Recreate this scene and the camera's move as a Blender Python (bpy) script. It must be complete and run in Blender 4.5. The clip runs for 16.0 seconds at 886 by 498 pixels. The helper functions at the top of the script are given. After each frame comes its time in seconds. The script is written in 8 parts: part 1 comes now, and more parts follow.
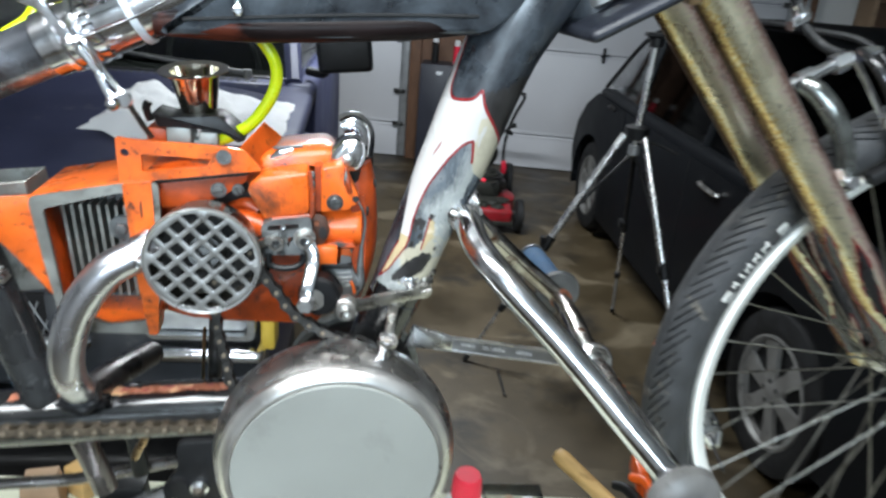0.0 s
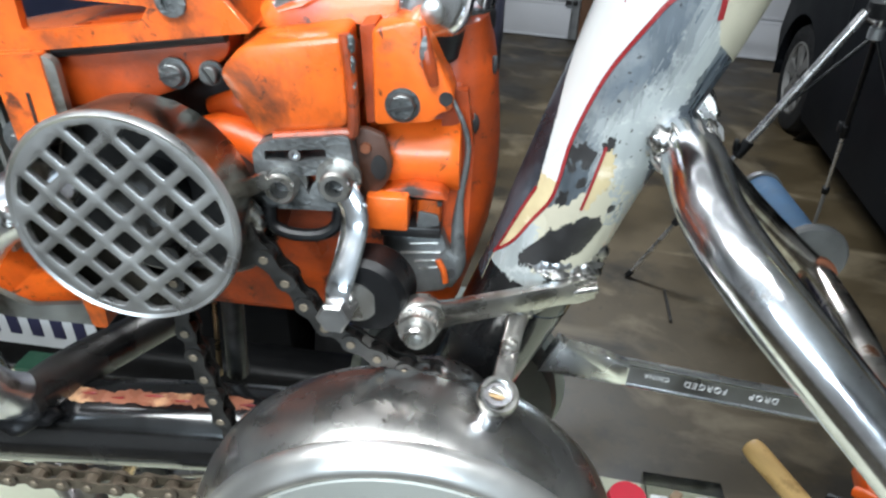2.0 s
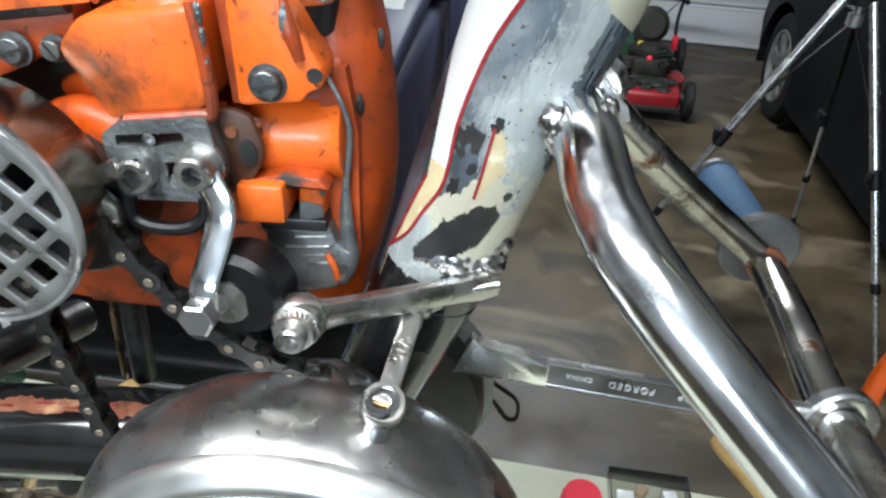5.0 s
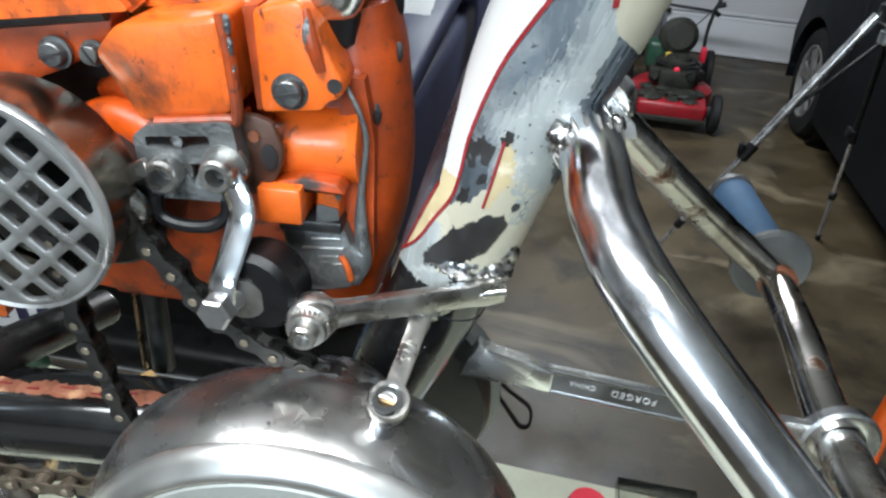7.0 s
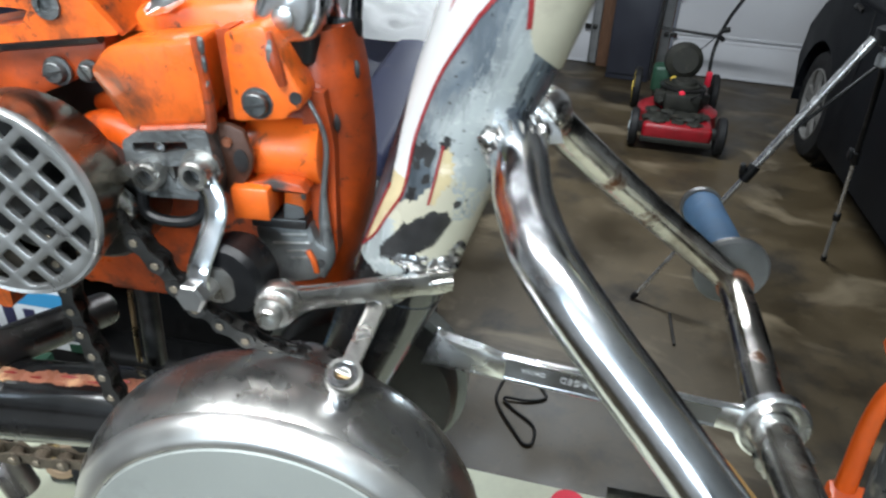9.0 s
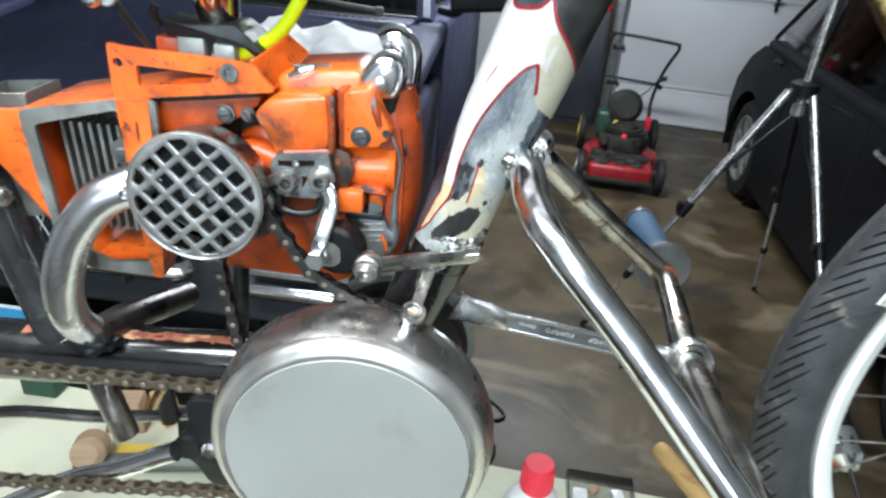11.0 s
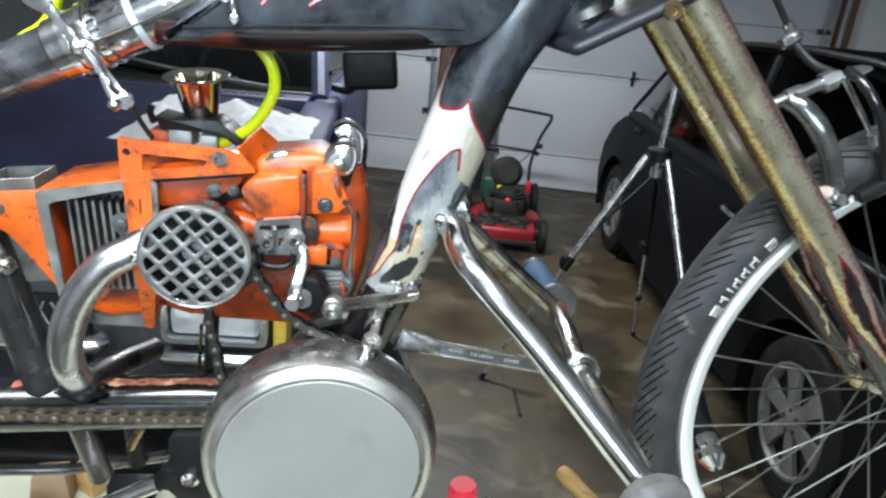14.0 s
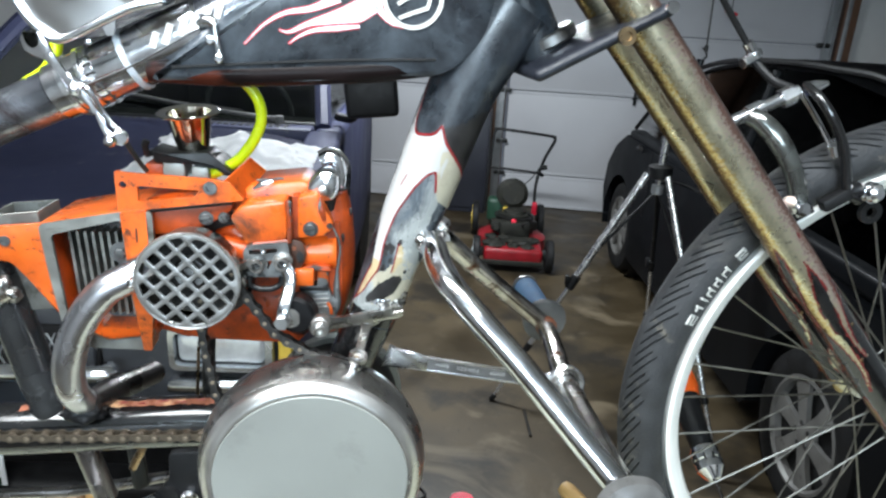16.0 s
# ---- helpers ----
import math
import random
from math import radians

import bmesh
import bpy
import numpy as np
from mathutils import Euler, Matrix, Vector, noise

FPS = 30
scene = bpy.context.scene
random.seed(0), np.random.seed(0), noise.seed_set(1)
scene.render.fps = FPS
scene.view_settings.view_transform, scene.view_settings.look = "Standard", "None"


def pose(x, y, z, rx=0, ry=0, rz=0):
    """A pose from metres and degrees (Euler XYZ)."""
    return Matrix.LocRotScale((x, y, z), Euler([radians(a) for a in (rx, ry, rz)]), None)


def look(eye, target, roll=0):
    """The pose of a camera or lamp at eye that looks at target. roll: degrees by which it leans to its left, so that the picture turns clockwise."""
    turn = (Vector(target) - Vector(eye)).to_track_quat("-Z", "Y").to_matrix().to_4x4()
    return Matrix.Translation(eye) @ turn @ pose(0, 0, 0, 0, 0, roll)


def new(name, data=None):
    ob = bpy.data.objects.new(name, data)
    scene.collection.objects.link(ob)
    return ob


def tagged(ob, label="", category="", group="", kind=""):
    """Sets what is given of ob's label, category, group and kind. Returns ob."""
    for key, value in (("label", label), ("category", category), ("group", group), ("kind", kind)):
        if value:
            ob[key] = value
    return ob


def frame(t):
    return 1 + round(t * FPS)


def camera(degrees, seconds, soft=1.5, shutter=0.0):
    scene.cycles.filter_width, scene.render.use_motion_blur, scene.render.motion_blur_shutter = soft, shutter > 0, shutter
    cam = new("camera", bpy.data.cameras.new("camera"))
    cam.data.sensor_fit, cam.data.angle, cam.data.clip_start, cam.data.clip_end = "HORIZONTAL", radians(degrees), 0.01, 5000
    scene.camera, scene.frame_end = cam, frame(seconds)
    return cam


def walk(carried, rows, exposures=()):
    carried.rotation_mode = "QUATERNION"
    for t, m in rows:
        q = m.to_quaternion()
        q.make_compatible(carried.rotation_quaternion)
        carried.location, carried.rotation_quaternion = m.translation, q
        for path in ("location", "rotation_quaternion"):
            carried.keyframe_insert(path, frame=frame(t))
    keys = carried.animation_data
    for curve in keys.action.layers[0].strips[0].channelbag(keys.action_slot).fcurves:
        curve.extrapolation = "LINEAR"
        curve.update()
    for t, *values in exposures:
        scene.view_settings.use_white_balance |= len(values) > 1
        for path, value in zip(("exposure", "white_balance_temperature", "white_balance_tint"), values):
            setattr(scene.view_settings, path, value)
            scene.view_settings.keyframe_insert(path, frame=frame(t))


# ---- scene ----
cam = camera(66.3, 16.0, soft=2.4, shutter=0.6)
PATH = [
    (0, (0.014, 0.054, 1.625), (-0.055, 1.909, 0.880), 4.8),
    (0.5, (0.029, 0.173, 1.597), (-0.256, 2.016, 0.875), 1.7),
    (1, (0.015, 0.274, 1.563), (-0.475, 1.987, 0.654), 1.9),
    (1.5, (-0.005, 0.305, 1.55), (-0.489, 1.978, 0.566), 2.1),
    (2, (-0.007, 0.324, 1.543), (-0.494, 1.952, 0.488), 1.8),
    (2.5, (-0.001, 0.341, 1.535), (-0.455, 1.972, 0.47), 2.3),
    (3, (0.01, 0.352, 1.531), (-0.397, 1.992, 0.462), 2.1),
    (3.2, (0.013, 0.354, 1.533), (-0.369, 1.996, 0.457), 2.1),
    (5.3, (0.024, 0.356, 1.532), (-0.454, 1.972, 0.455), 1.9),
    (5.5, (0.024, 0.357, 1.532), (-0.472, 1.967, 0.454), 1.9),
    (6, (0.023, 0.356, 1.533), (-0.511, 1.952, 0.453), 1.9),
    (6.5, (0.026, 0.352, 1.537), (-0.502, 1.952, 0.459), 2.4),
    (7, (0.03, 0.349, 1.538), (-0.483, 1.961, 0.47), 2.9),
    (7.5, (0.033, 0.349, 1.538), (-0.475, 1.97, 0.483), 3.0),
    (8, (0.039, 0.346, 1.542), (-0.475, 1.975, 0.502), 2.8),
    (8.5, (0.044, 0.337, 1.546), (-0.491, 1.968, 0.521), 2.5),
    (9, (0.065, 0.325, 1.545), (-0.495, 1.959, 0.537), 2.2),
    (9.2, (0.075, 0.321, 1.544), (-0.494, 1.956, 0.542), 1.7),
    (11.3, (0.061, 0.116, 1.602), (-0.311, 1.889, 0.754), 5.9),
    (11.5, (0.058, 0.08, 1.61), (-0.262, 1.883, 0.806), 6.9),
    (12, (0.044, 0.033, 1.614), (-0.208, 1.878, 0.883), 8.0),
    (12.5, (0.06, 0.054, 1.609), (-0.156, 1.906, 0.887), 8.5),
    (13, (0.094, 0.091, 1.599), (-0.199, 1.926, 0.861), 6.8),
    (13.5, (0.07, 0.061, 1.616), (-0.17, 1.909, 0.89), 6.0),
    (14, (0.049, 0.039, 1.622), (-0.106, 1.907, 0.924), 5.5),
    (14.5, (0.059, 0.031, 1.628), (-0.043, 1.91, 0.952), 5.3),
    (15, (0.071, 0.025, 1.628), (-0.004, 1.913, 0.974), 5.0),
    (15.5, (0.077, 0.016, 1.63), (-0.067, 1.905, 0.99), 3.9),
    (16, (0.078, 0.014, 1.629), (-0.118, 1.901, 0.995), 3.4),
]
walk(cam, [(t, look(eye, target, roll)) for t, eye, target, roll in PATH],
     [(0.0, 0.02), (1.0, 0.0), (3.0, 0.06), (6.5, 0.03), (9.0, 0.0), (11.3, 0.22), (12.5, 0.15), (14.5, 0.05), (16.0, 0.08)])


# ---- light ----
BENCH = 0.80
world = bpy.data.worlds.new("world")
scene.world = world
world.use_nodes = True
world.node_tree.nodes["Background"].inputs[0].default_value = (0.55, 0.62, 0.75, 1)
world.node_tree.nodes["Background"].inputs[1].default_value = 0.15


def area_lamp(name, eye, target, sx, sy, watts, colour):
    data = bpy.data.lights.new(name, "AREA")
    data.shape, data.size, data.size_y, data.energy, data.color = "RECTANGLE", sx, sy, watts, colour
    ob = new(name, data)
    ob.matrix_world = look(eye, target)
    return ob


area_lamp("bench_light", (-0.25, -0.02, 2.40), (-0.25, -0.019, 0.0), 1.25, 0.40, 47, (0.91, 0.965, 1.0))
area_lamp("window_light", (0.20, -2.20, 2.10), (0.05, 0.5, 1.35), 1.5, 0.7, 74, (0.69, 0.865, 1.0))
area_lamp("garage_light", (-0.5, 3.5, 2.40), (-0.5, 3.501, 0.0), 1.2, 0.16, 100, (0.87, 0.945, 1.0))


# ---- materials ----
def mat(name, base, rough=0.5, metal=0.0, var=0.15, scale=25.0, bump=0.05, bscale=300.0, stain=None, stain_scale=12.0,
        stain_at=0.6, rvar=0.12, coat=0.0, spec=0.5, streak=None, stain_rough=None, grime=None):
    """A surface with blotches at one scale, grain at another, and an optional second colour in patches."""
    m = bpy.data.materials.new(name)
    m.use_nodes = True
    nt = m.node_tree
    b = nt.nodes["Principled BSDF"]
    co = nt.nodes.new("ShaderNodeTexCoord")
    vec = co.outputs["Object"]
    if streak:
        mp = nt.nodes.new("ShaderNodeMapping")
        mp.inputs["Scale"].default_value = streak
        nt.links.new(vec, mp.inputs["Vector"])
        vec = mp.outputs["Vector"]
    n1 = nt.nodes.new("ShaderNodeTexNoise")
    n1.inputs["Scale"].default_value, n1.inputs["Detail"].default_value = scale, 6
    n2 = nt.nodes.new("ShaderNodeTexNoise")
    n2.inputs["Scale"].default_value, n2.inputs["Detail"].default_value = bscale, 3
    for n in (n1, n2):
        nt.links.new(vec, n.inputs["Vector"])
    r1 = nt.nodes.new("ShaderNodeValToRGB")
    r1.color_ramp.elements[0].position, r1.color_ramp.elements[1].position = 0.3, 0.72
    r1.color_ramp.elements[0].color = (*[c * (1 - var) for c in base], 1)
    r1.color_ramp.elements[1].color = (*[min(1.0, c * (1 + var)) for c in base], 1)
    nt.links.new(n1.outputs["Fac"], r1.inputs["Fac"])
    colour = r1.outputs["Color"]
    rm = nt.nodes.new("ShaderNodeMapRange")
    rm.inputs["From Min"].default_value, rm.inputs["From Max"].default_value = 0.3, 0.7
    rm.inputs["To Min"].default_value, rm.inputs["To Max"].default_value = max(0.02, rough - rvar), min(1.0, rough + rvar)
    nt.links.new(n1.outputs["Fac"], rm.inputs["Value"])
    rough_out = rm.outputs["Result"]
    if stain:
        n3 = nt.nodes.new("ShaderNodeTexNoise")
        n3.inputs["Scale"].default_value, n3.inputs["Detail"].default_value, n3.inputs["Roughness"].default_value = stain_scale, 9, 0.65
        nt.links.new(co.outputs["Object"], n3.inputs["Vector"])
        r3 = nt.nodes.new("ShaderNodeValToRGB")
        r3.color_ramp.elements[0].position, r3.color_ramp.elements[1].position = stain_at, min(1.0, stain_at + 0.1)
        nt.links.new(n3.outputs["Fac"], r3.inputs["Fac"])
        mx = nt.nodes.new("ShaderNodeMixRGB")
        mx.inputs["Color2"].default_value = (*stain, 1)
        nt.links.new(r3.outputs["Color"], mx.inputs["Fac"])
        nt.links.new(colour, mx.inputs["Color1"])
        colour = mx.outputs["Color"]
        if stain_rough is not None:
            mr = nt.nodes.new("ShaderNodeMixRGB")
            mr.inputs["Color2"].default_value = (stain_rough,) * 3 + (1,)
            nt.links.new(r3.outputs["Color"], mr.inputs["Fac"])
            nt.links.new(rough_out, mr.inputs["Color1"])
            rough_out = mr.outputs["Color"]
    for g_colour, g_scale, g_at, g_soft, g_most in grime or ():
        n4 = nt.nodes.new("ShaderNodeTexNoise")
        n4.inputs["Scale"].default_value, n4.inputs["Detail"].default_value, n4.inputs["Roughness"].default_value = g_scale, 8, 0.7
        n4.inputs["Distortion"].default_value = 0.4
        nt.links.new(co.outputs["Object"], n4.inputs["Vector"])
        mr4 = nt.nodes.new("ShaderNodeMapRange")
        mr4.inputs["From Min"].default_value, mr4.inputs["From Max"].default_value = g_at, g_at + g_soft
        mr4.inputs["To Min"].default_value, mr4.inputs["To Max"].default_value = 0.0, g_most
        nt.links.new(n4.outputs["Fac"], mr4.inputs["Value"])
        mx4 = nt.nodes.new("ShaderNodeMixRGB")
        mx4.inputs["Color2"].default_value = (*g_colour, 1)
        nt.links.new(mr4.outputs["Result"], mx4.inputs["Fac"])
        nt.links.new(colour, mx4.inputs["Color1"])
        colour = mx4.outputs["Color"]
    nt.links.new(colour, b.inputs["Base Color"])
    nt.links.new(rough_out, b.inputs["Roughness"])
    b.inputs["Metallic"].default_value = metal
    b.inputs["Specular IOR Level"].default_value = spec
    b.inputs["Coat Weight"].default_value = coat
    b.inputs["Coat Roughness"].default_value = 0.08
    if bump:
        bp = nt.nodes.new("ShaderNodeBump")
        bp.inputs["Strength"].default_value, bp.inputs["Distance"].default_value = bump, 0.002
        nt.links.new(n2.outputs["Fac"], bp.inputs["Height"])
        nt.links.new(bp.outputs["Normal"], b.inputs["Normal"])
    return m


def glass(name, tint, rough=0.02, ior=1.5):
    m = bpy.data.materials.new(name)
    m.use_nodes = True
    nt = m.node_tree
    out = nt.nodes["Material Output"]
    nt.nodes.remove(nt.nodes["Principled BSDF"])
    tr, gl, mx, fr = (nt.nodes.new("ShaderNode" + k) for k in ("BsdfTransparent", "BsdfGlossy", "MixShader", "Fresnel"))
    tr.inputs["Color"].default_value = (*tint, 1)
    gl.inputs["Roughness"].default_value = rough
    fr.inputs["IOR"].default_value = ior
    nt.links.new(fr.outputs["Fac"], mx.inputs["Fac"])
    nt.links.new(tr.outputs[0], mx.inputs[1])
    nt.links.new(gl.outputs[0], mx.inputs[2])
    nt.links.new(mx.outputs[0], out.inputs["Surface"])
    return m


ORANGE = mat("worn_orange_paint", (0.71, 0.122, 0.012), 0.34, 0, 0.16, 30, 0.07, 350, (0.10, 0.035, 0.015), 22, 0.64, coat=0.25, stain_rough=0.6, grime=(((0.20, 0.036, 0.010), 10, 0.45, 0.24, 0.70), ((0.030, 0.020, 0.014), 16, 0.555, 0.12, 0.82), ((0.020, 0.016, 0.013), 110, 0.585, 0.05, 0.85), ((0.30, 0.27, 0.24), 75, 0.69, 0.03, 0.8)))
ORANGE_DIRTY = mat("grimy_orange_paint", (0.46, 0.060, 0.004), 0.42, 0, 0.30, 40, 0.1, 260, (0.03, 0.022, 0.018), 24, 0.60, stain_rough=0.5, grime=(((0.020, 0.015, 0.012), 9, 0.42, 0.30, 0.9), ((0.015, 0.012, 0.010), 110, 0.60, 0.06, 0.9)))
BARE_CAST = mat("bare_cast_metal", (0.17, 0.175, 0.175), 0.40, 0.75, 0.40, 60, 0.30, 500, (0.035, 0.033, 0.031), 40, 0.58, grime=(((0.30, 0.30, 0.29), 90, 0.64, 0.06, 0.8),))
CHROME = mat("worn_chrome", (0.80, 0.81, 0.84), 0.15, 1, 0.10, 35, 0.022, 220, (0.14, 0.11, 0.09), 60, 0.70, rvar=0.09, stain_rough=0.4, grime=(((0.40, 0.36, 0.33), 14, 0.55, 0.2, 0.6),))
CHROME_RUST = mat("rusty_chrome", (0.58, 0.55, 0.51), 0.2, 1, 0.2, 30, 0.08, 300, (0.13, 0.055, 0.025), 36, 0.56, rvar=0.1, stain_rough=0.55, grime=(((0.10, 0.06, 0.04), 12, 0.50, 0.2, 0.8),))
STEEL = mat("plain_steel", (0.50, 0.488, 0.465), 0.30, 1, 0.18, 60, 0.12, 400, (0.09, 0.07, 0.055), 60, 0.62, grime=(((0.06, 0.05, 0.04), 25, 0.52, 0.2, 0.7),))
STEEL_GREY = mat("worn_grey_steel", (0.34, 0.335, 0.33), 0.38, 1, 0.2, 40, 0.05, 400, (0.16, 0.14, 0.13), 40, 0.62)
LETTER_STEEL = mat("rubbed_letter_steel", (0.55, 0.55, 0.55), 0.4, 0.6, 0.1, 60, 0.0)
STEEL_DARK = mat("oily_dark_steel", (0.07, 0.068, 0.066), 0.38, 0.9, 0.4, 80, 0.15, 500, (0.16, 0.12, 0.08), 70, 0.66)
BRACKET_BROWN = mat("oil_browned_steel", (0.060, 0.026, 0.016), 0.45, 0.1, 0.35, 50, 0.10, 400, (0.05, 0.042, 0.038), 40, 0.56)
COVER_STEEL = mat("buffed_steel", (0.35, 0.342, 0.33), 0.28, 0.95, 0.16, 60, 0.03, 300, (0.25, 0.235, 0.22), 22, 0.60, rvar=0.04, grime=(((0.23, 0.21, 0.19), 9, 0.48, 0.4, 0.35), ((0.26, 0.13, 0.11), 16, 0.68, 0.04, 0.45), ((0.05, 0.04, 0.035), 170, 0.645, 0.03, 0.8), ((0.60, 0.60, 0.59), 60, 0.66, 0.06, 0.5)))
# Paler than the case so that its shoulder carries a painted highlight.
SHOULDER_HIGHLIGHT = mat("case_shoulder_highlight", (0.66, 0.645, 0.625), 0.33, 0.95, 0.10, 30, 0.05, 160, (0.42, 0.38, 0.35), 30, 0.66, rvar=0.08, grime=(((0.30, 0.24, 0.21), 12, 0.60, 0.15, 0.6),))
COVER_FACE = mat("brushed_grey_steel", (0.315, 0.325, 0.305), 0.50, 0.35, 0.08, 9, 0.05, 900, (0.265, 0.272, 0.255), 11, 0.58, rvar=0.06, grime=(((0.20, 0.19, 0.175), 7, 0.60, 0.2, 0.35), ((0.16, 0.15, 0.14), 140, 0.71, 0.03, 0.7)))
CAST_ALU = mat("pale_cast_alloy", (0.27, 0.285, 0.27), 0.45, 0.35, 0.15, 60, 0.1, 400, (0.16, 0.15, 0.13), 60, 0.64)
GRILLE = mat("satin_steel_strainer", (0.45, 0.45, 0.445), 0.34, 0.9, 0.10, 50, 0.05, 500, (0.22, 0.19, 0.16), 45, 0.70)
STRAW_STEEL = mat("straw_tinted_steel", (0.36, 0.32, 0.26), 0.24, 1, 0.30, 30, 0.05, 300, (0.12, 0.085, 0.06), 38, 0.58, streak=(1, 0.3, 1))
HEAT_TINT = mat("heat_tinted_steel", (0.36, 0.25, 0.14), 0.3, 1, 0.35, 40, 0.05, 400, (0.10, 0.08, 0.07), 50, 0.6)
# Soft slate-blue patches paint a reflected haze; the small specks are scuffs.
BLACK_PAINT = mat("scuffed_hazy_black_paint", (0.016, 0.019, 0.024), 0.33, 0, 0.4, 40, 0.05, 300, (0.09, 0.10, 0.115), 55, 0.66, coat=0.4, stain_rough=0.4, grime=(((0.080, 0.097, 0.115), 13, 0.42, 0.20, 0.75), ((0.004, 0.004, 0.004), 12, 0.61, 0.02, 0.9), ((0.22, 0.22, 0.21), 130, 0.69, 0.02, 0.7)))
BLACK_RUST = mat("black_paint_with_rust", (0.011, 0.011, 0.012), 0.42, 0, 0.4, 40, 0.05, 400, (0.045, 0.022, 0.012), 25, 0.60, coat=0.0, spec=0.2, grime=(((0.20, 0.19, 0.18), 120, 0.70, 0.03, 0.7),))
# The red-brown patches are a reflection put into the black colour.
LIP_BROWN = mat("black_paint_brown_reflection", (0.009, 0.006, 0.006), 0.35, 0, 0.4, 30, 0.04, 400, (0.055, 0.014, 0.008), 16, 0.54, spec=0.08)
BLACK_MATT = mat("matt_black_plastic", (0.0065, 0.0065, 0.007), 0.5, 0, 0.3, 50, 0.1, 400, spec=0.35)
WHITE_PAINT = mat("chipped_white_paint", (0.46, 0.455, 0.445), 0.24, 0, 0.08, 25, 0.03, 500, (0.16, 0.14, 0.12), 70, 0.70, coat=0.5, grime=(((0.27, 0.285, 0.31), 14, 0.5, 0.25, 0.55), ((0.06, 0.05, 0.05), 120, 0.71, 0.02, 0.9)))
CREAM_WORN = mat("sanded_cream_paint", (0.40, 0.37, 0.285), 0.33, 0, 0.18, 30, 0.05, 500, (0.24, 0.21, 0.165), 55, 0.63, coat=0.3, grime=(((0.14, 0.12, 0.10), 22, 0.55, 0.2, 0.5), ((0.03, 0.03, 0.03), 120, 0.69, 0.02, 0.9)))
GREY_SANDED = mat("scratched_blue_grey_paint", (0.075, 0.090, 0.105), 0.25, 0.1, 0.55, 60, 0.06, 400, (0.30, 0.32, 0.32), 26, 0.60, streak=(1, 1, 0.18), coat=0.4, grime=(((0.36, 0.37, 0.36), 15, 0.47, 0.28, 0.75), ((0.012, 0.012, 0.013), 130, 0.66, 0.03, 0.9)))
SANDED_PALE = mat("rubbed_pale_paint", (0.31, 0.33, 0.325), 0.32, 0.1, 0.26, 60, 0.06, 400, (0.50, 0.50, 0.475), 45, 0.54, streak=(1, 1, 0.16), coat=0.25)
FADES = [mat("half_rubbed_paint", tuple(p + (q - p) * k for p, q in zip((0.085, 0.10, 0.115), (0.36, 0.38, 0.37))), 0.28, 0.1, 0.3, 60, 0.06, 400, (0.40, 0.42, 0.41), 30, 0.60, streak=(1, 1, 0.16), coat=0.35) for k in (0.25, 0.5, 0.75)]
# Black for scorch marks, and for shade put into gaps, holes and recesses.
SCORCH_AND_SHADE = mat("scorch_and_shade_black", (0.020, 0.019, 0.019), 0.4, 0.1, 0.5, 60, 0.1, 400)
RED_LINE = mat("red_pinstripe", (0.20, 0.016, 0.018), 0.3, 0, 0.2, 60, 0.0)
TAN_GOLD = mat("old_gold_paint", (0.42, 0.34, 0.20), 0.35, 0, 0.25, 40, 0.06, 500, (0.60, 0.52, 0.38), 60, 0.58, coat=0.3)
BRIGHT_WELD = mat("bright_weld_metal", (0.36, 0.365, 0.375), 0.30, 1, 0.3, 120, 0.15, 300, (0.12, 0.10, 0.09), 110, 0.62)
WELD = mat("weld_bead_metal", (0.40, 0.39, 0.38), 0.28, 1, 0.5, 120, 0.25, 420, (0.05, 0.04, 0.04), 110, 0.58)
EXHAUST_STEEL = mat("worn_exhaust_chrome", (0.66, 0.66, 0.70), 0.29, 1, 0.12, 20, 0.03, 200, (0.20, 0.18, 0.19), 30, 0.64, rvar=0.06, grime=(((0.22, 0.19, 0.20), 10, 0.50, 0.25, 0.55),))
TUBE_BLACK = mat("black_chrome_tube", (0.19, 0.175, 0.17), 0.24, 0.9, 0.3, 30, 0.05, 300, (0.20, 0.15, 0.11), 26, 0.60, streak=(1, 1, 0.3))
CROWN_BLACK = mat("scuffed_black_crown", (0.012, 0.014, 0.020), 0.42, 0, 0.4, 50, 0.1, 300, (0.06, 0.065, 0.08), 40, 0.60, spec=0.4, grime=(((0.14, 0.12, 0.10), 110, 0.68, 0.03, 0.7),))
# The blue-white patches put the tube's reflections into its colour.
DARK_CHROME = mat("dark_chrome_pale_reflections", (0.20, 0.21, 0.235), 0.24, 0.85, 0.5, 24, 0.05, 300, (0.50, 0.53, 0.58), 28, 0.60, rvar=0.08, grime=(((0.05, 0.022, 0.016), 12, 0.54, 0.12, 0.8),))
SCREW_GREY = mat("oily_grey_screw", (0.12, 0.125, 0.125), 0.36, 0.8, 0.4, 70, 0.2, 500, (0.03, 0.028, 0.026), 60, 0.56, grime=(((0.34, 0.34, 0.33), 90, 0.66, 0.04, 0.8),))
TUBE_DARK = mat("glossy_black_frame_paint", (0.020, 0.021, 0.022), 0.27, 0, 0.4, 30, 0.04, 300, (0.055, 0.052, 0.050), 24, 0.60, coat=0.4, grime=(((0.11, 0.115, 0.115), 40, 0.62, 0.08, 0.6),))
STUB_STEEL = mat("dark_worn_pipe", (0.095, 0.088, 0.085), 0.30, 0.85, 0.35, 40, 0.06, 300, (0.22, 0.18, 0.15), 30, 0.62)
ARM_STEEL = mat("worn_dark_alloy", (0.19, 0.20, 0.19), 0.22, 0.9, 0.3, 50, 0.08, 300, (0.07, 0.065, 0.06), 45, 0.58, grime=(((0.52, 0.52, 0.50), 60, 0.66, 0.05, 0.8),))
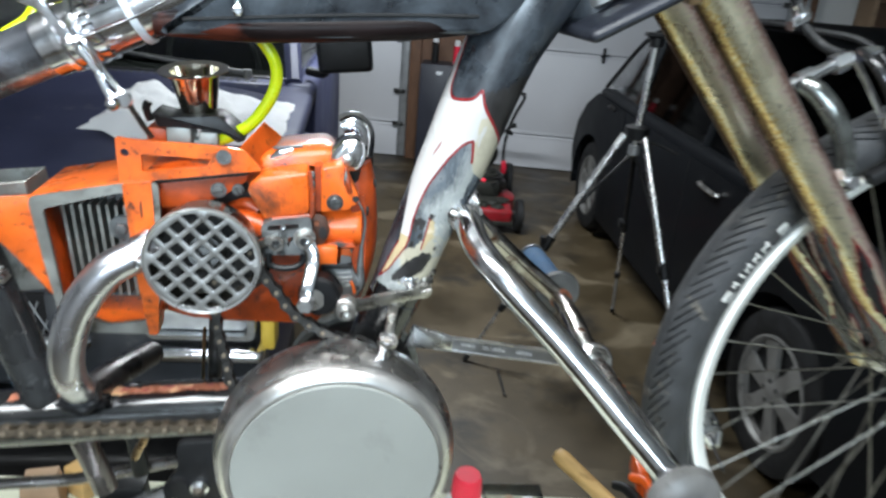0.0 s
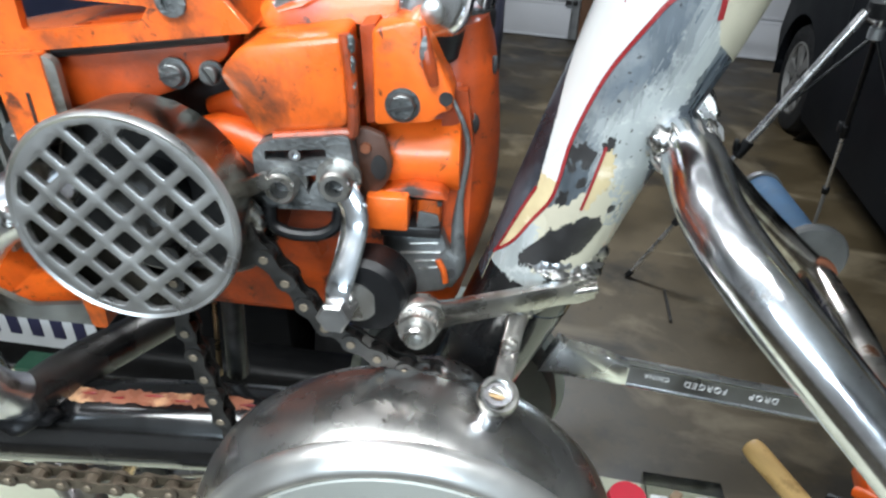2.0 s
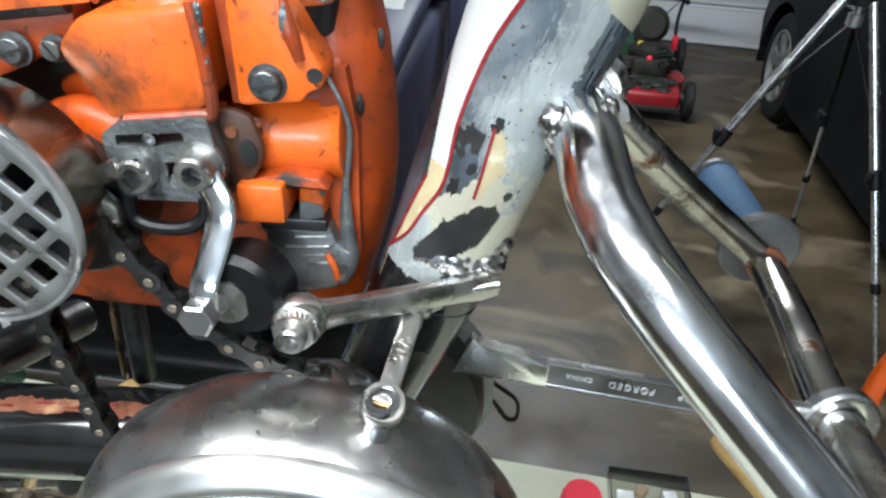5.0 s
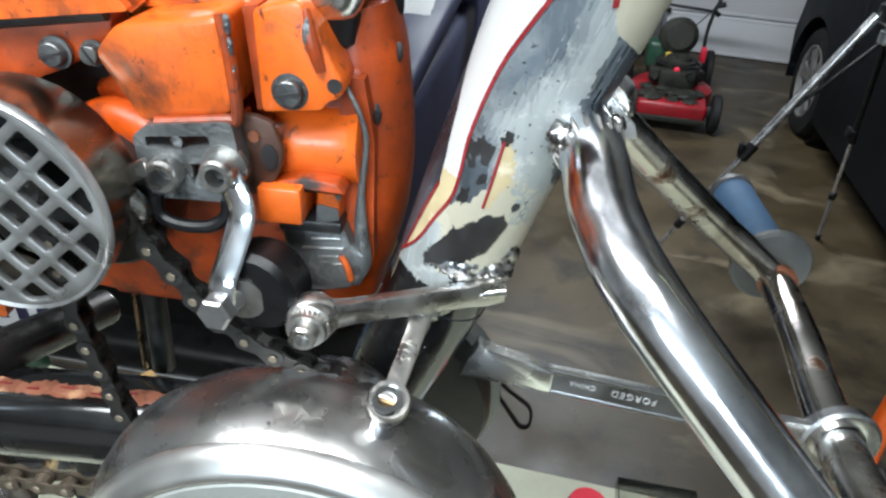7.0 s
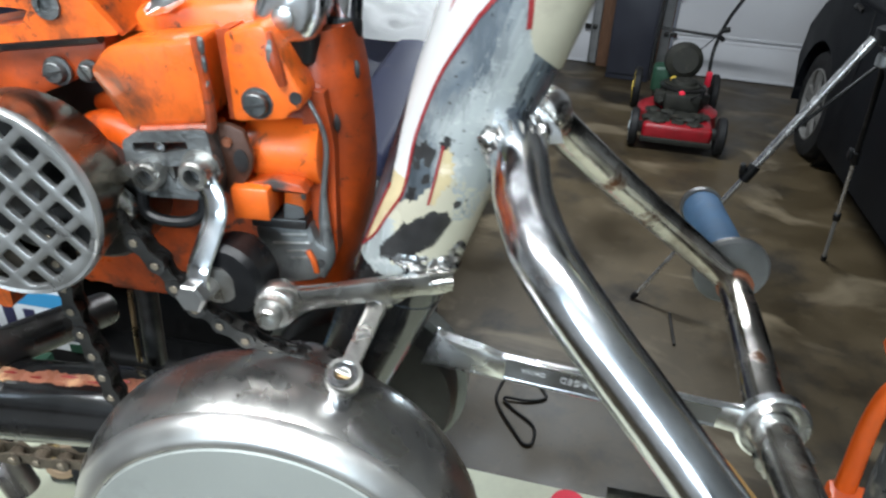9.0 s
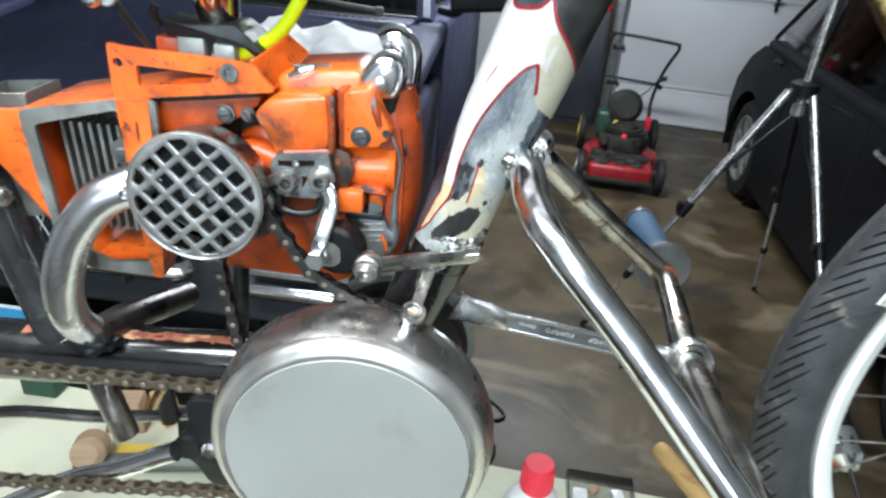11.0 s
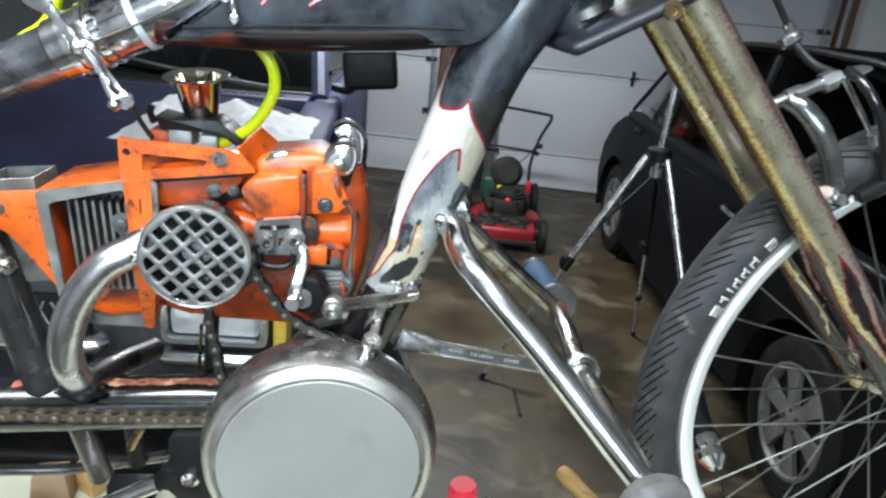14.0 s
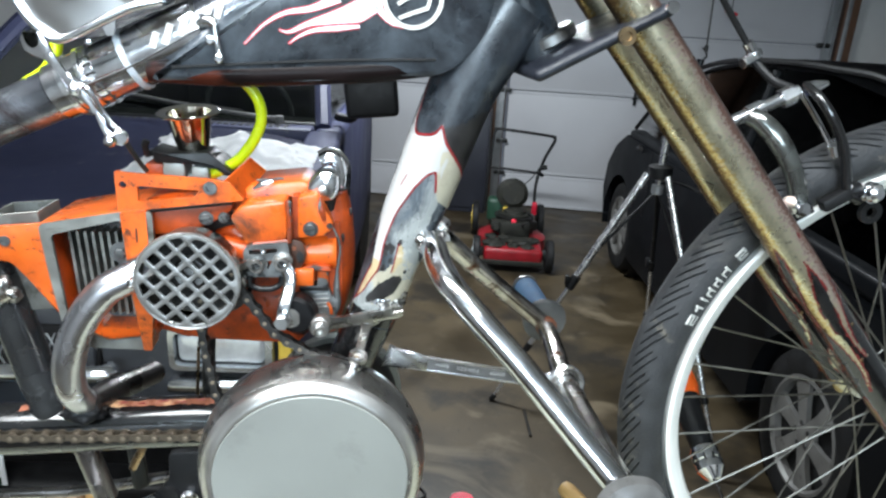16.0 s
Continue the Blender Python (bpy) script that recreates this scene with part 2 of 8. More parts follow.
PAN_METAL = mat("polished_seat_pan", (0.48, 0.475, 0.47), 0.22, 1, 0.10, 12, 0.02, 200, (0.40, 0.38, 0.36), 16, 0.62, rvar=0.08)
RUBBER = mat("dusty_tyre_rubber", (0.027, 0.028, 0.030), 0.66, 0, 0.45, 35, 0.45, 380, (0.13, 0.115, 0.092), 40, 0.60, grime=(((0.17, 0.15, 0.12), 8, 0.54, 0.2, 0.45), ((0.22, 0.20, 0.17), 160, 0.69, 0.03, 0.7)))
RUBBER_DARK = mat("black_tyre_rubber", (0.010, 0.010, 0.0105), 0.65, 0, 0.3, 30, 0.15, 200, spec=0.3)
ROLLER_BLACK = mat("oily_black_rubber", (0.004, 0.004, 0.0045), 0.38, 0, 0.3, 40, 0.08, 300, spec=0.25)
ORANGE_OILY = mat("oily_orange_paint", (0.50, 0.065, 0.004), 0.36, 0, 0.35, 40, 0.1, 260, (0.018, 0.014, 0.012), 24, 0.56, grime=(((0.012, 0.010, 0.009), 8, 0.46, 0.25, 0.85), ((0.010, 0.009, 0.008), 90, 0.60, 0.06, 0.9)))
RED_DULL = mat("dull_red_outline", (0.13, 0.013, 0.012), 0.35, 0, 0.3, 50, 0.0)
RIM_WHITE = mat("white_rim_paint", (0.82, 0.82, 0.78), 0.35, 0, 0.05, 20, 0.02, 300, (0.45, 0.42, 0.36), 60, 0.72, grime=(((0.30, 0.27, 0.22), 90, 0.70, 0.04, 0.8),))
LETTER_WHITE = mat("white_letter_paint", (0.6, 0.6, 0.57), 0.6, 0, 0.2, 90, 0.0)
SPOKE = mat("dull_spoke_wire", (0.20, 0.19, 0.17), 0.45, 1, 0.3, 60, 0.0)
ALU_FIN = mat("dirty_aluminium", (0.33, 0.33, 0.305), 0.42, 0.85, 0.25, 40, 0.15, 400, (0.10, 0.09, 0.07), 30, 0.58)
GOLD_CUP = mat("brass_tinted_chrome", (0.60, 0.56, 0.48), 0.12, 1, 0.12, 40, 0.02, 400)
HOSE = mat("yellow_fuel_hose", (0.72, 0.92, 0.006), 0.25, 0, 0.1, 20, 0.0, coat=0.4)
FOAM_BLUE = mat("blue_foam_grip", (0.085, 0.19, 0.35), 0.7, 0, 0.15, 60, 0.2, 500, (0.14, 0.24, 0.38), 30, 0.55)
GREY_PLASTIC = mat("grey_plastic", (0.10, 0.098, 0.095), 0.42, 0, 0.3, 40, 0.1, 300, (0.20, 0.19, 0.17), 40, 0.66, grime=(((0.03, 0.028, 0.026), 60, 0.58, 0.1, 0.7), ((0.30, 0.28, 0.25), 170, 0.69, 0.03, 0.7)))
BRIGHT_STEEL = mat("satin_bright_steel", (0.78, 0.78, 0.79), 0.30, 0.85, 0.10, 40, 0.06, 300, (0.30, 0.27, 0.24), 60, 0.68)
CHROME_STRUT = mat("drop_forged_chrome", (0.88, 0.89, 0.91), 0.26, 1, 0.12, 30, 0.03, 250, (0.25, 0.24, 0.25), 30, 0.62, rvar=0.06)
NOSE_DARK = mat("dark_nose_plastic", (0.035, 0.037, 0.042), 0.5, 0, 0.25, 8, 0.05, 120, (0.07, 0.07, 0.07), 10, 0.62)
BRIGHT_TRIM = mat("polished_trim", (0.72, 0.74, 0.76), 0.18, 0.9, 0.06, 8, 0.01, 200)
RUST_TRIM = mat("rubbed_rust", (0.20, 0.065, 0.030), 0.45, 0.1, 0.5, 60, 0.1, 300, (0.45, 0.24, 0.13), 50, 0.60)
PEACH_BAND = mat("worn_peach_paint", (0.30, 0.11, 0.065), 0.32, 0, 0.3, 40, 0.05, 300, (0.62, 0.36, 0.20), 30, 0.56, coat=0.4, grime=(((0.03, 0.02, 0.02), 22, 0.58, 0.08, 0.9),))
PAPER = mat("paint_spotted_white_board", (0.56, 0.56, 0.43), 0.6, 0, 0.08, 6, 0.05, 200, (0.34, 0.33, 0.27), 38, 0.68, grime=(((0.35, 0.34, 0.27), 5, 0.52, 0.25, 0.5),))
WOOD = mat("hammer_handle_wood", (0.55, 0.34, 0.13), 0.45, 0, 0.2, 14, 0.1, 160, (0.32, 0.18, 0.06), 18, 0.6, streak=(1, 1, 6))
WOOD_BLOCK = mat("raw_wood_block", (0.34, 0.225, 0.14), 0.7, 0, 0.2, 16, 0.15, 160, streak=(1, 8, 1))
OLIVE_PIPE = mat("dull_olive_pipe", (0.13, 0.135, 0.115), 0.45, 0.4, 0.2, 20, 0.05, 200)
WOOD_POST = mat("brown_timber", (0.15, 0.075, 0.042), 0.6, 0, 0.3, 12, 0.15, 120, streak=(8, 8, 1))
RED_CAP = mat("red_plastic_cap", (0.72, 0.02, 0.05), 0.4, 0, 0.08, 20, 0.03, 300)
BOTTLE = mat("white_plastic_bottle", (0.75, 0.75, 0.74), 0.35, 0, 0.04, 12, 0.0)
ORANGE_PLASTIC = mat("orange_plastic", (0.85, 0.12, 0.01), 0.4, 0, 0.08, 20, 0.05, 200)
CLEAR_BOX = glass("clear_plastic", (0.80, 0.80, 0.78), 0.1)
CLOTH = mat("white_cloth", (0.95, 0.95, 0.95), 0.85, 0, 0.03, 12, 0.2, 200)
JEEP_BLUE = mat("faded_navy_car_paint", (0.036, 0.040, 0.080), 0.50, 0, 0.15, 3, 0.02, 200, (0.095, 0.094, 0.115), 9, 0.64, coat=0.0, spec=0.15, grime=(((0.25, 0.24, 0.22), 60, 0.68, 0.04, 0.6),))
CAR_BLACK = mat("dark_car_paint", (0.0050, 0.0056, 0.0068), 0.45, 0, 0.2, 2, 0.01, 100, (0.0085, 0.0080, 0.0078), 4, 0.6, coat=0.03, spec=0.08)
CAR_GLASS = glass("car_window_glass", (0.24, 0.28, 0.24), 0.02, 1.19)
TINTED_GLASS = glass("tinted_window_glass", (0.030, 0.034, 0.034), 0.05, 1.075)
INTERIOR = mat("dark_car_interior", (0.014, 0.0135, 0.014), 0.9, 0, 0.3, 8, 0.0, spec=0.1)
SCUFFED_CHROME = mat("scuffed_chrome", (0.70, 0.71, 0.74), 0.18, 1, 0.16, 45, 0.03, 300, (0.17, 0.14, 0.12), 50, 0.62, rvar=0.08, streak=(1, 1, 0.35), stain_rough=0.35, grime=(((0.22, 0.205, 0.21), 14, 0.47, 0.22, 0.6), ((0.30, 0.17, 0.13), 20, 0.64, 0.10, 0.4), ((0.06, 0.05, 0.045), 150, 0.66, 0.04, 0.8)))
GLOSS_BLACK = mat("chipped_gloss_black", (0.0075, 0.0075, 0.008), 0.22, 0, 0.3, 40, 0.03, 300, (0.035, 0.03, 0.025), 60, 0.68, coat=0.5, stain_rough=0.4, grime=(((0.16, 0.13, 0.09), 150, 0.70, 0.02, 0.7),))
LAMP_LENS = mat("headlamp_glass", (0.75, 0.78, 0.80), 0.12, 0.5, 0.2, 30, 0.2, 120)
ALLOY = mat("brake_dusted_alloy", (0.19, 0.185, 0.175), 0.5, 0.4, 0.25, 10, 0.05, 200, (0.06, 0.055, 0.05), 12, 0.6)
CALIPER = mat("dark_red_brake", (0.16, 0.012, 0.012), 0.5, 0, 0.2, 10, 0.0)
DOOR_WHITE = mat("white_garage_door_paint", (0.63, 0.63, 0.655), 0.45, 0, 0.05, 2.0, 0.04, 60, (0.52, 0.51, 0.50), 3, 0.68)
GALV = mat("galvanised_track", (0.42, 0.43, 0.44), 0.4, 0.7, 0.2, 12, 0.05, 200)
WALL_PAINT = mat("garage_wall_paint", (0.74, 0.74, 0.73), 0.7, 0, 0.08, 2, 0.05, 60)
CEILING_MAT = mat("ceiling_board", (0.76, 0.76, 0.75), 0.8, 0, 0.06, 2, 0.03, 60)
MOWER_RED = mat("red_mower_paint", (0.26, 0.006, 0.012), 0.42, 0, 0.2, 10, 0.05, 100, (0.05, 0.02, 0.016), 9, 0.58, grime=(((0.035, 0.03, 0.022), 6, 0.52, 0.2, 0.7),))
MOWER_GREEN = mat("dark_green_shroud", (0.012, 0.050, 0.028), 0.5, 0, 0.25, 12, 0.05, 100)
MOWER_DARK = mat("dirty_mower_engine", (0.014, 0.014, 0.010), 0.7, 0.1, 0.5, 20, 0.3, 120, (0.045, 0.038, 0.026), 18, 0.58)
YELLOW = mat("yellow_plastic", (0.60, 0.42, 0.06), 0.5, 0, 0.15, 20, 0.0)
GREY_HUB = mat("pale_grey_wheel_plastic", (0.22, 0.25, 0.26), 0.5, 0, 0.15, 15, 0.0)
TRIPOD_ALU = mat("polished_tripod_tube", (0.78, 0.77, 0.76), 0.25, 0.9, 0.05, 20, 0.0)
PLATE_WHITE = mat("licence_plate_white", (0.70, 0.72, 0.74), 0.4, 0, 0.05, 12, 0.0)
PLATE_BLUE = mat("licence_plate_blue", (0.05, 0.28, 0.52), 0.4, 0, 0.1, 12, 0.0)
PLATE_DARK = mat("licence_plate_ink", (0.03, 0.03, 0.07), 0.5, 0, 0.1, 12, 0.0)
CABINET = mat("dark_slate_cabinet", (0.028, 0.030, 0.042), 0.45, 0, 0.15, 5, 0.02, 60)
FLAME_RED = mat("red_flame_paint", (0.55, 0.03, 0.04), 0.25, 0, 0.1, 30, 0.0, coat=0.5)
FLAME_PALE = mat("pale_flame_paint", (0.62, 0.68, 0.74), 0.25, 0, 0.12, 30, 0.0, coat=0.5)


def fork_material(base, n1, n2, turn):
    """Tarnished tube: grey-green steel with a mustard rust line on one flank and a rubbed red stripe on the other. The
    pale band between them is a highlight put into the colour.
    """
    m = mat("tarnished_fork_steel", (0.5, 0.5, 0.5), 0.30, 0.92, 0.16, 40, 0.07, 420, rvar=0.08)
    nt = m.node_tree
    b = nt.nodes["Principled BSDF"]
    co = nt.nodes.new("ShaderNodeTexCoord")

    def math_node(op, x, y):
        n = nt.nodes.new("ShaderNodeMath")
        n.operation = op
        for k, q in enumerate((x, y)):
            if isinstance(q, (int, float)):
                n.inputs[k].default_value = q
            else:
                nt.links.new(q, n.inputs[k])
        return n.outputs[0]

    def noise_node(scale, detail=6):
        n = nt.nodes.new("ShaderNodeTexNoise")
        n.inputs["Scale"].default_value, n.inputs["Detail"].default_value = scale, detail
        nt.links.new(co.outputs["Object"], n.inputs["Vector"])
        return n.outputs["Fac"]

    sub = nt.nodes.new("ShaderNodeVectorMath")
    sub.operation = "SUBTRACT"
    sub.inputs[1].default_value = base
    nt.links.new(co.outputs["Object"], sub.inputs[0])
    dots = []
    for axis in (n1, n2):
        dt = nt.nodes.new("ShaderNodeVectorMath")
        dt.operation = "DOT_PRODUCT"
        dt.inputs[1].default_value = axis
        nt.links.new(sub.outputs["Vector"], dt.inputs[0])
        dots.append(dt.outputs["Value"])
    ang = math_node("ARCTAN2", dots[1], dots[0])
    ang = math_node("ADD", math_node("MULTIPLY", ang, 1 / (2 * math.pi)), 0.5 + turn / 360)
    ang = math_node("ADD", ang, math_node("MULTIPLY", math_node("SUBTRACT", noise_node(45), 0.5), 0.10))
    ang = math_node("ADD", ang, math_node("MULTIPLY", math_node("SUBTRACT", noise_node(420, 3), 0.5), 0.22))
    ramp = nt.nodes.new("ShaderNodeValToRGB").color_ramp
    # Stops by angle; those near -22 and -4 paint the leg's highlight.
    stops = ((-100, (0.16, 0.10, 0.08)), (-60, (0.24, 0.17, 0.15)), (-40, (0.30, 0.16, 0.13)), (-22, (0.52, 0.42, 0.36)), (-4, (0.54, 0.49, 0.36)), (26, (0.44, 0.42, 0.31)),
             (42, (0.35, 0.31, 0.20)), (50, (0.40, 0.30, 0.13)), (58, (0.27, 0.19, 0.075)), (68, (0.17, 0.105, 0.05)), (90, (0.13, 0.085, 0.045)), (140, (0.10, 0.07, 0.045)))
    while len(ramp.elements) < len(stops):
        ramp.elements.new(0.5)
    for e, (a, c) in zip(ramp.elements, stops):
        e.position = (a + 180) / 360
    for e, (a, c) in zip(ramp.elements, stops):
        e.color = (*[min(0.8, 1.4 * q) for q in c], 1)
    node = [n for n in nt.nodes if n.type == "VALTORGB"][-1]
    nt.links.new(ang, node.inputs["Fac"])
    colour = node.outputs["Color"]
    for tone, scale, at, most in (((0.10, 0.075, 0.05), 170, 0.62, 0.5), ((0.66, 0.62, 0.50), 210, 0.64, 0.6)):
        mr = nt.nodes.new("ShaderNodeMapRange")
        mr.inputs["From Min"].default_value, mr.inputs["From Max"].default_value, mr.inputs["To Max"].default_value = at, at + 0.06, most
        nt.links.new(noise_node(scale), mr.inputs["Value"])
        mx = nt.nodes.new("ShaderNodeMixRGB")
        mx.inputs["Color2"].default_value = (*tone, 1)
        nt.links.new(mr.outputs["Result"], mx.inputs["Fac"])
        nt.links.new(colour, mx.inputs["Color1"])
        colour = mx.outputs["Color"]
    nt.links.new(colour, b.inputs["Base Color"])
    return m


def floor_material():
    """Stained garage concrete: grey-brown slab, dark oil and water patches, pale worn streaks."""
    m = mat("stained_concrete", (0.052, 0.0365, 0.0175), 0.50, 0, 0.45, 2.6, 0.12, 90, (0.017, 0.0125, 0.0070), 1.7, 0.50, rvar=0.15, grime=(((0.085, 0.064, 0.038), 9, 0.56, 0.14, 0.55), ((0.012, 0.009, 0.006), 28, 0.61, 0.06, 0.6), ((0.13, 0.11, 0.08), 70, 0.68, 0.04, 0.6)))
    nt = m.node_tree
    b = nt.nodes["Principled BSDF"]
    src = b.inputs["Base Color"].links[0].from_socket
    co = nt.nodes.new("ShaderNodeTexCoord")
    mp = nt.nodes.new("ShaderNodeMapping")
    mp.inputs["Scale"].default_value, mp.inputs["Rotation"].default_value = (1.7, 2.4, 1), (0, 0, 0.35)
    nz = nt.nodes.new("ShaderNodeTexNoise")
    nz.inputs["Scale"].default_value, nz.inputs["Detail"].default_value, nz.inputs["Distortion"].default_value = 1.25, 9, 0.7
    rp = nt.nodes.new("ShaderNodeValToRGB")
    rp.color_ramp.elements[0].position, rp.color_ramp.elements[1].position = 0.555, 0.67
    mx = nt.nodes.new("ShaderNodeMixRGB")
    mx.inputs["Color2"].default_value = (0.140, 0.110, 0.070, 1)
    nt.links.new(co.outputs["Object"], mp.inputs["Vector"])
    nt.links.new(mp.outputs["Vector"], nz.inputs["Vector"])
    nt.links.new(nz.outputs["Fac"], rp.inputs["Fac"])
    nt.links.new(rp.outputs["Color"], mx.inputs["Fac"])
    nt.links.new(src, mx.inputs["Color1"])
    nt.links.new(mx.outputs["Color"], b.inputs["Base Color"])
    return m


FLOOR = floor_material()


# ---- shaping helpers ----
def link_mesh(name, bm, material, parent=None, label="", smooth=True, angle=32):
    me = bpy.data.meshes.new(name)
    bmesh.ops.recalc_face_normals(bm, faces=bm.faces)
    bm.to_mesh(me)
    bm.free()
    if smooth:
        me.polygons.foreach_set("use_smooth", [True] * len(me.polygons))
        me.set_sharp_from_angle(angle=radians(angle))
    me.materials.append(material)
    ob = new(name, me)
    if parent is not None:
        ob.parent = parent
    if label:
        ob["label"] = label
    return ob


def part(name, bm, material, parent, label="", angle=32):
    return link_mesh(name, bm, material, parent, label, True, angle)


def thing(name, m, label, category, group="", kind=""):
    ob = new(name)
    ob.empty_display_size = 0.05
    ob.matrix_world = m
    return tagged(ob, label, category, group, kind)


def join(*bms):
    out = bms[0]
    for b in bms[1:]:
        me = bpy.data.meshes.new("tmp")
        b.to_mesh(me)
        b.free()
        out.from_mesh(me)
        bpy.data.meshes.remove(me)
    return out


def box(x0, x1, y0, y1, z0, z1, bevel=0.002, seg=2):
    bm = bmesh.new()
    bmesh.ops.create_cube(bm, size=1.0)
    for v in bm.verts:
        v.co = Vector(((x0 + x1) / 2 + v.co.x * (x1 - x0), (y0 + y1) / 2 + v.co.y * (y1 - y0), (z0 + z1) / 2 + v.co.z * (z1 - z0)))
    if bevel:
        bmesh.ops.bevel(bm, geom=bm.edges[:], offset=bevel, segments=seg, affect="EDGES", profile=0.5)
    return bm


def turned(bm, m):
    bmesh.ops.transform(bm, matrix=m, verts=bm.verts)
    return bm


def basis(axis):
    """A frame whose z is the axis."""
    return Vector(axis).to_track_quat("Z", "Y").to_matrix().to_4x4()


def lathe(profile, origin, axis, n=28, closed=True):
    """Turns a profile of (distance along the axis, radius) round the axis."""
    bm = bmesh.new()
    m = Matrix.Translation(origin) @ basis(axis)
    rings = []
    for d, r in profile:
        if r < 1e-6:
            rings.append([bm.verts.new(m @ Vector((0, 0, d)))])
        else:
            rings.append([bm.verts.new(m @ Vector((r * math.cos(2 * math.pi * k / n), r * math.sin(2 * math.pi * k / n), d))) for k in range(n)])
    for a, b in zip(rings, rings[1:]):
        for k in range(n):
            q = [a[k % len(a)], a[(k + 1) % len(a)], b[(k + 1) % len(b)], b[k % len(b)]]
            q = [v for i, v in enumerate(q) if v not in q[:i]]
            if len(q) > 2:
                bm.faces.new(q)
    if closed:
        for ring in (rings[0], rings[-1]):
            if len(ring) > 2:
                bm.faces.new(ring)
    return bm


def rod(p0, p1, r, r1=None, n=18, ease=0.15):
    """A round bar with slightly eased ends."""
    p0, p1 = Vector(p0), Vector(p1)
    d, r1 = (p1 - p0).length, r if r1 is None else r1
    e, e1 = r * ease, r1 * ease
    return lathe([(0, r - e), (e, r), (d - e1, r1), (d, r1 - e1)], p0, p1 - p0, n)


def smooth_path(pts, steps=8):
    p = [Vector(q) for q in pts]
    if len(p) < 3:
        return p
    p = [2 * p[0] - p[1], *p, 2 * p[-1] - p[-2]]
    out = []
    for a, b, c, d in zip(p, p[1:], p[2:], p[3:]):
        for k in range(steps):
            t = k / steps
            out.append(0.5 * ((2 * b) + (c - a) * t + (2 * a - 5 * b + 4 * c - d) * t * t + (3 * b - a - 3 * c + d) * t ** 3))
    out.append(p[-2])
    return out


def tube(pts, r, n=16, steps=8, squash=1.0, cap=True):
    """A tube swept along a smooth path; r is one radius or one for each point."""
    path = smooth_path(pts, steps)
    rs = [r] * len(pts) if isinstance(r, (int, float)) else list(r)
    rr = [float(np.interp(i / (len(path) - 1) * (len(rs) - 1), range(len(rs)), rs)) for i in range(len(path))]
    bm = bmesh.new()
    rings, side = [], None
    for i, q in enumerate(path):
        d = (path[min(i + 1, len(path) - 1)] - path[max(i - 1, 0)]).normalized()
        if side is None:
            side = d.cross(Vector((0, 1, 0.02)))
            if side.length < 0.1:
                side = d.cross(Vector((1, 0, 0)))
        side = (side - d * side.dot(d)).normalized()
        up = d.cross(side)
        rings.append([bm.verts.new(q + rr[i] * (side * math.cos(2 * math.pi * k / n) + up * squash * math.sin(2 * math.pi * k / n))) for k in range(n)])
    for a, b in zip(rings, rings[1:]):
        for k in range(n):
            bm.faces.new((a[k], a[(k + 1) % n], b[(k + 1) % n], b[k]))
    if cap:
        bm.faces.new(rings[0][::-1])
        bm.faces.new(rings[-1])
    return bm


def plate(outer, v0, v1, holes=(), bevel=0.0):
    """A flat sheet in the u-w plane, from v0 to v1, with holes cut through."""
    bm = bmesh.new()
    edges = []
    for loop in (outer, *holes):
        vs = [bm.verts.new((p[0], v0, p[1])) for p in loop]
        edges += [bm.edges.new((a, b)) for a, b in zip(vs, vs[1:] + vs[:1])]
    if holes:
        bmesh.ops.triangle_fill(bm, use_beauty=True, use_dissolve=False, edges=edges)
    else:
        bm.faces.new(bm.verts[:])
    ext = bmesh.ops.extrude_face_region(bm, geom=bm.faces[:])
    for g in ext["geom"]:
        if isinstance(g, bmesh.types.BMVert):
            g.co.y = v1
    if bevel:
        rim = [e for e in bm.edges if e.is_boundary or len(e.link_faces) == 2 and e.calc_face_angle(0) > 0.5]
        bmesh.ops.bevel(bm, geom=rim, offset=bevel, segments=2, affect="EDGES", profile=0.5)
    return bm


def rounded(pts, r, n=4):
    """A polygon with its corners rounded."""
    out, k = [], len(pts)
    for i in range(k):
        a, b, c = (Vector(pts[(i + j) % k]).to_2d() for j in (-1, 0, 1))
        q = min(r, (a - b).length / 2.1, (c - b).length / 2.1)
        s, e = b + (a - b).normalized() * q, b + (c - b).normalized() * q
        for j in range(n + 1):
            t = j / n
            out.append(tuple((1 - t) ** 2 * s + 2 * t * (1 - t) * b + t * t * e))
    return out


def circle2(cx, cy, r, n=24):
    return [(cx + r * math.cos(2 * math.pi * k / n), cy + r * math.sin(2 * math.pi * k / n)) for k in range(n)]


def hex_head(p, axis, r, h):
    return lathe([(0, r), (h * 0.85, r), (h, r * 0.85)], p, axis, 6)


def cap_screw(p, axis, r, h):
    """A round screw head with a hexagonal socket."""
    return join(lathe([(0, r), (h * 0.86, r), (h, r * 0.86), (h, r * 0.56), (h * 0.4, r * 0.5), (h * 0.4, 0)], p, axis, 20))


def slot_screw(p, r, h):
    """A slotted round screw head that faces the -v side."""
    x, y, z = p
    bm = lathe([(0, r * 1.25), (h * 0.3, r * 1.25), (h * 0.3, r), (h, r * 0.93), (h, 0)], p, (0, -1, 0), 20)
    return bm


def lump(p, r, seed, squash=(1, 1, 1)):
    """A small uneven blob of weld."""
    bm = bmesh.new()
    bmesh.ops.create_icosphere(bm, subdivisions=3, radius=1.0)
    for v in bm.verts:
        k = 1 + 0.35 * noise.noise(v.co * 2.2 + Vector((seed, 0, 0))) + 0.15 * noise.noise(v.co * 6 + Vector((0, seed, 0)))
        v.co = Vector(p) + Vector([v.co[i] * k * r * squash[i] for i in range(3)])
    return bm


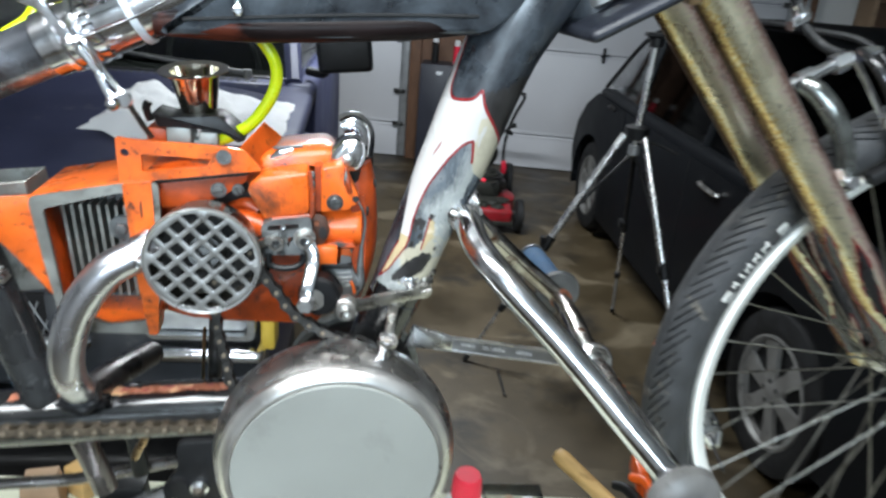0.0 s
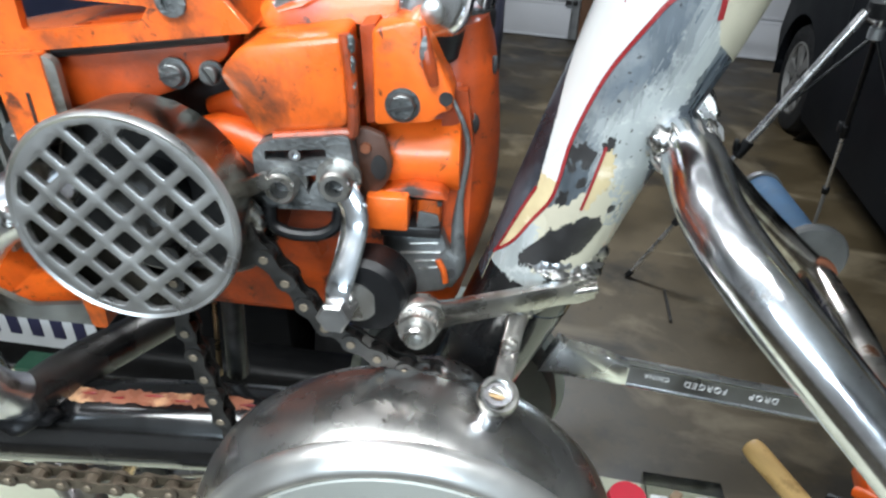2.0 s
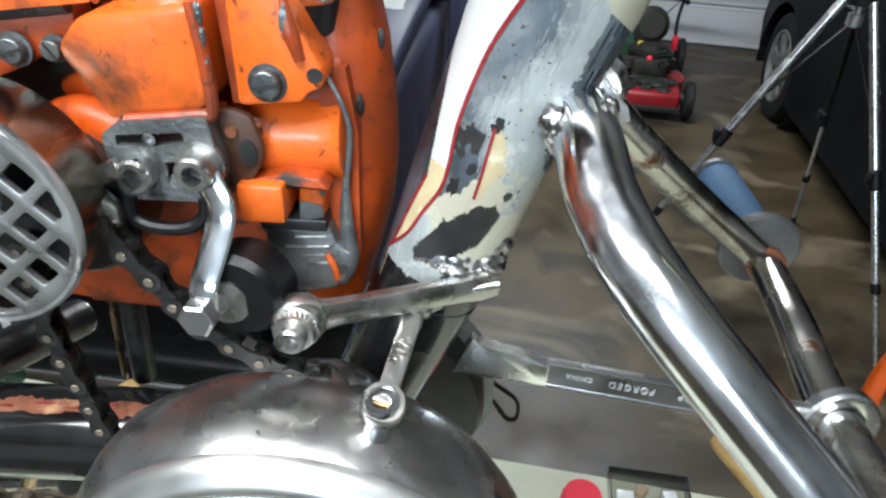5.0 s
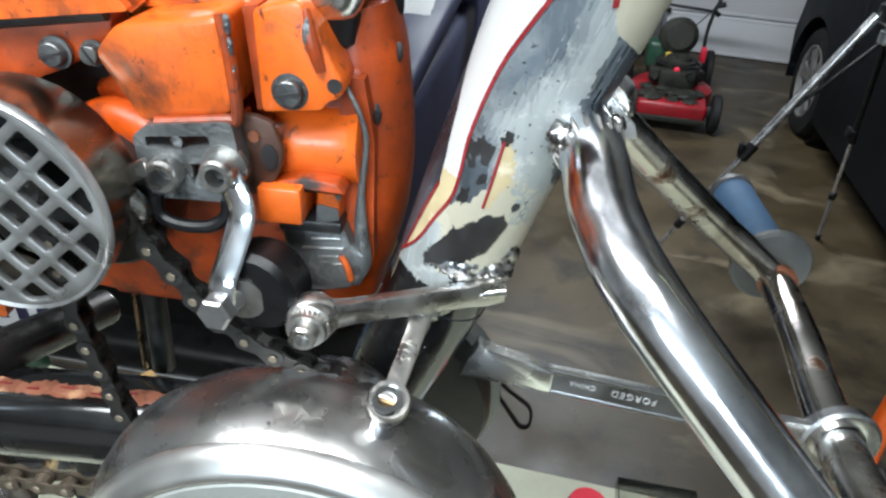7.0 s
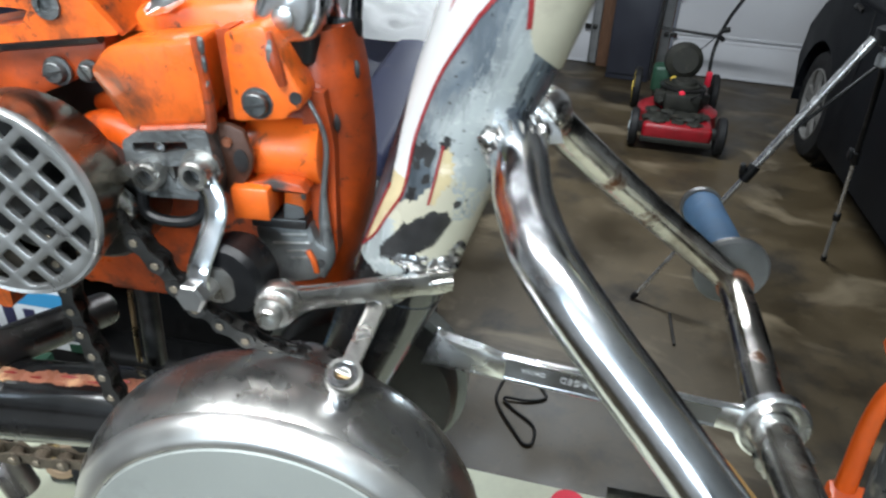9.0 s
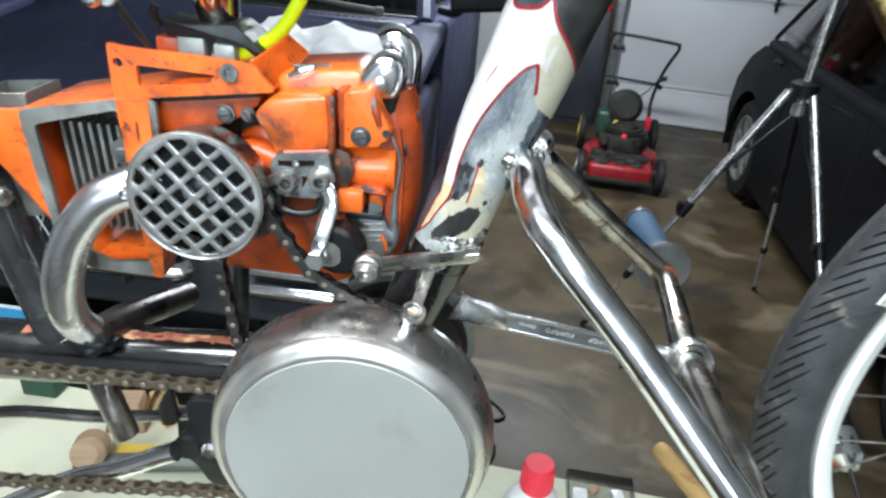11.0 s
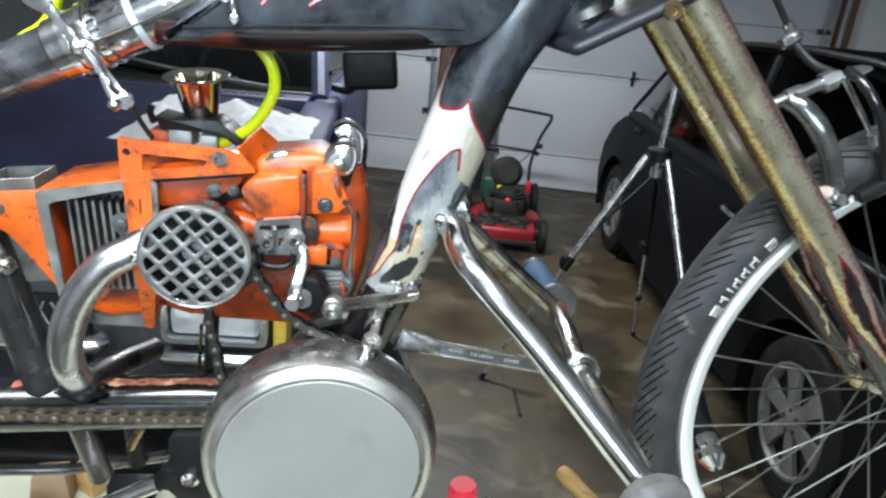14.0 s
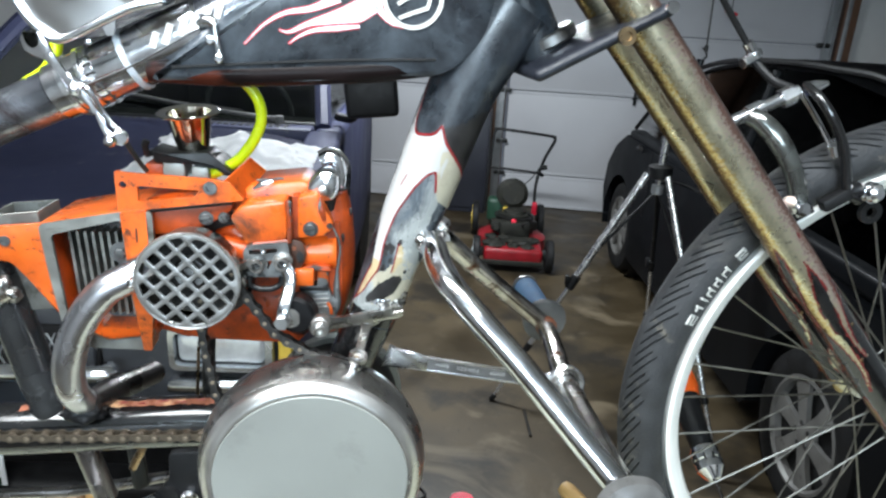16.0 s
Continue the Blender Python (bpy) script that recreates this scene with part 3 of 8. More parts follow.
def lettering(text, size, m, depth=0.0003, gap=1.0):
    """Raised letters as a mesh, in the x-y plane of m."""
    cu = bpy.data.curves.new("letters", "FONT")
    cu.body, cu.size, cu.extrude, cu.align_x, cu.space_character = text, size, depth, "CENTER", gap
    ob = bpy.data.objects.new("letters", cu)
    scene.collection.objects.link(ob)
    me = bpy.data.meshes.new_from_object(ob.evaluated_get(bpy.context.evaluated_depsgraph_get()))
    bm = bmesh.new()
    bm.from_mesh(me)
    bpy.data.objects.remove(ob)
    bpy.data.curves.remove(cu)
    bpy.data.meshes.remove(me)
    return turned(bm, m)


# ---- the garage ----
DOOR_Y = 6.37


def structure(name, bm, material, label):
    return tagged(link_mesh(name, bm, material), label, name.split("_")[0], kind="structure")


structure("floor", box(-4.2, 4.2, -2.4, 6.9, -0.12, 0.0, 0), FLOOR, "stained grey-brown concrete garage floor")
structure("ceiling", box(-4.2, 4.2, -2.4, 6.9, 2.60, 2.72, 0), CEILING_MAT, "plain pale board garage ceiling")
structure("wall_west", box(-4.2, -4.08, -2.4, 6.9, 0, 2.6, 0), WALL_PAINT, "plain painted garage side wall")
structure("wall_east", box(4.08, 4.2, -2.4, 6.9, 0, 2.6, 0), WALL_PAINT, "plain painted garage side wall")
structure("wall_south", box(-4.08, 4.08, -2.4, -2.28, 0, 2.6, 0), WALL_PAINT, "plain painted wall behind the bench")
structure("wall_north", join(box(-4.08, 4.08, DOOR_Y + 0.02, DOOR_Y + 0.14, 2.2, 2.6, 0), box(-0.62, -0.09, DOOR_Y + 0.02, DOOR_Y + 0.14, 0, 2.2, 0),
                             box(-4.08, -3.6, DOOR_Y + 0.02, DOOR_Y + 0.14, 0, 2.2, 0)), WOOD_POST, "brown timber wall round two garage doors")


def garage_door(name, x0, x1):
    """A sectional door of four ribbed panels."""
    ob = thing(name, pose((x0 + x1) / 2, DOOR_Y, 0), "white sectional garage door, closed, with shallow panel joints", "garage door", kind="structure")
    w = (x1 - x0) / 2
    tops = [0.0, 0.315, 1.08, 1.62, 2.2]
    for a, b in zip(tops, tops[1:]):
        part("panel", join(box(-w, w, 0.0, 0.045, a + 0.004, b - 0.004, 0.006), box(-w, w, -0.004, 0.0, b - 0.03, b - 0.012, 0.0015), box(-w, w, -0.004, 0.0, a + 0.012, a + 0.03, 0.0015)), DOOR_WHITE, ob)
    part("bottom_seal", box(-w, w, 0.004, 0.04, 0.0, 0.012, 0.003), BLACK_MATT, ob, "black rubber seal")
    return ob


east_door = garage_door("garage_door", -0.06, 2.60)
west_door = garage_door("garage_door", -3.55, -0.66)


def door_latch(parent):
    x = 1.06 - (-0.06 + 2.60) / 2
    part("latch_handle", join(box(x - 0.012, x + 0.012, -0.03, -0.004, 1.015, 1.145, 0.004), rod((x - 0.03, -0.03, 1.07), (x + 0.05, -0.03, 1.09), 0.007)), BLACK_MATT, parent, "dark metal latch handle")


door_latch(east_door)


def door_track(x, mirror):
    ob = thing("door_track", pose(x, DOOR_Y - 0.03, 0), "galvanised steel garage door track with rollers", "door track")
    part("rail", join(box(-0.035, 0.035, -0.004, 0.004, 0.02, 2.2, 0.001), box(-0.035, -0.028, -0.04, -0.004, 0.02, 2.2, 0.001), box(0.028, 0.035, -0.04, -0.004, 0.02, 2.2, 0.001)), GALV, ob)
    for z in (0.32, 0.62, 1.08, 1.62):
        part("roller_bracket", join(box(-0.01, 0.09 * mirror, -0.02, -0.012, z - 0.02, z + 0.02, 0.002) if mirror > 0 else box(0.09 * mirror, 0.01, -0.02, -0.012, z - 0.02, z + 0.02, 0.002),
                                    rod((0, -0.045, z), (0, -0.005, z), 0.014)), STEEL_DARK, ob, "dark roller bracket")
    return ob


door_track(-0.13, 1)
door_track(2.57, -1)
door_track(-0.70, -1)

structure("wall_northeast", box(2.64, 4.08, DOOR_Y + 0.02, DOOR_Y + 0.14, 0, 2.2, 0), WALL_PAINT, "plain painted wall beside the garage door")
structure("trim_post", box(-0.66, -0.56, DOOR_Y - 0.06, DOOR_Y + 0.018, 0, 2.2, 0.005), WOOD_POST, "brown timber door post")
structure("trim_jamb", box(2.64, 2.75, DOOR_Y - 0.07, DOOR_Y + 0.018, 0, 2.2, 0.005), WOOD_POST, "brown timber door jamb")


def hanging_cords():
    cord = thing("pull_cord", pose(1.515, 6.0, 1.50), "thin grey pull cord with a small hook hanging from the ceiling", "cord")
    part("line", tube([(0.0, 0, 0.06), (-0.012, 0, 0.55), (-0.02, 0, 1.10)], 0.008, 8), GREY_PLASTIC, cord)
    part("hook", join(rod((0, 0, 0.07), (0, 0, 0.02), 0.016), tube([(-0.03, 0, 0.05), (0, 0, 0.02), (0.012, 0, -0.02), (-0.012, 0, -0.04)], 0.008, 8)), STEEL_DARK, cord)
    tag = thing("release_handle", pose(1.66, 6.0, 1.82), "red plastic release handle on a thin line from the ceiling", "handle")
    part("line", tube([(0.0, 0, 0.02), (0.004, 0, 0.4), (0.0, 0, 0.78)], 0.004, 6), GREY_PLASTIC, tag)
    part("grip", tube([(-0.05, 0, 0.020), (0.0, 0, 0.008), (0.05, 0, -0.004)], [0.010, 0.016, 0.010], 10), RED_CAP, tag, "dark red grip")


hanging_cords()
structure("trim", box(2.655, 2.690, DOOR_Y - 0.075, DOOR_Y + 0.02, 0, 2.2, 0.004), GALV, "pale strip beside the garage door")


def corner_shelf():
    ob = thing("wooden_shelf", pose(3.10, 6.10, 0), "brown timber shelf unit standing in the garage corner", "shelf")
    for x in (0.0, 0.76):
        part("upright", box(x, x + 0.045, 0.0, 0.26, 0, 1.74, 0.004), WOOD_BLOCK, ob, "pale timber upright")
    for z in (0.45, 0.95, 1.40, 1.70):
        part("board", box(0.048, 0.757, 0.004, 0.26, z, z + 0.03, 0.003), WOOD_POST, ob)
    part("back_panel", box(0.048, 0.757, 0.2605, 0.275, 0.0, 1.74, 0.002), WOOD_POST, ob, "brown board back")
    case = thing("tool_box", pose(3.02, 6.12, 1.74), "dark plastic tool box on the timber shelf", "box")
    part("body", box(0.0, 0.62, 0.0, 0.22, 0.0, 0.10, 0.012, 3), BLACK_MATT, case)
    part("lid", box(-0.02, 0.64, -0.01, 0.23, 0.102, 0.135, 0.010, 3), GREY_PLASTIC, case)
    part("latch", box(0.28, 0.34, -0.018, -0.009, 0.07, 0.12, 0.003), STEEL_DARK, case)


corner_shelf()


def slate_cabinet():
    ob = thing("storage_cabinet", pose(-0.36, DOOR_Y - 0.25, 0), "dark slate cabinet standing against the garage wall", "cabinet")
    part("body", box(-0.17, 0.17, -0.14, 0.20, 0.0, 0.92, 0.008), CABINET, ob)
    part("door", box(-0.16, 0.16, -0.16, -0.142, 0.05, 0.90, 0.005), CABINET, ob)
    part("label_plate", box(-0.03, 0.02, -0.166, -0.1605, 0.84, 0.87, 0.002), PLATE_WHITE, ob, "small white label")


slate_cabinet()


def spray_can(x, y, z, h, body, cap, label):
    ob = thing("spray_can", pose(x, y, z), label, "spray can", "cans on the cabinet")
    part("can", lathe([(0, 0.028), (0.004, 0.031), (h * 0.72, 0.031), (h * 0.78, 0.022)], (0, 0, 0), (0, 0, 1), 20), body, ob)
    part("cap", lathe([(h * 0.78, 0.024), (h, 0.023), (h + 0.003, 0.018)], (0, 0, 0), (0, 0, 1), 20), cap, ob)


spray_can(-0.23, 6.10, 0.92, 0.20, RED_CAP, BOTTLE, "red spray can with a white cap on the cabinet")
spray_can(-0.42, 6.12, 0.92, 0.22, BLACK_MATT, PLATE_WHITE, "black spray can with a pale cap on the cabinet")


# ---- the workbench ----
def edge_y(x):
    return 0.985 + 0.10 * x


def workbench():
    ob = thing("workbench", pose(0, 0, 0), "white-topped wooden workbench with paint spots", "workbench")
    bm = bmesh.new()
    ring = [(-2.2, 0.22), (1.5, 0.22), (1.5, edge_y(1.5)), (-2.2, edge_y(-2.2))]
    lo, hi = ([bm.verts.new((x, y, z)) for x, y in ring] for z in (BENCH - 0.035, BENCH))
    bm.faces.new(lo), bm.faces.new(hi)
    for k in range(4):
        bm.faces.new((lo[k], lo[(k + 1) % 4], hi[(k + 1) % 4], hi[k]))
    bmesh.ops.bevel(bm, geom=bm.edges[:], offset=0.002, segments=2, affect="EDGES")
    part("worktop", bm, PAPER, ob, "white board with specks of paint")
    for x in (-2.1, 1.4):
        for y in (0.30, edge_y(x) - 0.10):
            part("leg", box(x - 0.045, x + 0.045, y - 0.045, y + 0.045, 0, BENCH - 0.036, 0.004), WOOD_BLOCK, ob)
    part("rail", box(-2.05, 1.35, 0.27, 0.31, 0.62, BENCH - 0.036, 0.003), WOOD_BLOCK, ob)
    return ob


workbench()


# ---- the parked off-roader ----
def jeep():
    ob = thing("parked_suv", pose(-1.24, 1.20, 0, 0, 0, 9.0), "dark navy boxy off-road car parked nose towards the bench", "car")
    X, F = 0.84, 0.0
    # hood: crowned sheet with a raised centre
    bm = bmesh.new()
    nx, ny = 24, 14
    grid = []
    for j in range(ny + 1):
        y = 0.06 + j / ny * 1.20
        row = []
        for i in range(nx + 1):
            x = -0.70 + 1.40 * i / nx
            z = 1.045 + 0.155 * (j / ny) - 0.05 * abs(x / 0.75) ** 4 + (0.018 if abs(x) < 0.34 else 0.0)
            z -= 0.05 * max(0.0, 1 - j / 1.5) ** 2
            row.append(bm.verts.new((x, y, z)))
        grid.append(row)
    for j in range(ny):
        for i in range(nx):
            bm.faces.new((grid[j][i], grid[j][i + 1], grid[j + 1][i + 1], grid[j + 1][i]))
    bmesh.ops.solidify(bm, geom=bm.faces[:], thickness=0.015)
    part("hood", bm, JEEP_BLUE, ob, "faded navy hood", 60)
    for s in (-1, 1):
        x0, x1 = (0.705, X) if s > 0 else (-X, -0.705)
        part("fender", join(box(x0, x1, 0.05, 1.30, 0.55, 1.035, 0.03, 3), turned(box(x0, x1, 0.0, 1.26, -0.06, 0.0, 0.02, 3), Matrix.Translation((0, 0.05, 1.06)) @ Matrix.Rotation(radians(6.4), 4, "X"))), JEEP_BLUE, ob)
    part("cowl", box(-0.72, 0.72, 1.27, 1.42, 1.12, 1.205, 0.012), JEEP_BLUE, ob)
    for k in range(44):
        x = -0.62 + k * 0.0285
        part("cowl_vent", box(x, x + 0.018, 1.30, 1.36, 1.204, 1.2085, 0.001, 1), BLACK_MATT, ob)
    # cabin
    part("door_panel", box(0.72, X, 1.31, 3.2, 0.42, 1.20, 0.03, 3), JEEP_BLUE, ob)
    part("door_panel", box(-X, -0.72, 1.31, 3.2, 0.42, 1.20, 0.03, 3), JEEP_BLUE, ob)
    part("dashboard", box(-0.70, 0.70, 1.43, 1.75, 0.95, 1.19, 0.03), INTERIOR, ob)
    part("roof", box(-0.66, 0.66, 2.05, 3.4, 1.62, 1.68, 0.03, 3), JEEP_BLUE, ob)
    for s in (-1, 1):
        part("pillar", tube([(0.755 * s, 1.38, 1.19), (0.70 * s, 1.74, 1.42), (0.645 * s, 2.10, 1.64)], 0.035, 8, 6), JEEP_BLUE, ob)
        part("rear_pillar", rod((0.76 * s, 2.45, 1.19), (0.65 * s, 2.50, 1.64), 0.03), JEEP_BLUE, ob)
    bm = bmesh.new()
    q = [bm.verts.new(p) for p in ((-0.73, 1.40, 1.20), (0.73, 1.40, 1.20), (0.63, 2.10, 1.63), (-0.63, 2.10, 1.63))]
    bm.faces.new(q)
    bmesh.ops.solidify(bm, geom=bm.faces[:], thickness=0.005)
    ws = part("windscreen", bm, CAR_GLASS, ob, "dark tinted glass")
    ws.visible_shadow = False
    for s in (-1, 1):
        bm = bmesh.new()
        bm.faces.new([bm.verts.new(p) for p in ((0.775 * s, 1.46, 1.20), (0.775 * s, 2.42, 1.20), (0.675 * s, 2.46, 1.62), (0.675 * s, 2.12, 1.62))])
        bmesh.ops.solidify(bm, geom=bm.faces[:], thickness=0.005)
        part("side_glass", bm, CAR_GLASS, ob, "dark tinted side glass").visible_shadow = False
    part("windscreen_seal", join(tube([(-0.735, 1.395, 1.203), (0.735, 1.395, 1.203)], 0.012, 8), tube([(0.735, 1.395, 1.203), (0.64, 2.095, 1.63)], 0.012, 8)), BLACK_MATT, ob)
    part("interior_wall", box(-0.70, 0.70, 3.0, 3.1, 0.5, 1.6, 0.02), INTERIOR, ob)
    for x in (-0.36, 0.36):
        part("seat", join(box(x - 0.24, x + 0.24, 2.35, 2.50, 0.7, 1.28, 0.05, 3), box(x - 0.13, x + 0.13, 2.38, 2.48, 1.30, 1.48, 0.04, 3)), INTERIOR, ob)
    part("steering_wheel", tube([(0.36 + 0.19 * math.cos(a / 20 * 6.2832), 1.82 - 0.09 * math.sin(a / 20 * 6.2832), 1.20 + 0.17 * math.sin(a / 20 * 6.2832)) for a in range(21)], 0.012, 8, 2), GREY_PLASTIC, ob)
    for x0, x1 in ((-0.10, 0.58), (-0.72, -0.16)):
        wiper = part("wiper", join(tube([(x1, 1.385, 1.222), ((x0 + x1) / 2, 1.43, 1.250), (x0, 1.50, 1.29)], (0.011, 0.007, 0.005), 8), rod((x1, 1.38, 1.20), (x1, 1.378, 1.238), 0.016)), GREY_PLASTIC, ob)
        part("wiper_blade", tube([((x0 + x1) / 2 + 0.18, 1.44, 1.242), (x0 - 0.10, 1.50, 1.281)], 0.006, 6), BLACK_MATT, wiper)
    # side mirrors
    for s in (-1, 1):
        mirror = part("side_mirror", turned(box(-0.105, 0.105, -0.05, 0.035, -0.075, 0.075, 0.02, 3), Matrix.Translation((0.945 * s, 1.40, 1.325)) @ Matrix.Rotation(radians(-6 * s), 4, "Y")), BLACK_MATT, ob, "black plastic door mirror")
        part("mirror_arm", tube([(0.80 * s, 1.46, 1.235), (0.86 * s, 1.42, 1.235), (0.89 * s, 1.41, 1.27)], 0.018, 8), BLACK_MATT, mirror)
    # nose
    part("nose_panel", box(-X, X, -0.02, 0.10, 0.74, 1.02, 0.02, 3), NOSE_DARK, ob, "dark plastic nose")
    part("grille_mesh", box(-0.46, 0.46, -0.035, -0.021, 0.83, 0.97, 0.004), INTERIOR, ob)
    for k in range(9):
        x = -0.44 + k * 0.11
        part("grille_bar", box(x - 0.016, x + 0.016, -0.055, -0.034, 0.82, 0.98, 0.005), NOSE_DARK, ob)
    for k in range(28):
        x = -0.44 + k * 0.0326
        part("mesh_wire", join(rod((x - 0.02, -0.0385, 0.845), (x + 0.03, -0.0385, 0.955), 0.0022, n=6), rod((x + 0.03, -0.0395, 0.845), (x - 0.02, -0.0395, 0.955), 0.0022, n=6)), GALV, ob)
    for s in (-1, 1):
        cx = 0.722 * s
        lamp = part("headlamp", box(cx - 0.093, cx + 0.093, -0.050, -0.022, 0.900, 0.972, 0.016, 4), LAMP_LENS, ob, "clear rectangular headlamp")
        ring = rounded([(cx - 0.108, 0.886), (cx + 0.112, 0.886), (cx + 0.112, 0.988), (cx - 0.108, 0.988)], 0.02, 5)
        hole = rounded([(cx - 0.096, 0.897), (cx + 0.096, 0.897), (cx + 0.096, 0.975), (cx - 0.096, 0.975)], 0.016, 5)
        part("bezel", plate(ring, -0.058, -0.03, [hole]), BRIGHT_TRIM, lamp, "bright headlamp surround")
        part("lower_trim", box(cx - 0.11, cx + 0.13, -0.085, -0.03, 0.842, 0.872, 0.012, 3), CHROME, lamp, "chrome trim strip")
        part("turn_lamp", box(cx + (0.118 if s > 0 else -0.150), cx + (0.150 if s > 0 else -0.118), -0.035, 0.03, 0.85, 0.975, 0.01), YELLOW, lamp, "amber corner lamp")
    bumper = part("bumper", box(-X - 0.02, X + 0.02, -0.125, -0.03, 0.46, 0.635, 0.02, 3), BLACK_MATT, ob, "dark steel bumper")
    part("bumper_strip", box(-X, X, -0.133, -0.120, 0.525, 0.575, 0.006), CHROME, bumper)
    part("tow_tube", tube([(-0.62, -0.10, 0.893), (-0.1, -0.10, 0.893), (0.44, -0.10, 0.893), (0.50, -0.07, 0.89)], 0.020, 14), CHROME, bumper, "bright chrome push bar tube")
    plate_ob = part("number_plate", box(-0.0275, 0.2825, -0.134, -0.130, 0.638, 0.783, 0.001, 1), PLATE_WHITE, ob, "white number plate with a blue band")
    part("plate_band", box(-0.0225, 0.2775, -0.1375, -0.1345, 0.745, 0.778, 0.0005, 1), PLATE_BLUE, plate_ob)
    for k in range(6):
        x = 0.0025 + k * 0.047
        part("plate_bar", box(x, x + 0.024, -0.1375, -0.1345, 0.668, 0.733, 0.0005, 1), PLATE_DARK, plate_ob)
    part("plate_sticker", box(0.2275, 0.2725, -0.1375, -0.1345, 0.640, 0.660, 0.0005, 1), MOWER_GREEN, plate_ob, "green registration sticker")
    for s in (-1, 1):
        for y in (0.45, 2.9):
            w = part("wheel", lathe([(0, 0.20), (0.02, 0.34), (0.06, 0.365), (0.18, 0.365), (0.22, 0.34), (0.24, 0.20)], (0.60 * s, y, 0.365), (s, 0, 0), 28), RUBBER_DARK, ob)
            part("rim", lathe([(0.10, 0.19), (0.235, 0.20), (0.225, 0.17), (0.20, 0.05), (0.20, 0)], (0.60 * s, y, 0.365), (s, 0, 0), 24, False), ALLOY, w)
    part("underbody", box(-0.58, 0.58, 0.1, 3.2, 0.35, 0.74, 0.02), BLACK_MATT, ob)
    return ob


jeep()


def rag():
    """A crumpled white cloth on the hood."""
    bm = bmesh.new()
    n = 30
    gx = [[None] * (n + 1) for _ in range(n + 1)]
    for i in range(n + 1):
        for j in range(n + 1):
            x, y = (i / n - 0.5) * 0.62, (j / n - 0.5) * 0.42
            r = max(abs(i / n - 0.5), abs(j / n - 0.5)) * 2
            peak = 0.045 * math.exp(-((x + 0.185) / 0.09) ** 2) + 0.020 * math.exp(-((x - 0.10) / 0.05) ** 2)
            h = (1 - r ** 2) * (peak + 0.080 * (0.80 + 0.6 * noise.noise(Vector((x * 9, y * 9, 3))))) + 0.03 * noise.noise(Vector((x * 24, y * 24, 1))) * (1 - r ** 3)
            wob = 1 + 0.14 * noise.noise(Vector((x * 6, y * 6, 8)))
            gx[i][j] = bm.verts.new((x * wob, y * wob, max(0.004, h + 0.006)))
    for i in range(n):
        for j in range(n):
            bm.faces.new((gx[i][j], gx[i + 1][j], gx[i + 1][j + 1], gx[i][j + 1]))
    bmesh.ops.solidify(bm, geom=bm.faces[:], thickness=0.003)
    return bm


tagged(link_mesh("cloth", rag(), CLOTH, angle=80), "crumpled white cloth lying on the car hood", "cloth").matrix_world = pose(-0.88, 2.13, 1.140, 6.0, 0, 9)


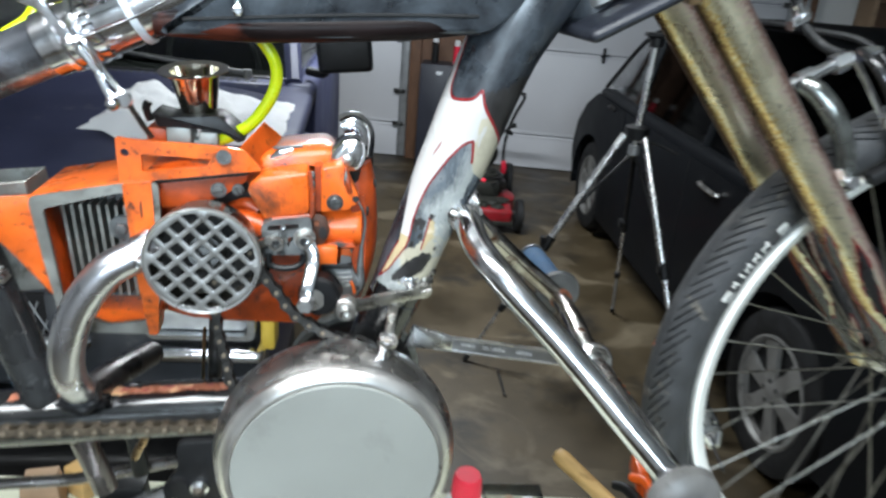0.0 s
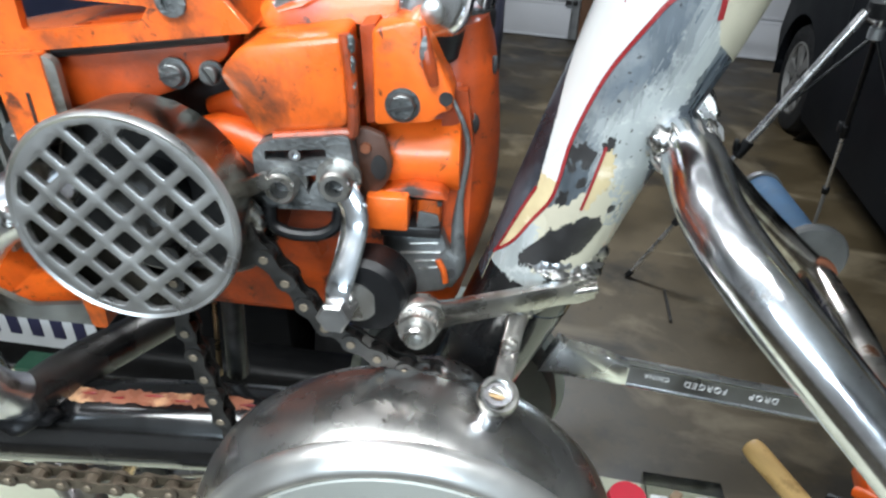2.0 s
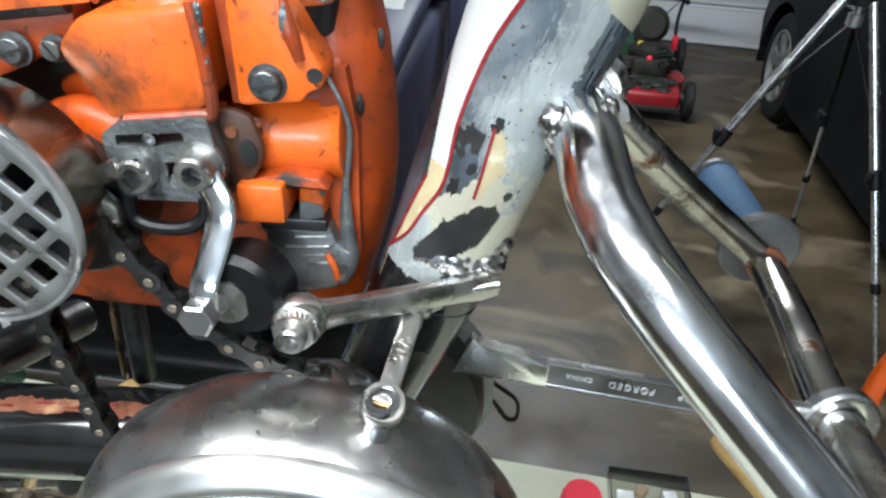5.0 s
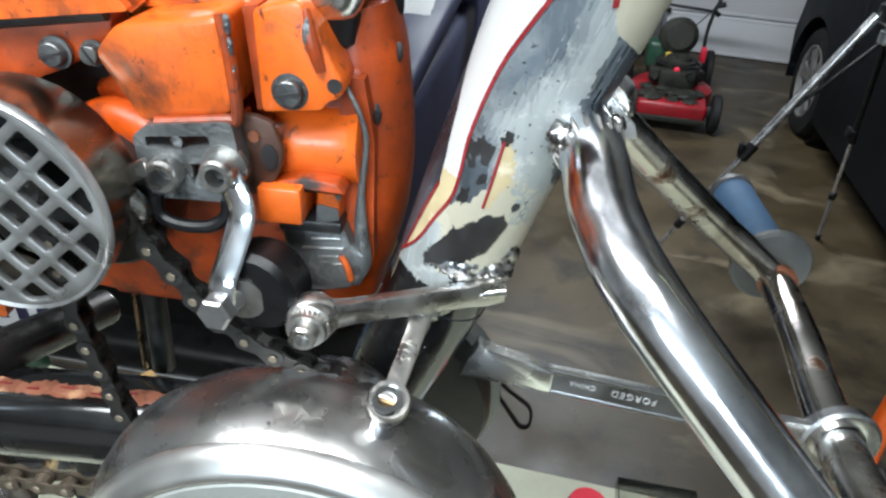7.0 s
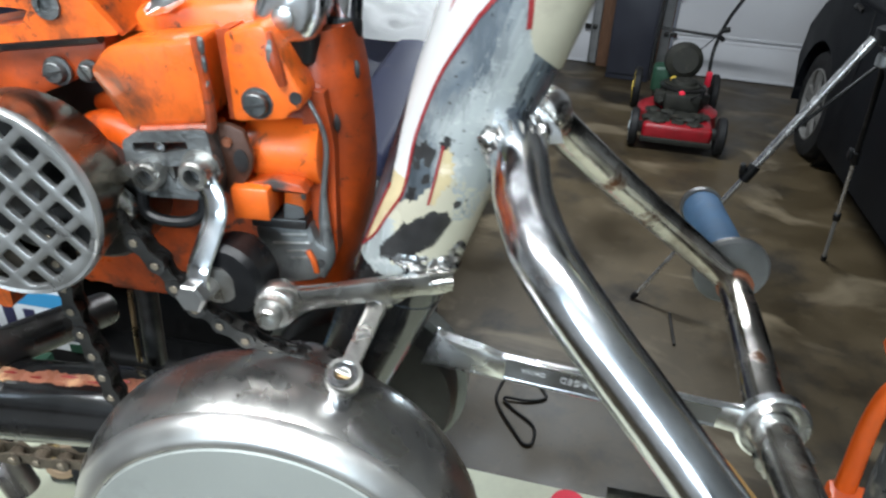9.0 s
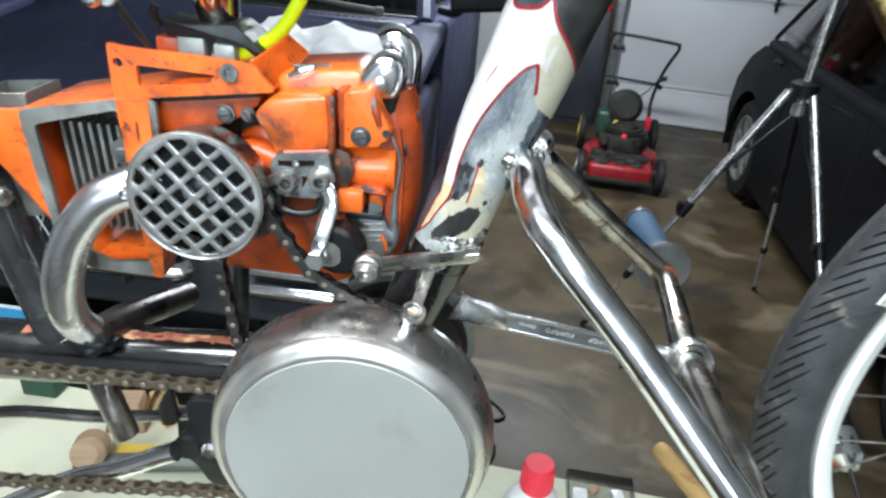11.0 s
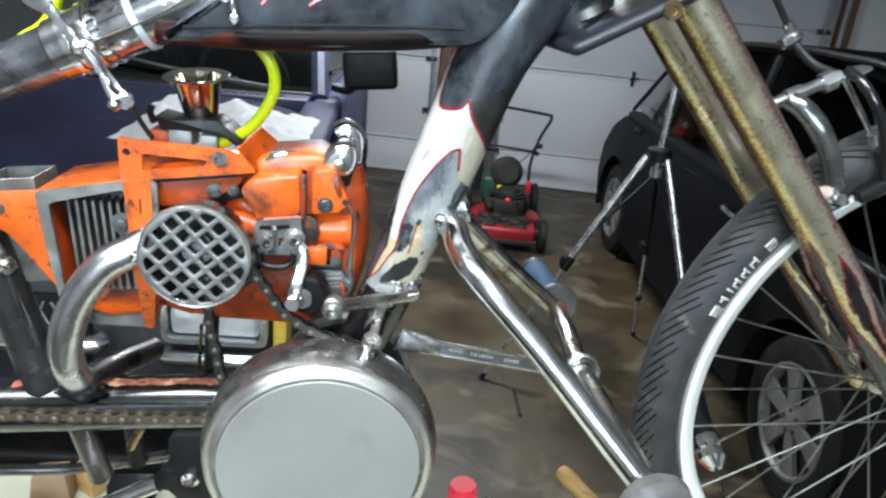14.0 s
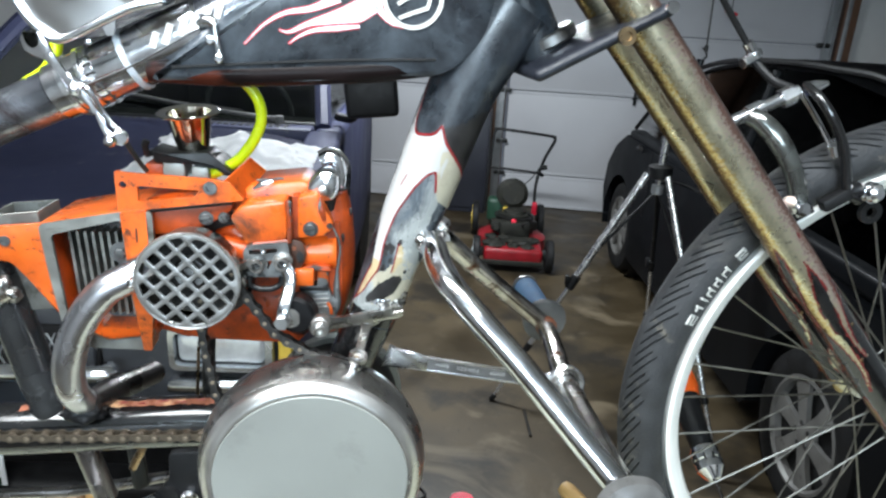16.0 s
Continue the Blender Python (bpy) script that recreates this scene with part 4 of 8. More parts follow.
# ---- the dark parked car ----
def dark_car():
    """Local x runs to the back of the car, along its near side; y goes into the body."""
    ob = thing("parked_car", Matrix.Translation((1.168, 2.236, 0)) @ Matrix.Rotation(radians(97.2), 4, "Z"), "dark hatchback car parked beside the garage door", "car")
    lower = [(-0.95, 0.30), (-0.36, 0.20), (2.2, 0.20), (2.96, 0.30), (3.05, 0.50), (3.00, 0.70), (2.82, 0.86), (2.58, 0.97), (1.4, 0.95), (0.2, 0.93), (-0.75, 0.82), (-0.98, 0.60)]

    def side_loop():
        # outline with the wheel openings taken out of its lower edge
        pts = [(-0.95, 0.30), (-0.38, 0.24)]
        for c in (0.0, 2.60):
            pts += [(c + 0.37 * math.cos(a), 0.31 + 0.37 * math.sin(a)) for a in np.linspace(math.pi + 0.2, -0.2, 16)]
            if c == 0.0:
                pts += [(0.40, 0.20), (2.20, 0.20)]
        return pts + lower[3:]

    part("side_body", plate(side_loop(), -0.04, 0.04), CAR_BLACK, ob, angle=20)
    bm = bmesh.new()
    # roof and tail shell
    prof = [(3.05, 0.30), (3.07, 0.52), (3.02, 0.72), (2.86, 0.90), (2.62, 1.08), (2.28, 1.34), (1.92, 1.48), (1.40, 1.555), (0.60, 1.57), (0.10, 1.50), (-0.55, 1.02), (-0.9, 0.88)]
    rings = []
    for inset, drop in ((0.13, 0.045), (0.20, 0.012), (0.45, 0.0), (-0.45, 0.0)):
        y = inset if inset > 0 else 1.30
        rings.append([bm.verts.new((x - 0.02 * (inset < 0.15), -y, z - drop)) for x, z in prof])
    for a, b in zip(rings, rings[1:]):
        for k in range(len(prof) - 1):
            bm.faces.new((a[k], a[k + 1], b[k + 1], b[k]))
    bmesh.ops.solidify(bm, geom=bm.faces[:], thickness=0.02)
    part("roof_shell", bm, CAR_BLACK, ob, angle=50)
    # tail corner, rounded from side into back
    bm = bmesh.new()
    cols = []
    for a in np.linspace(0, math.pi / 2, 7):
        cols.append([bm.verts.new((3.02 - 0.16 + 0.20 * math.sin(a) + dx, 0.02 - 0.20 + 0.20 * math.cos(a), z)) for z, dx in ((0.28, -0.04), (0.45, 0.02), (0.60, 0.01), (0.72, -0.05), (0.87, -0.22), (0.96, -0.40))])
    for a, b in zip(cols, cols[1:]):
        for k in range(5):
            bm.faces.new((a[k], a[k + 1], b[k + 1], b[k]))
    bmesh.ops.solidify(bm, geom=bm.faces[:], thickness=0.02)
    part("tail_corner", bm, CAR_BLACK, ob, angle=50)
    # shoulder between the side and the windows
    part("shoulder", turned(box(-0.75, 2.58, -0.09, 0.03, 0.90, 0.985, 0.025, 3), Matrix.Rotation(radians(-0.6), 4, "Y")), CAR_BLACK, ob)

    def pane(name, pts):
        bm = bmesh.new()
        bm.faces.new([bm.verts.new((x, -0.02 - (z - 0.97) * 0.20, z)) for x, z in pts])
        bmesh.ops.solidify(bm, geom=bm.faces[:], thickness=0.006)
        p = part(name, bm, TINTED_GLASS, ob, "dark side glass")
        p.visible_shadow = False

    pane("quarter_window", [(1.95, 1.00), (2.58, 1.03), (2.20, 1.33), (1.97, 1.42)])
    pane("rear_window", [(1.02, 0.985), (1.88, 1.00), (1.90, 1.42), (1.42, 1.50), (1.02, 1.52)])
    pane("front_window", [(-0.35, 0.97), (0.94, 0.985), (0.94, 1.52), (0.55, 1.52), (0.10, 1.45)])
    for x in (0.98, 1.915):
        part("window_pillar", rod((x, -0.02, 0.97), (x + 0.01, -0.13, 1.51), 0.022, n=8), CAR_BLACK, ob)
    part("window_surround", tube([(2.64, -0.03, 1.01), (2.25, -0.10, 1.34), (1.92, -0.13, 1.46), (1.42, -0.14, 1.53), (0.6, -0.14, 1.545), (0.08, -0.13, 1.47), (-0.5, -0.03, 1.0)], 0.014, 8), BLACK_MATT, ob)
    part("cabin_block", box(-0.5, 2.5, -1.25, -0.5, 0.4, 1.0, 0.02), INTERIOR, ob)
    part("far_side_lining", box(-0.2, 2.35, -1.27, -1.252, 0.9, 1.46, 0.004), INTERIOR, ob, "dark lining of the far side")
    for x in (0.55, 1.55):
        part("seat", join(box(x, x + 0.14, -0.62, -0.20, 0.6, 1.20, 0.04, 3), box(x + 0.02, x + 0.12, -0.54, -0.28, 1.22, 1.38, 0.03, 3)), INTERIOR, ob)
    for x in (0.62, 1.62):
        part("door_handle", tube([(x, 0.045, 0.86), (x + 0.03, 0.07, 0.865), (x + 0.15, 0.07, 0.87), (x + 0.18, 0.045, 0.87)], 0.011, 8), STEEL, ob)
    part("fuel_flap", tube([(2.17, 0.042, 0.93), (2.22, 0.055, 0.945), (2.29, 0.042, 0.93)], 0.012, 8), STEEL_DARK, ob)
    part("door_seam", tube([(0.98, 0.0415, 0.30), (0.97, 0.0415, 0.60), (0.98, 0.0415, 0.95)], 0.003, 6), BLACK_MATT, ob)
    part("door_seam", tube([(2.02, 0.0415, 0.55), (1.98, 0.0415, 0.75), (2.0, 0.0415, 0.96)], 0.003, 6), BLACK_MATT, ob)
    for x in (0.0, 2.60):
        w = part("wheel", lathe([(-0.20, 0.20), (-0.19, 0.29), (-0.16, 0.315), (-0.02, 0.315), (0.01, 0.30), (0.022, 0.25), (0.012, 0.215), (-0.02, 0.205)], (x, 0.0, 0.315), (0, 1, 0), 40), RUBBER_DARK, ob, "black road tyre")
        part("rim", lathe([(-0.12, 0.195), (-0.02, 0.205), (0.014, 0.212), (0.016, 0.200), (0.004, 0.190), (-0.07, 0.180)], (x, 0.0, 0.315), (0, 1, 0), 40, False), ALLOY, w)
        part("brake_disc", lathe([(-0.10, 0.0), (-0.10, 0.15), (-0.09, 0.15), (-0.09, 0.0)], (x, 0, 0.315), (0, 1, 0), 28), STEEL_DARK, w)
        part("caliper", box(x - 0.15, x - 0.06, -0.11, -0.05, 0.23, 0.42, 0.015), CALIPER, w, "dark red brake caliper")
        for k in range(6):
            a = k * math.pi / 3 + 0.35
            sp = plate(rounded([(-0.026, 0.04), (0.026, 0.04), (0.028, 0.12), (0.046, 0.195), (-0.046, 0.195), (-0.028, 0.12)], 0.012), 0.0, 0.018)
            part("rim_spoke", turned(sp, Matrix.Translation((x, -0.012, 0.315)) @ Matrix.Rotation(a, 4, "Y")), ALLOY, w)
        part("hub_cap", lathe([(-0.03, 0.060), (0.0, 0.058), (0.008, 0.03), (0.008, 0)], (x, 0.0, 0.315), (0, 1, 0), 24), ALLOY, w)
        for k in range(5):
            a = k * 2 * math.pi / 5
            part("wheel_nut", hex_head((x + 0.042 * math.cos(a), -0.004, 0.315 + 0.042 * math.sin(a)), (0, 1, 0), 0.010, 0.014), STEEL_DARK, w)
        part("arch_liner", lathe([(-0.30, 0.0), (-0.30, 0.37), (-0.02, 0.37)], (x, 0, 0.315), (0, 1, 0), 28, False), BLACK_MATT, ob)
    return ob


dark_car()


# ---- lawn mower ----
def mower():
    ob = thing("lawn_mower", pose(0.10, 4.54, 0, 0, 0, 4), "red push lawn mower with a dirty engine on the floor", "lawn mower")
    part("deck", join(lathe([(0.07, 0.0), (0.07, 0.245), (0.075, 0.255), (0.16, 0.25), (0.19, 0.20), (0.20, 0.0)], (0, 0.34, 0), (0, 0, 1), 36),
                      box(-0.205, 0.205, -0.045, 0.34, 0.06, 0.165, 0.025, 3)), MOWER_RED, ob)
    part("front_lip", box(-0.21, 0.21, -0.058, -0.04, 0.05, 0.085, 0.006), MOWER_DARK, ob)
    for x, y, r, hub in ((-0.255, 0.02, 0.115, GREY_HUB), (0.255, 0.02, 0.115, GREY_HUB), (-0.27, 0.82, 0.14, YELLOW), (0.25, 0.82, 0.14, YELLOW)):
        s = 1 if x > 0 else -1
        w = part("wheel", lathe([(-0.025, r * 0.6), (-0.025, r * 0.92), (-0.015, r), (0.015, r), (0.025, r * 0.92), (0.025, r * 0.6)], (x, y, r), (1, 0, 0), 30), RUBBER_DARK, ob)
        part("hub", lathe([(0.0, r * 0.82), (0.027, r * 0.80), (0.022, r * 0.30), (0.034, r * 0.28), (0.034, 0.0)], (x, y, r), (s, 0, 0), 30), hub, w)
    part("axle_bracket", box(-0.25, -0.20, 0.0, 0.05, 0.09, 0.15, 0.006), STEEL_DARK, ob)
    part("axle_bracket", box(0.20, 0.25, 0.0, 0.05, 0.09, 0.15, 0.006), STEEL_DARK, ob)
    eng = part("engine_block", join(lathe([(0.19, 0.15), (0.26, 0.15), (0.30, 0.12), (0.33, 0.12)], (0.01, 0.34, 0), (0, 0, 1), 26), box(-0.10, 0.12, 0.16, 0.44, 0.19, 0.30, 0.02)), MOWER_DARK, ob)
    part("shroud", box(-0.19, -0.05, 0.42, 0.56, 0.22, 0.40, 0.03, 3), MOWER_GREEN, eng, "dark green fuel tank")
    part("air_filter", lathe([(0, 0.10), (0.02, 0.115), (0.10, 0.115), (0.13, 0.08), (0.13, 0)], (-0.02, 0.50, 0.43), (0.1, -1, 0.25), 26), MOWER_DARK, eng)
    part("fin_ring", lathe([(0.30, 0.12), (0.305, 0.145), (0.315, 0.145), (0.32, 0.12)], (0.01, 0.34, 0), (0, 0, 1), 26, False), STEEL_DARK, eng)
    part("filler_cap", lathe([(0, 0.022), (0.02, 0.024), (0.025, 0.018)], (-0.055, 0.36, 0.33), (0, -0.2, 1), 16), YELLOW, eng, "yellow filler cap")
    part("primer", lathe([(0, 0.02), (0.012, 0.018), (0.02, 0.008)], (0.0, 0.19, 0.30), (0, -1, 0.3), 14), RED_CAP, eng, "red primer button")
    part("muffler", turned(box(-0.05, 0.05, -0.04, 0.04, -0.035, 0.035, 0.012, 3), Matrix.Translation((0.12, 0.30, 0.25)) @ Matrix.Rotation(0.3, 4, "Z")), STEEL_DARK, eng, "rusty muffler box")
    part("starter_cover", lathe([(0, 0.085), (0.02, 0.080), (0.028, 0.05), (0.03, 0.0)], (0.01, 0.34, 0.33), (0, 0, 1), 24), MOWER_DARK, eng)
    for k in range(8):
        a = k * math.pi / 4
        part("cover_slot", box(0.01 + 0.055 * math.cos(a) - 0.006, 0.01 + 0.055 * math.cos(a) + 0.006, 0.34 + 0.055 * math.sin(a) - 0.006, 0.34 + 0.055 * math.sin(a) + 0.006, 0.352, 0.360, 0.001, 1), SCORCH_AND_SHADE, eng)
    part("carburettor", join(box(-0.16, -0.09, 0.22, 0.30, 0.22, 0.29, 0.01), rod((-0.125, 0.20, 0.25), (-0.125, 0.15, 0.26), 0.022)), MOWER_DARK, eng)
    part("spark_lead", tube([(0.05, 0.18, 0.27), (0.08, 0.12, 0.31), (0.13, 0.16, 0.34), (0.10, 0.26, 0.35)], 0.006, 6), BLACK_MATT, eng)
    part("grass_clump", lump((0.03, 0.12, 0.180), 0.055, 3.3, (2.2, 1.6, 0.4)), MOWER_DARK, ob, "dried grass dirt")
    part("grass_clump", lump((-0.13, 0.07, 0.165), 0.05, 8.3, (1.6, 1.9, 0.6)), MOWER_DARK, ob, "dried grass dirt")
    for k, (x, y, z, r) in enumerate(((0.10, 0.02, 0.168, 0.05), (-0.05, 0.16, 0.19, 0.06), (0.14, 0.14, 0.185, 0.055), (-0.15, 0.20, 0.185, 0.05), (0.0, 0.03, 0.165, 0.045))):
        part("grass_clump", lump((x, y, z), r * 0.6, 20 + k * 2.7, (1.6, 1.5, 0.45)), MOWER_DARK, ob, "dried grass dirt")
    part("red_lever", box(0.16, 0.20, 0.62, 0.66, 0.24, 0.34, 0.008), RED_CAP, ob, "red height lever")
    part("grass_chute", box(-0.16, 0.16, 0.62, 0.80, 0.10, 0.24, 0.03), MOWER_DARK, ob)
    part("handle", tube([(0.20, 0.80, 0.20), (0.195, 0.86, 0.42), (0.245, 0.91, 0.62), (0.312, 0.92, 0.765), (0.315, 0.92, 0.800), (0.28, 0.922, 0.818), (-0.12, 0.922, 0.850), (-0.155, 0.92, 0.835), (-0.17, 0.91, 0.78), (-0.19, 0.86, 0.50), (-0.20, 0.80, 0.20)], 0.012, 10, 5), BLACK_MATT, ob, "black tubular handle")
    part("cross_bar", tube([(0.220, 0.875, 0.525), (-0.185, 0.875, 0.550)], 0.010, 8), BLACK_MATT, ob)
    part("knob", join(rod((0.22, 0.89, 0.56), (0.275, 0.89, 0.575), 0.018), rod((0.205, 0.88, 0.53), (0.25, 0.88, 0.50), 0.016)), BLACK_MATT, ob)
    part("cable", tube([(0.27, 0.90, 0.70), (0.19, 0.80, 0.55), (0.06, 0.60, 0.46), (-0.02, 0.50, 0.44)], 0.004, 6), BLACK_MATT, ob)
    return ob


mower()


# ---- tripod ----
def tripod():
    cx, cy = 0.662, 2.86
    ob = thing("camera_tripod", pose(cx, cy, 0), "silver and black camera tripod standing on the floor", "tripod")
    hub = Vector((0.0, 0.0, 1.095))
    part("hub", join(lathe([(-0.03, 0.035), (-0.025, 0.05), (0.02, 0.05), (0.03, 0.03)], hub, (0, 0, 1), 20)), BLACK_MATT, ob)
    part("column", rod(hub + Vector((0, 0, -0.10)), (0.012, 0.0, 1.44), 0.014), TRIPOD_ALU, ob, "bright metal centre column")
    head = part("head", join(rod((0.012, 0, 1.43), (0.012, 0, 1.47), 0.028), box(-0.035, 0.06, -0.03, 0.03, 1.47, 1.485, 0.004)), BLACK_MATT, ob)
    part("pan_handle", tube([(0.02, -0.02, 1.07), (0.09, -0.06, 1.06), (0.15, -0.10, 1.04)], 0.007, 8), BLACK_MATT, head)
    part("clamp_ring", rod((0, 0, 1.00), (0, 0, 1.04), 0.024), GALV, ob)
    feet = [Vector((0.053 - cx, 2.757 - cy, 0)), Vector((0.961 - cx, 2.358 - cy, 0)), Vector((0.836 - cx, 3.420 - cy, 0))]
    for k, f in enumerate(feet):
        top = hub + Vector((f.x, f.y, 0)).normalized() * 0.05 + Vector((0, 0, -0.01))
        d = f - top
        kn = top + d * 0.46
        leg = part("leg", rod(top, kn, 0.015 if k < 2 else 0.010), TRIPOD_ALU if k < 2 else BLACK_MATT, ob, "bright metal leg" if k < 2 else "black leg")
        part("leg_lock", join(rod(kn - d * 0.035, kn + d * 0.02, 0.021 if k < 2 else 0.014), box(kn.x - 0.03, kn.x - 0.012, kn.y - 0.015, kn.y + 0.015, kn.z, kn.z + 0.04, 0.004)), BLACK_MATT, leg)
        kn2 = top + d * 0.74
        part("middle_section", rod(kn, kn2, 0.011 if k < 2 else 0.008), TRIPOD_ALU, leg)
        part("middle_lock", rod(kn2 - d * 0.012, kn2 + d * 0.018, 0.015), BLACK_MATT, leg)
        part("lower_section", rod(kn2, f - d * 0.02, 0.008), TRIPOD_ALU if k < 2 else GALV, leg)
        part("foot", rod(f - d * 0.03, f + Vector((0, 0, 0.004)), 0.012), BLACK_MATT, leg)
        part("brace", rod(hub + Vector((0, 0, -0.08)), top + d * 0.34, 0.006), BLACK_MATT, ob)
    return ob


tripod()


def floor_wire():
    pts = [(-0.293, 2.15, 0.006), (-0.30, 2.00, 0.006), (-0.27, 1.93, 0.006), (-0.20, 1.85, 0.006), (-0.165, 1.815, 0.006), (-0.14, 1.83, 0.006), (-0.155, 1.90, 0.006), (-0.235, 1.95, 0.006), (-0.27, 1.985, 0.012), (-0.20, 2.00, 0.008), (-0.15, 2.03, 0.006), (-0.15, 2.06, 0.006), (-0.19, 2.10, 0.006), (-0.25, 2.13, 0.006)]
    tagged(link_mesh("wire_loop", tube(pts, 0.005, 8, 6), BLACK_MATT), "thin black wire loop lying on the floor", "wire")


floor_wire()
tagged(link_mesh("floor_stick", rod((0.205, 2.70, 0.006), (0.235, 2.50, 0.006), 0.006), STEEL_DARK), "thin dark stick lying on the floor", "stick")


# ---- the motorised bicycle, built upright in its own frame: x along it, y to its far side ----
TURN_BIKE = 13.0
bike = thing("motorised_bicycle", pose(0, 0.59, BENCH, 0, 0, TURN_BIKE), "black chopper bicycle with an orange chainsaw engine, on the workbench", "bicycle")


def L(u, v, w):
    return Vector((u, v, w - BENCH))


def LL(*pts):
    return [L(*p) for p in pts]


# frame
MAIN = [(0.062, 0, 1.645), (0.0260, 0, 1.575), (-0.0040, 0, 1.487), (-0.0257, 0, 1.428), (-0.0455, 0, 1.367), (-0.0700, 0, 1.305), (-0.091, 0, 1.254)]
MAIN_R = [0.034, 0.0287, 0.0270, 0.0240, 0.0225, 0.0200, 0.0185]
main_tube = part("down_tube", tube(LL(*MAIN), MAIN_R, 40, 10), BLACK_PAINT, bike, "glossy black tube with white flame paint, partly sanded to metal")


def tube_flames():
    """Paint on the main tube: each small square of its skin goes to the colour that lies there (s along it, a round it)."""
    ns, na = 780, 200
    ss, aa = np.linspace(0.135, 0.665, ns + 1), np.linspace(-112, 112, na + 1)
    path = np.array([tuple(p) for p in smooth_path(LL(*MAIN), 10)])
    k = np.linspace(0, 1, len(path))
    mid = np.stack([np.interp(ss, k, path[:, i]) for i in range(3)], 1)
    tang = np.gradient(mid, axis=0)
    tang /= np.linalg.norm(tang, axis=1)[:, None]
    near = np.array((0.0, -1.0, 0.0))
    front = np.cross(near, tang)
    front *= np.sign(front[:, :1])
    rad = np.interp(ss * 6, range(7), MAIN_R) + 0.0004
    ar = np.radians(aa)
    co = mid[:, None] + rad[:, None, None] * (near * np.cos(ar)[None, :, None] + front[:, None, :] * np.sin(ar)[None, :, None])
    groups = {}
    ip = lambda x, xs, ys: float(np.interp(x, xs, ys))
    for i in range(ns):
        s = (ss[i] + ss[i + 1]) / 2
        for j in range(na):
            a = (aa[j] + aa[j + 1]) / 2
            n1 = noise.noise(Vector((s * 60, a * 0.11, 0)))
            n2 = noise.noise(Vector((s * 190, a * 0.34, 5)))
            rag = 0.004 * n1 + 0.003 * n2
            top = ip(a, [-112, -80, -72, -70, -58, -35, -22, -15, 0, 22, 55, 112], [0.135, 0.17, 0.21, 0.23, 0.245, 0.24, 0.235, 0.22, 0.24, 0.255, 0.275, 0.30])
            left = ip(s, [0.285, 0.295, 0.315, 0.33, 0.375, 0.415, 0.465, 0.505, 0.53, 0.56, 0.595, 0.625], [2, -10, -20, -25, -35, -38, -38, -30, -30, -38, -48, -66])
            wl = ip(s, [0.34, 0.36, 0.38, 0.45, 0.50, 0.525, 0.565, 0.61, 0.625], [-115, -97, -88, -64, -53, -48, -55, -62, -67])
            ir = ip(s, [0.285, 0.30, 0.315, 0.33, 0.34, 0.352], [2, 10, 15, 26, 60, 120])
            c = None
            if s < top:
                c = "black" if a > -12 and s > 0.224 - 0.055 * (a + 12) / 80 + 2.2 * rag else None
            elif s < 0.285 or (a > ir and s < 0.352 + 2.5 * rag):
                c = "cream_top" if a > 8 + 14 * n1 else "white"
            elif a < wl:
                c = None
            elif a < left:
                c = "white" if s < 0.508 + rag else "gold"
                if abs(s - (0.305 - (a + 45) / 280)) < 0.0045 and -52 < a < -45:
                    c = "red"
            elif s > 0.285:
                n3 = noise.noise(Vector((s * 16, a * 0.22, 9)))
                # Black past this angle puts the front flank's shade into the paint.
                c = "grey" if a < (40 if s < 0.45 else 62) + 24 * n3 else None
                cream = ip(a, [-60, -40, -25, -5, 10, 40, 112], [0.56, 0.54, 0.535, 0.508, 0.475, 0.492, 0.47]) + 3 * rag
                if s > cream:
                    c = "cream"
                g0, g1 = ip(s, [0.447, 0.475, 0.50, 0.522], [-9, -6, -3, -1]), ip(s, [0.447, 0.47, 0.49, 0.522], [-4, 8, 10, 4]) + 5 * n2
                if 0.448 < s < 0.522 and g0 < a < g1:
                    c = "leaf"
                pale = ip(s, [0.352, 0.39, 0.42, 0.435, 0.465, 0.505, 0.53], [18, 4, -8, -14, 0, 17, 26]) + 6 * n1 + 4 * n2
                soft = a - pale + 5 * n2 + 7 * noise.noise(Vector((s * 30, a * 0.5, 21)))
                if c == "grey" and s < 0.535 and -20 < soft < 2:
                    c = "fade_a" if soft < -12 else "fade_b" if soft < -5 else "fade_c"
                # The pale patch also ends early for that painted shade.
                if c != "leaf" and s < 0.535 and soft >= 2 and a < (30 if s < 0.44 else 30 + 28 * min(1.0, (s - 0.44) / 0.05)) + 12 * n1 + 6 * n2 and not (c == "cream" and n2 > 0.1):
                    c = "sand"
                if c == "cream" and (s > 0.612 + 2 * rag or (s > 0.56 + 2 * rag and a < -26 + 8 * n2)):
                    c = "sand"
                n4 = noise.noise(Vector((s * 420, a * 0.5, 3)))
                s0, s1 = ip(a, [-36, -30, -18, 2, 20, 28], [0.603, 0.590, 0.560, 0.535, 0.524, 0.536]), ip(a, [-36, -30, -18, 2, 20, 28], [0.603, 0.615, 0.611, 0.594, 0.571, 0.540])
                if -36 < a < 28 and s0 + rag + 0.005 * n4 < s < s1 + rag + 0.005 * n4:
                    c = "black"
                for cs, ca, ds, da in ((0.470, -30, 0.014, 8), (0.472, -17, 0.010, 5), (0.446, -9, 0.007, 4), (0.489, -24, 0.008, 5), (0.497, -12, 0.006, 4), (0.521, -21, 0.012, 4.5), (0.515, 28, 0.006, 4), (0.508, 36, 0.004, 2.5)):
                    if ((s - cs) / ds) ** 2 + ((a - ca) / da) ** 2 < 1 + 1.6 * n1 + 0.8 * n2:
                        c = "black"
                if n2 > 0.60 and -34 < a < 22 and 0.36 < s < 0.5:
                    c = "black"
                if s > 0.635 + rag:
                    c = "foot"
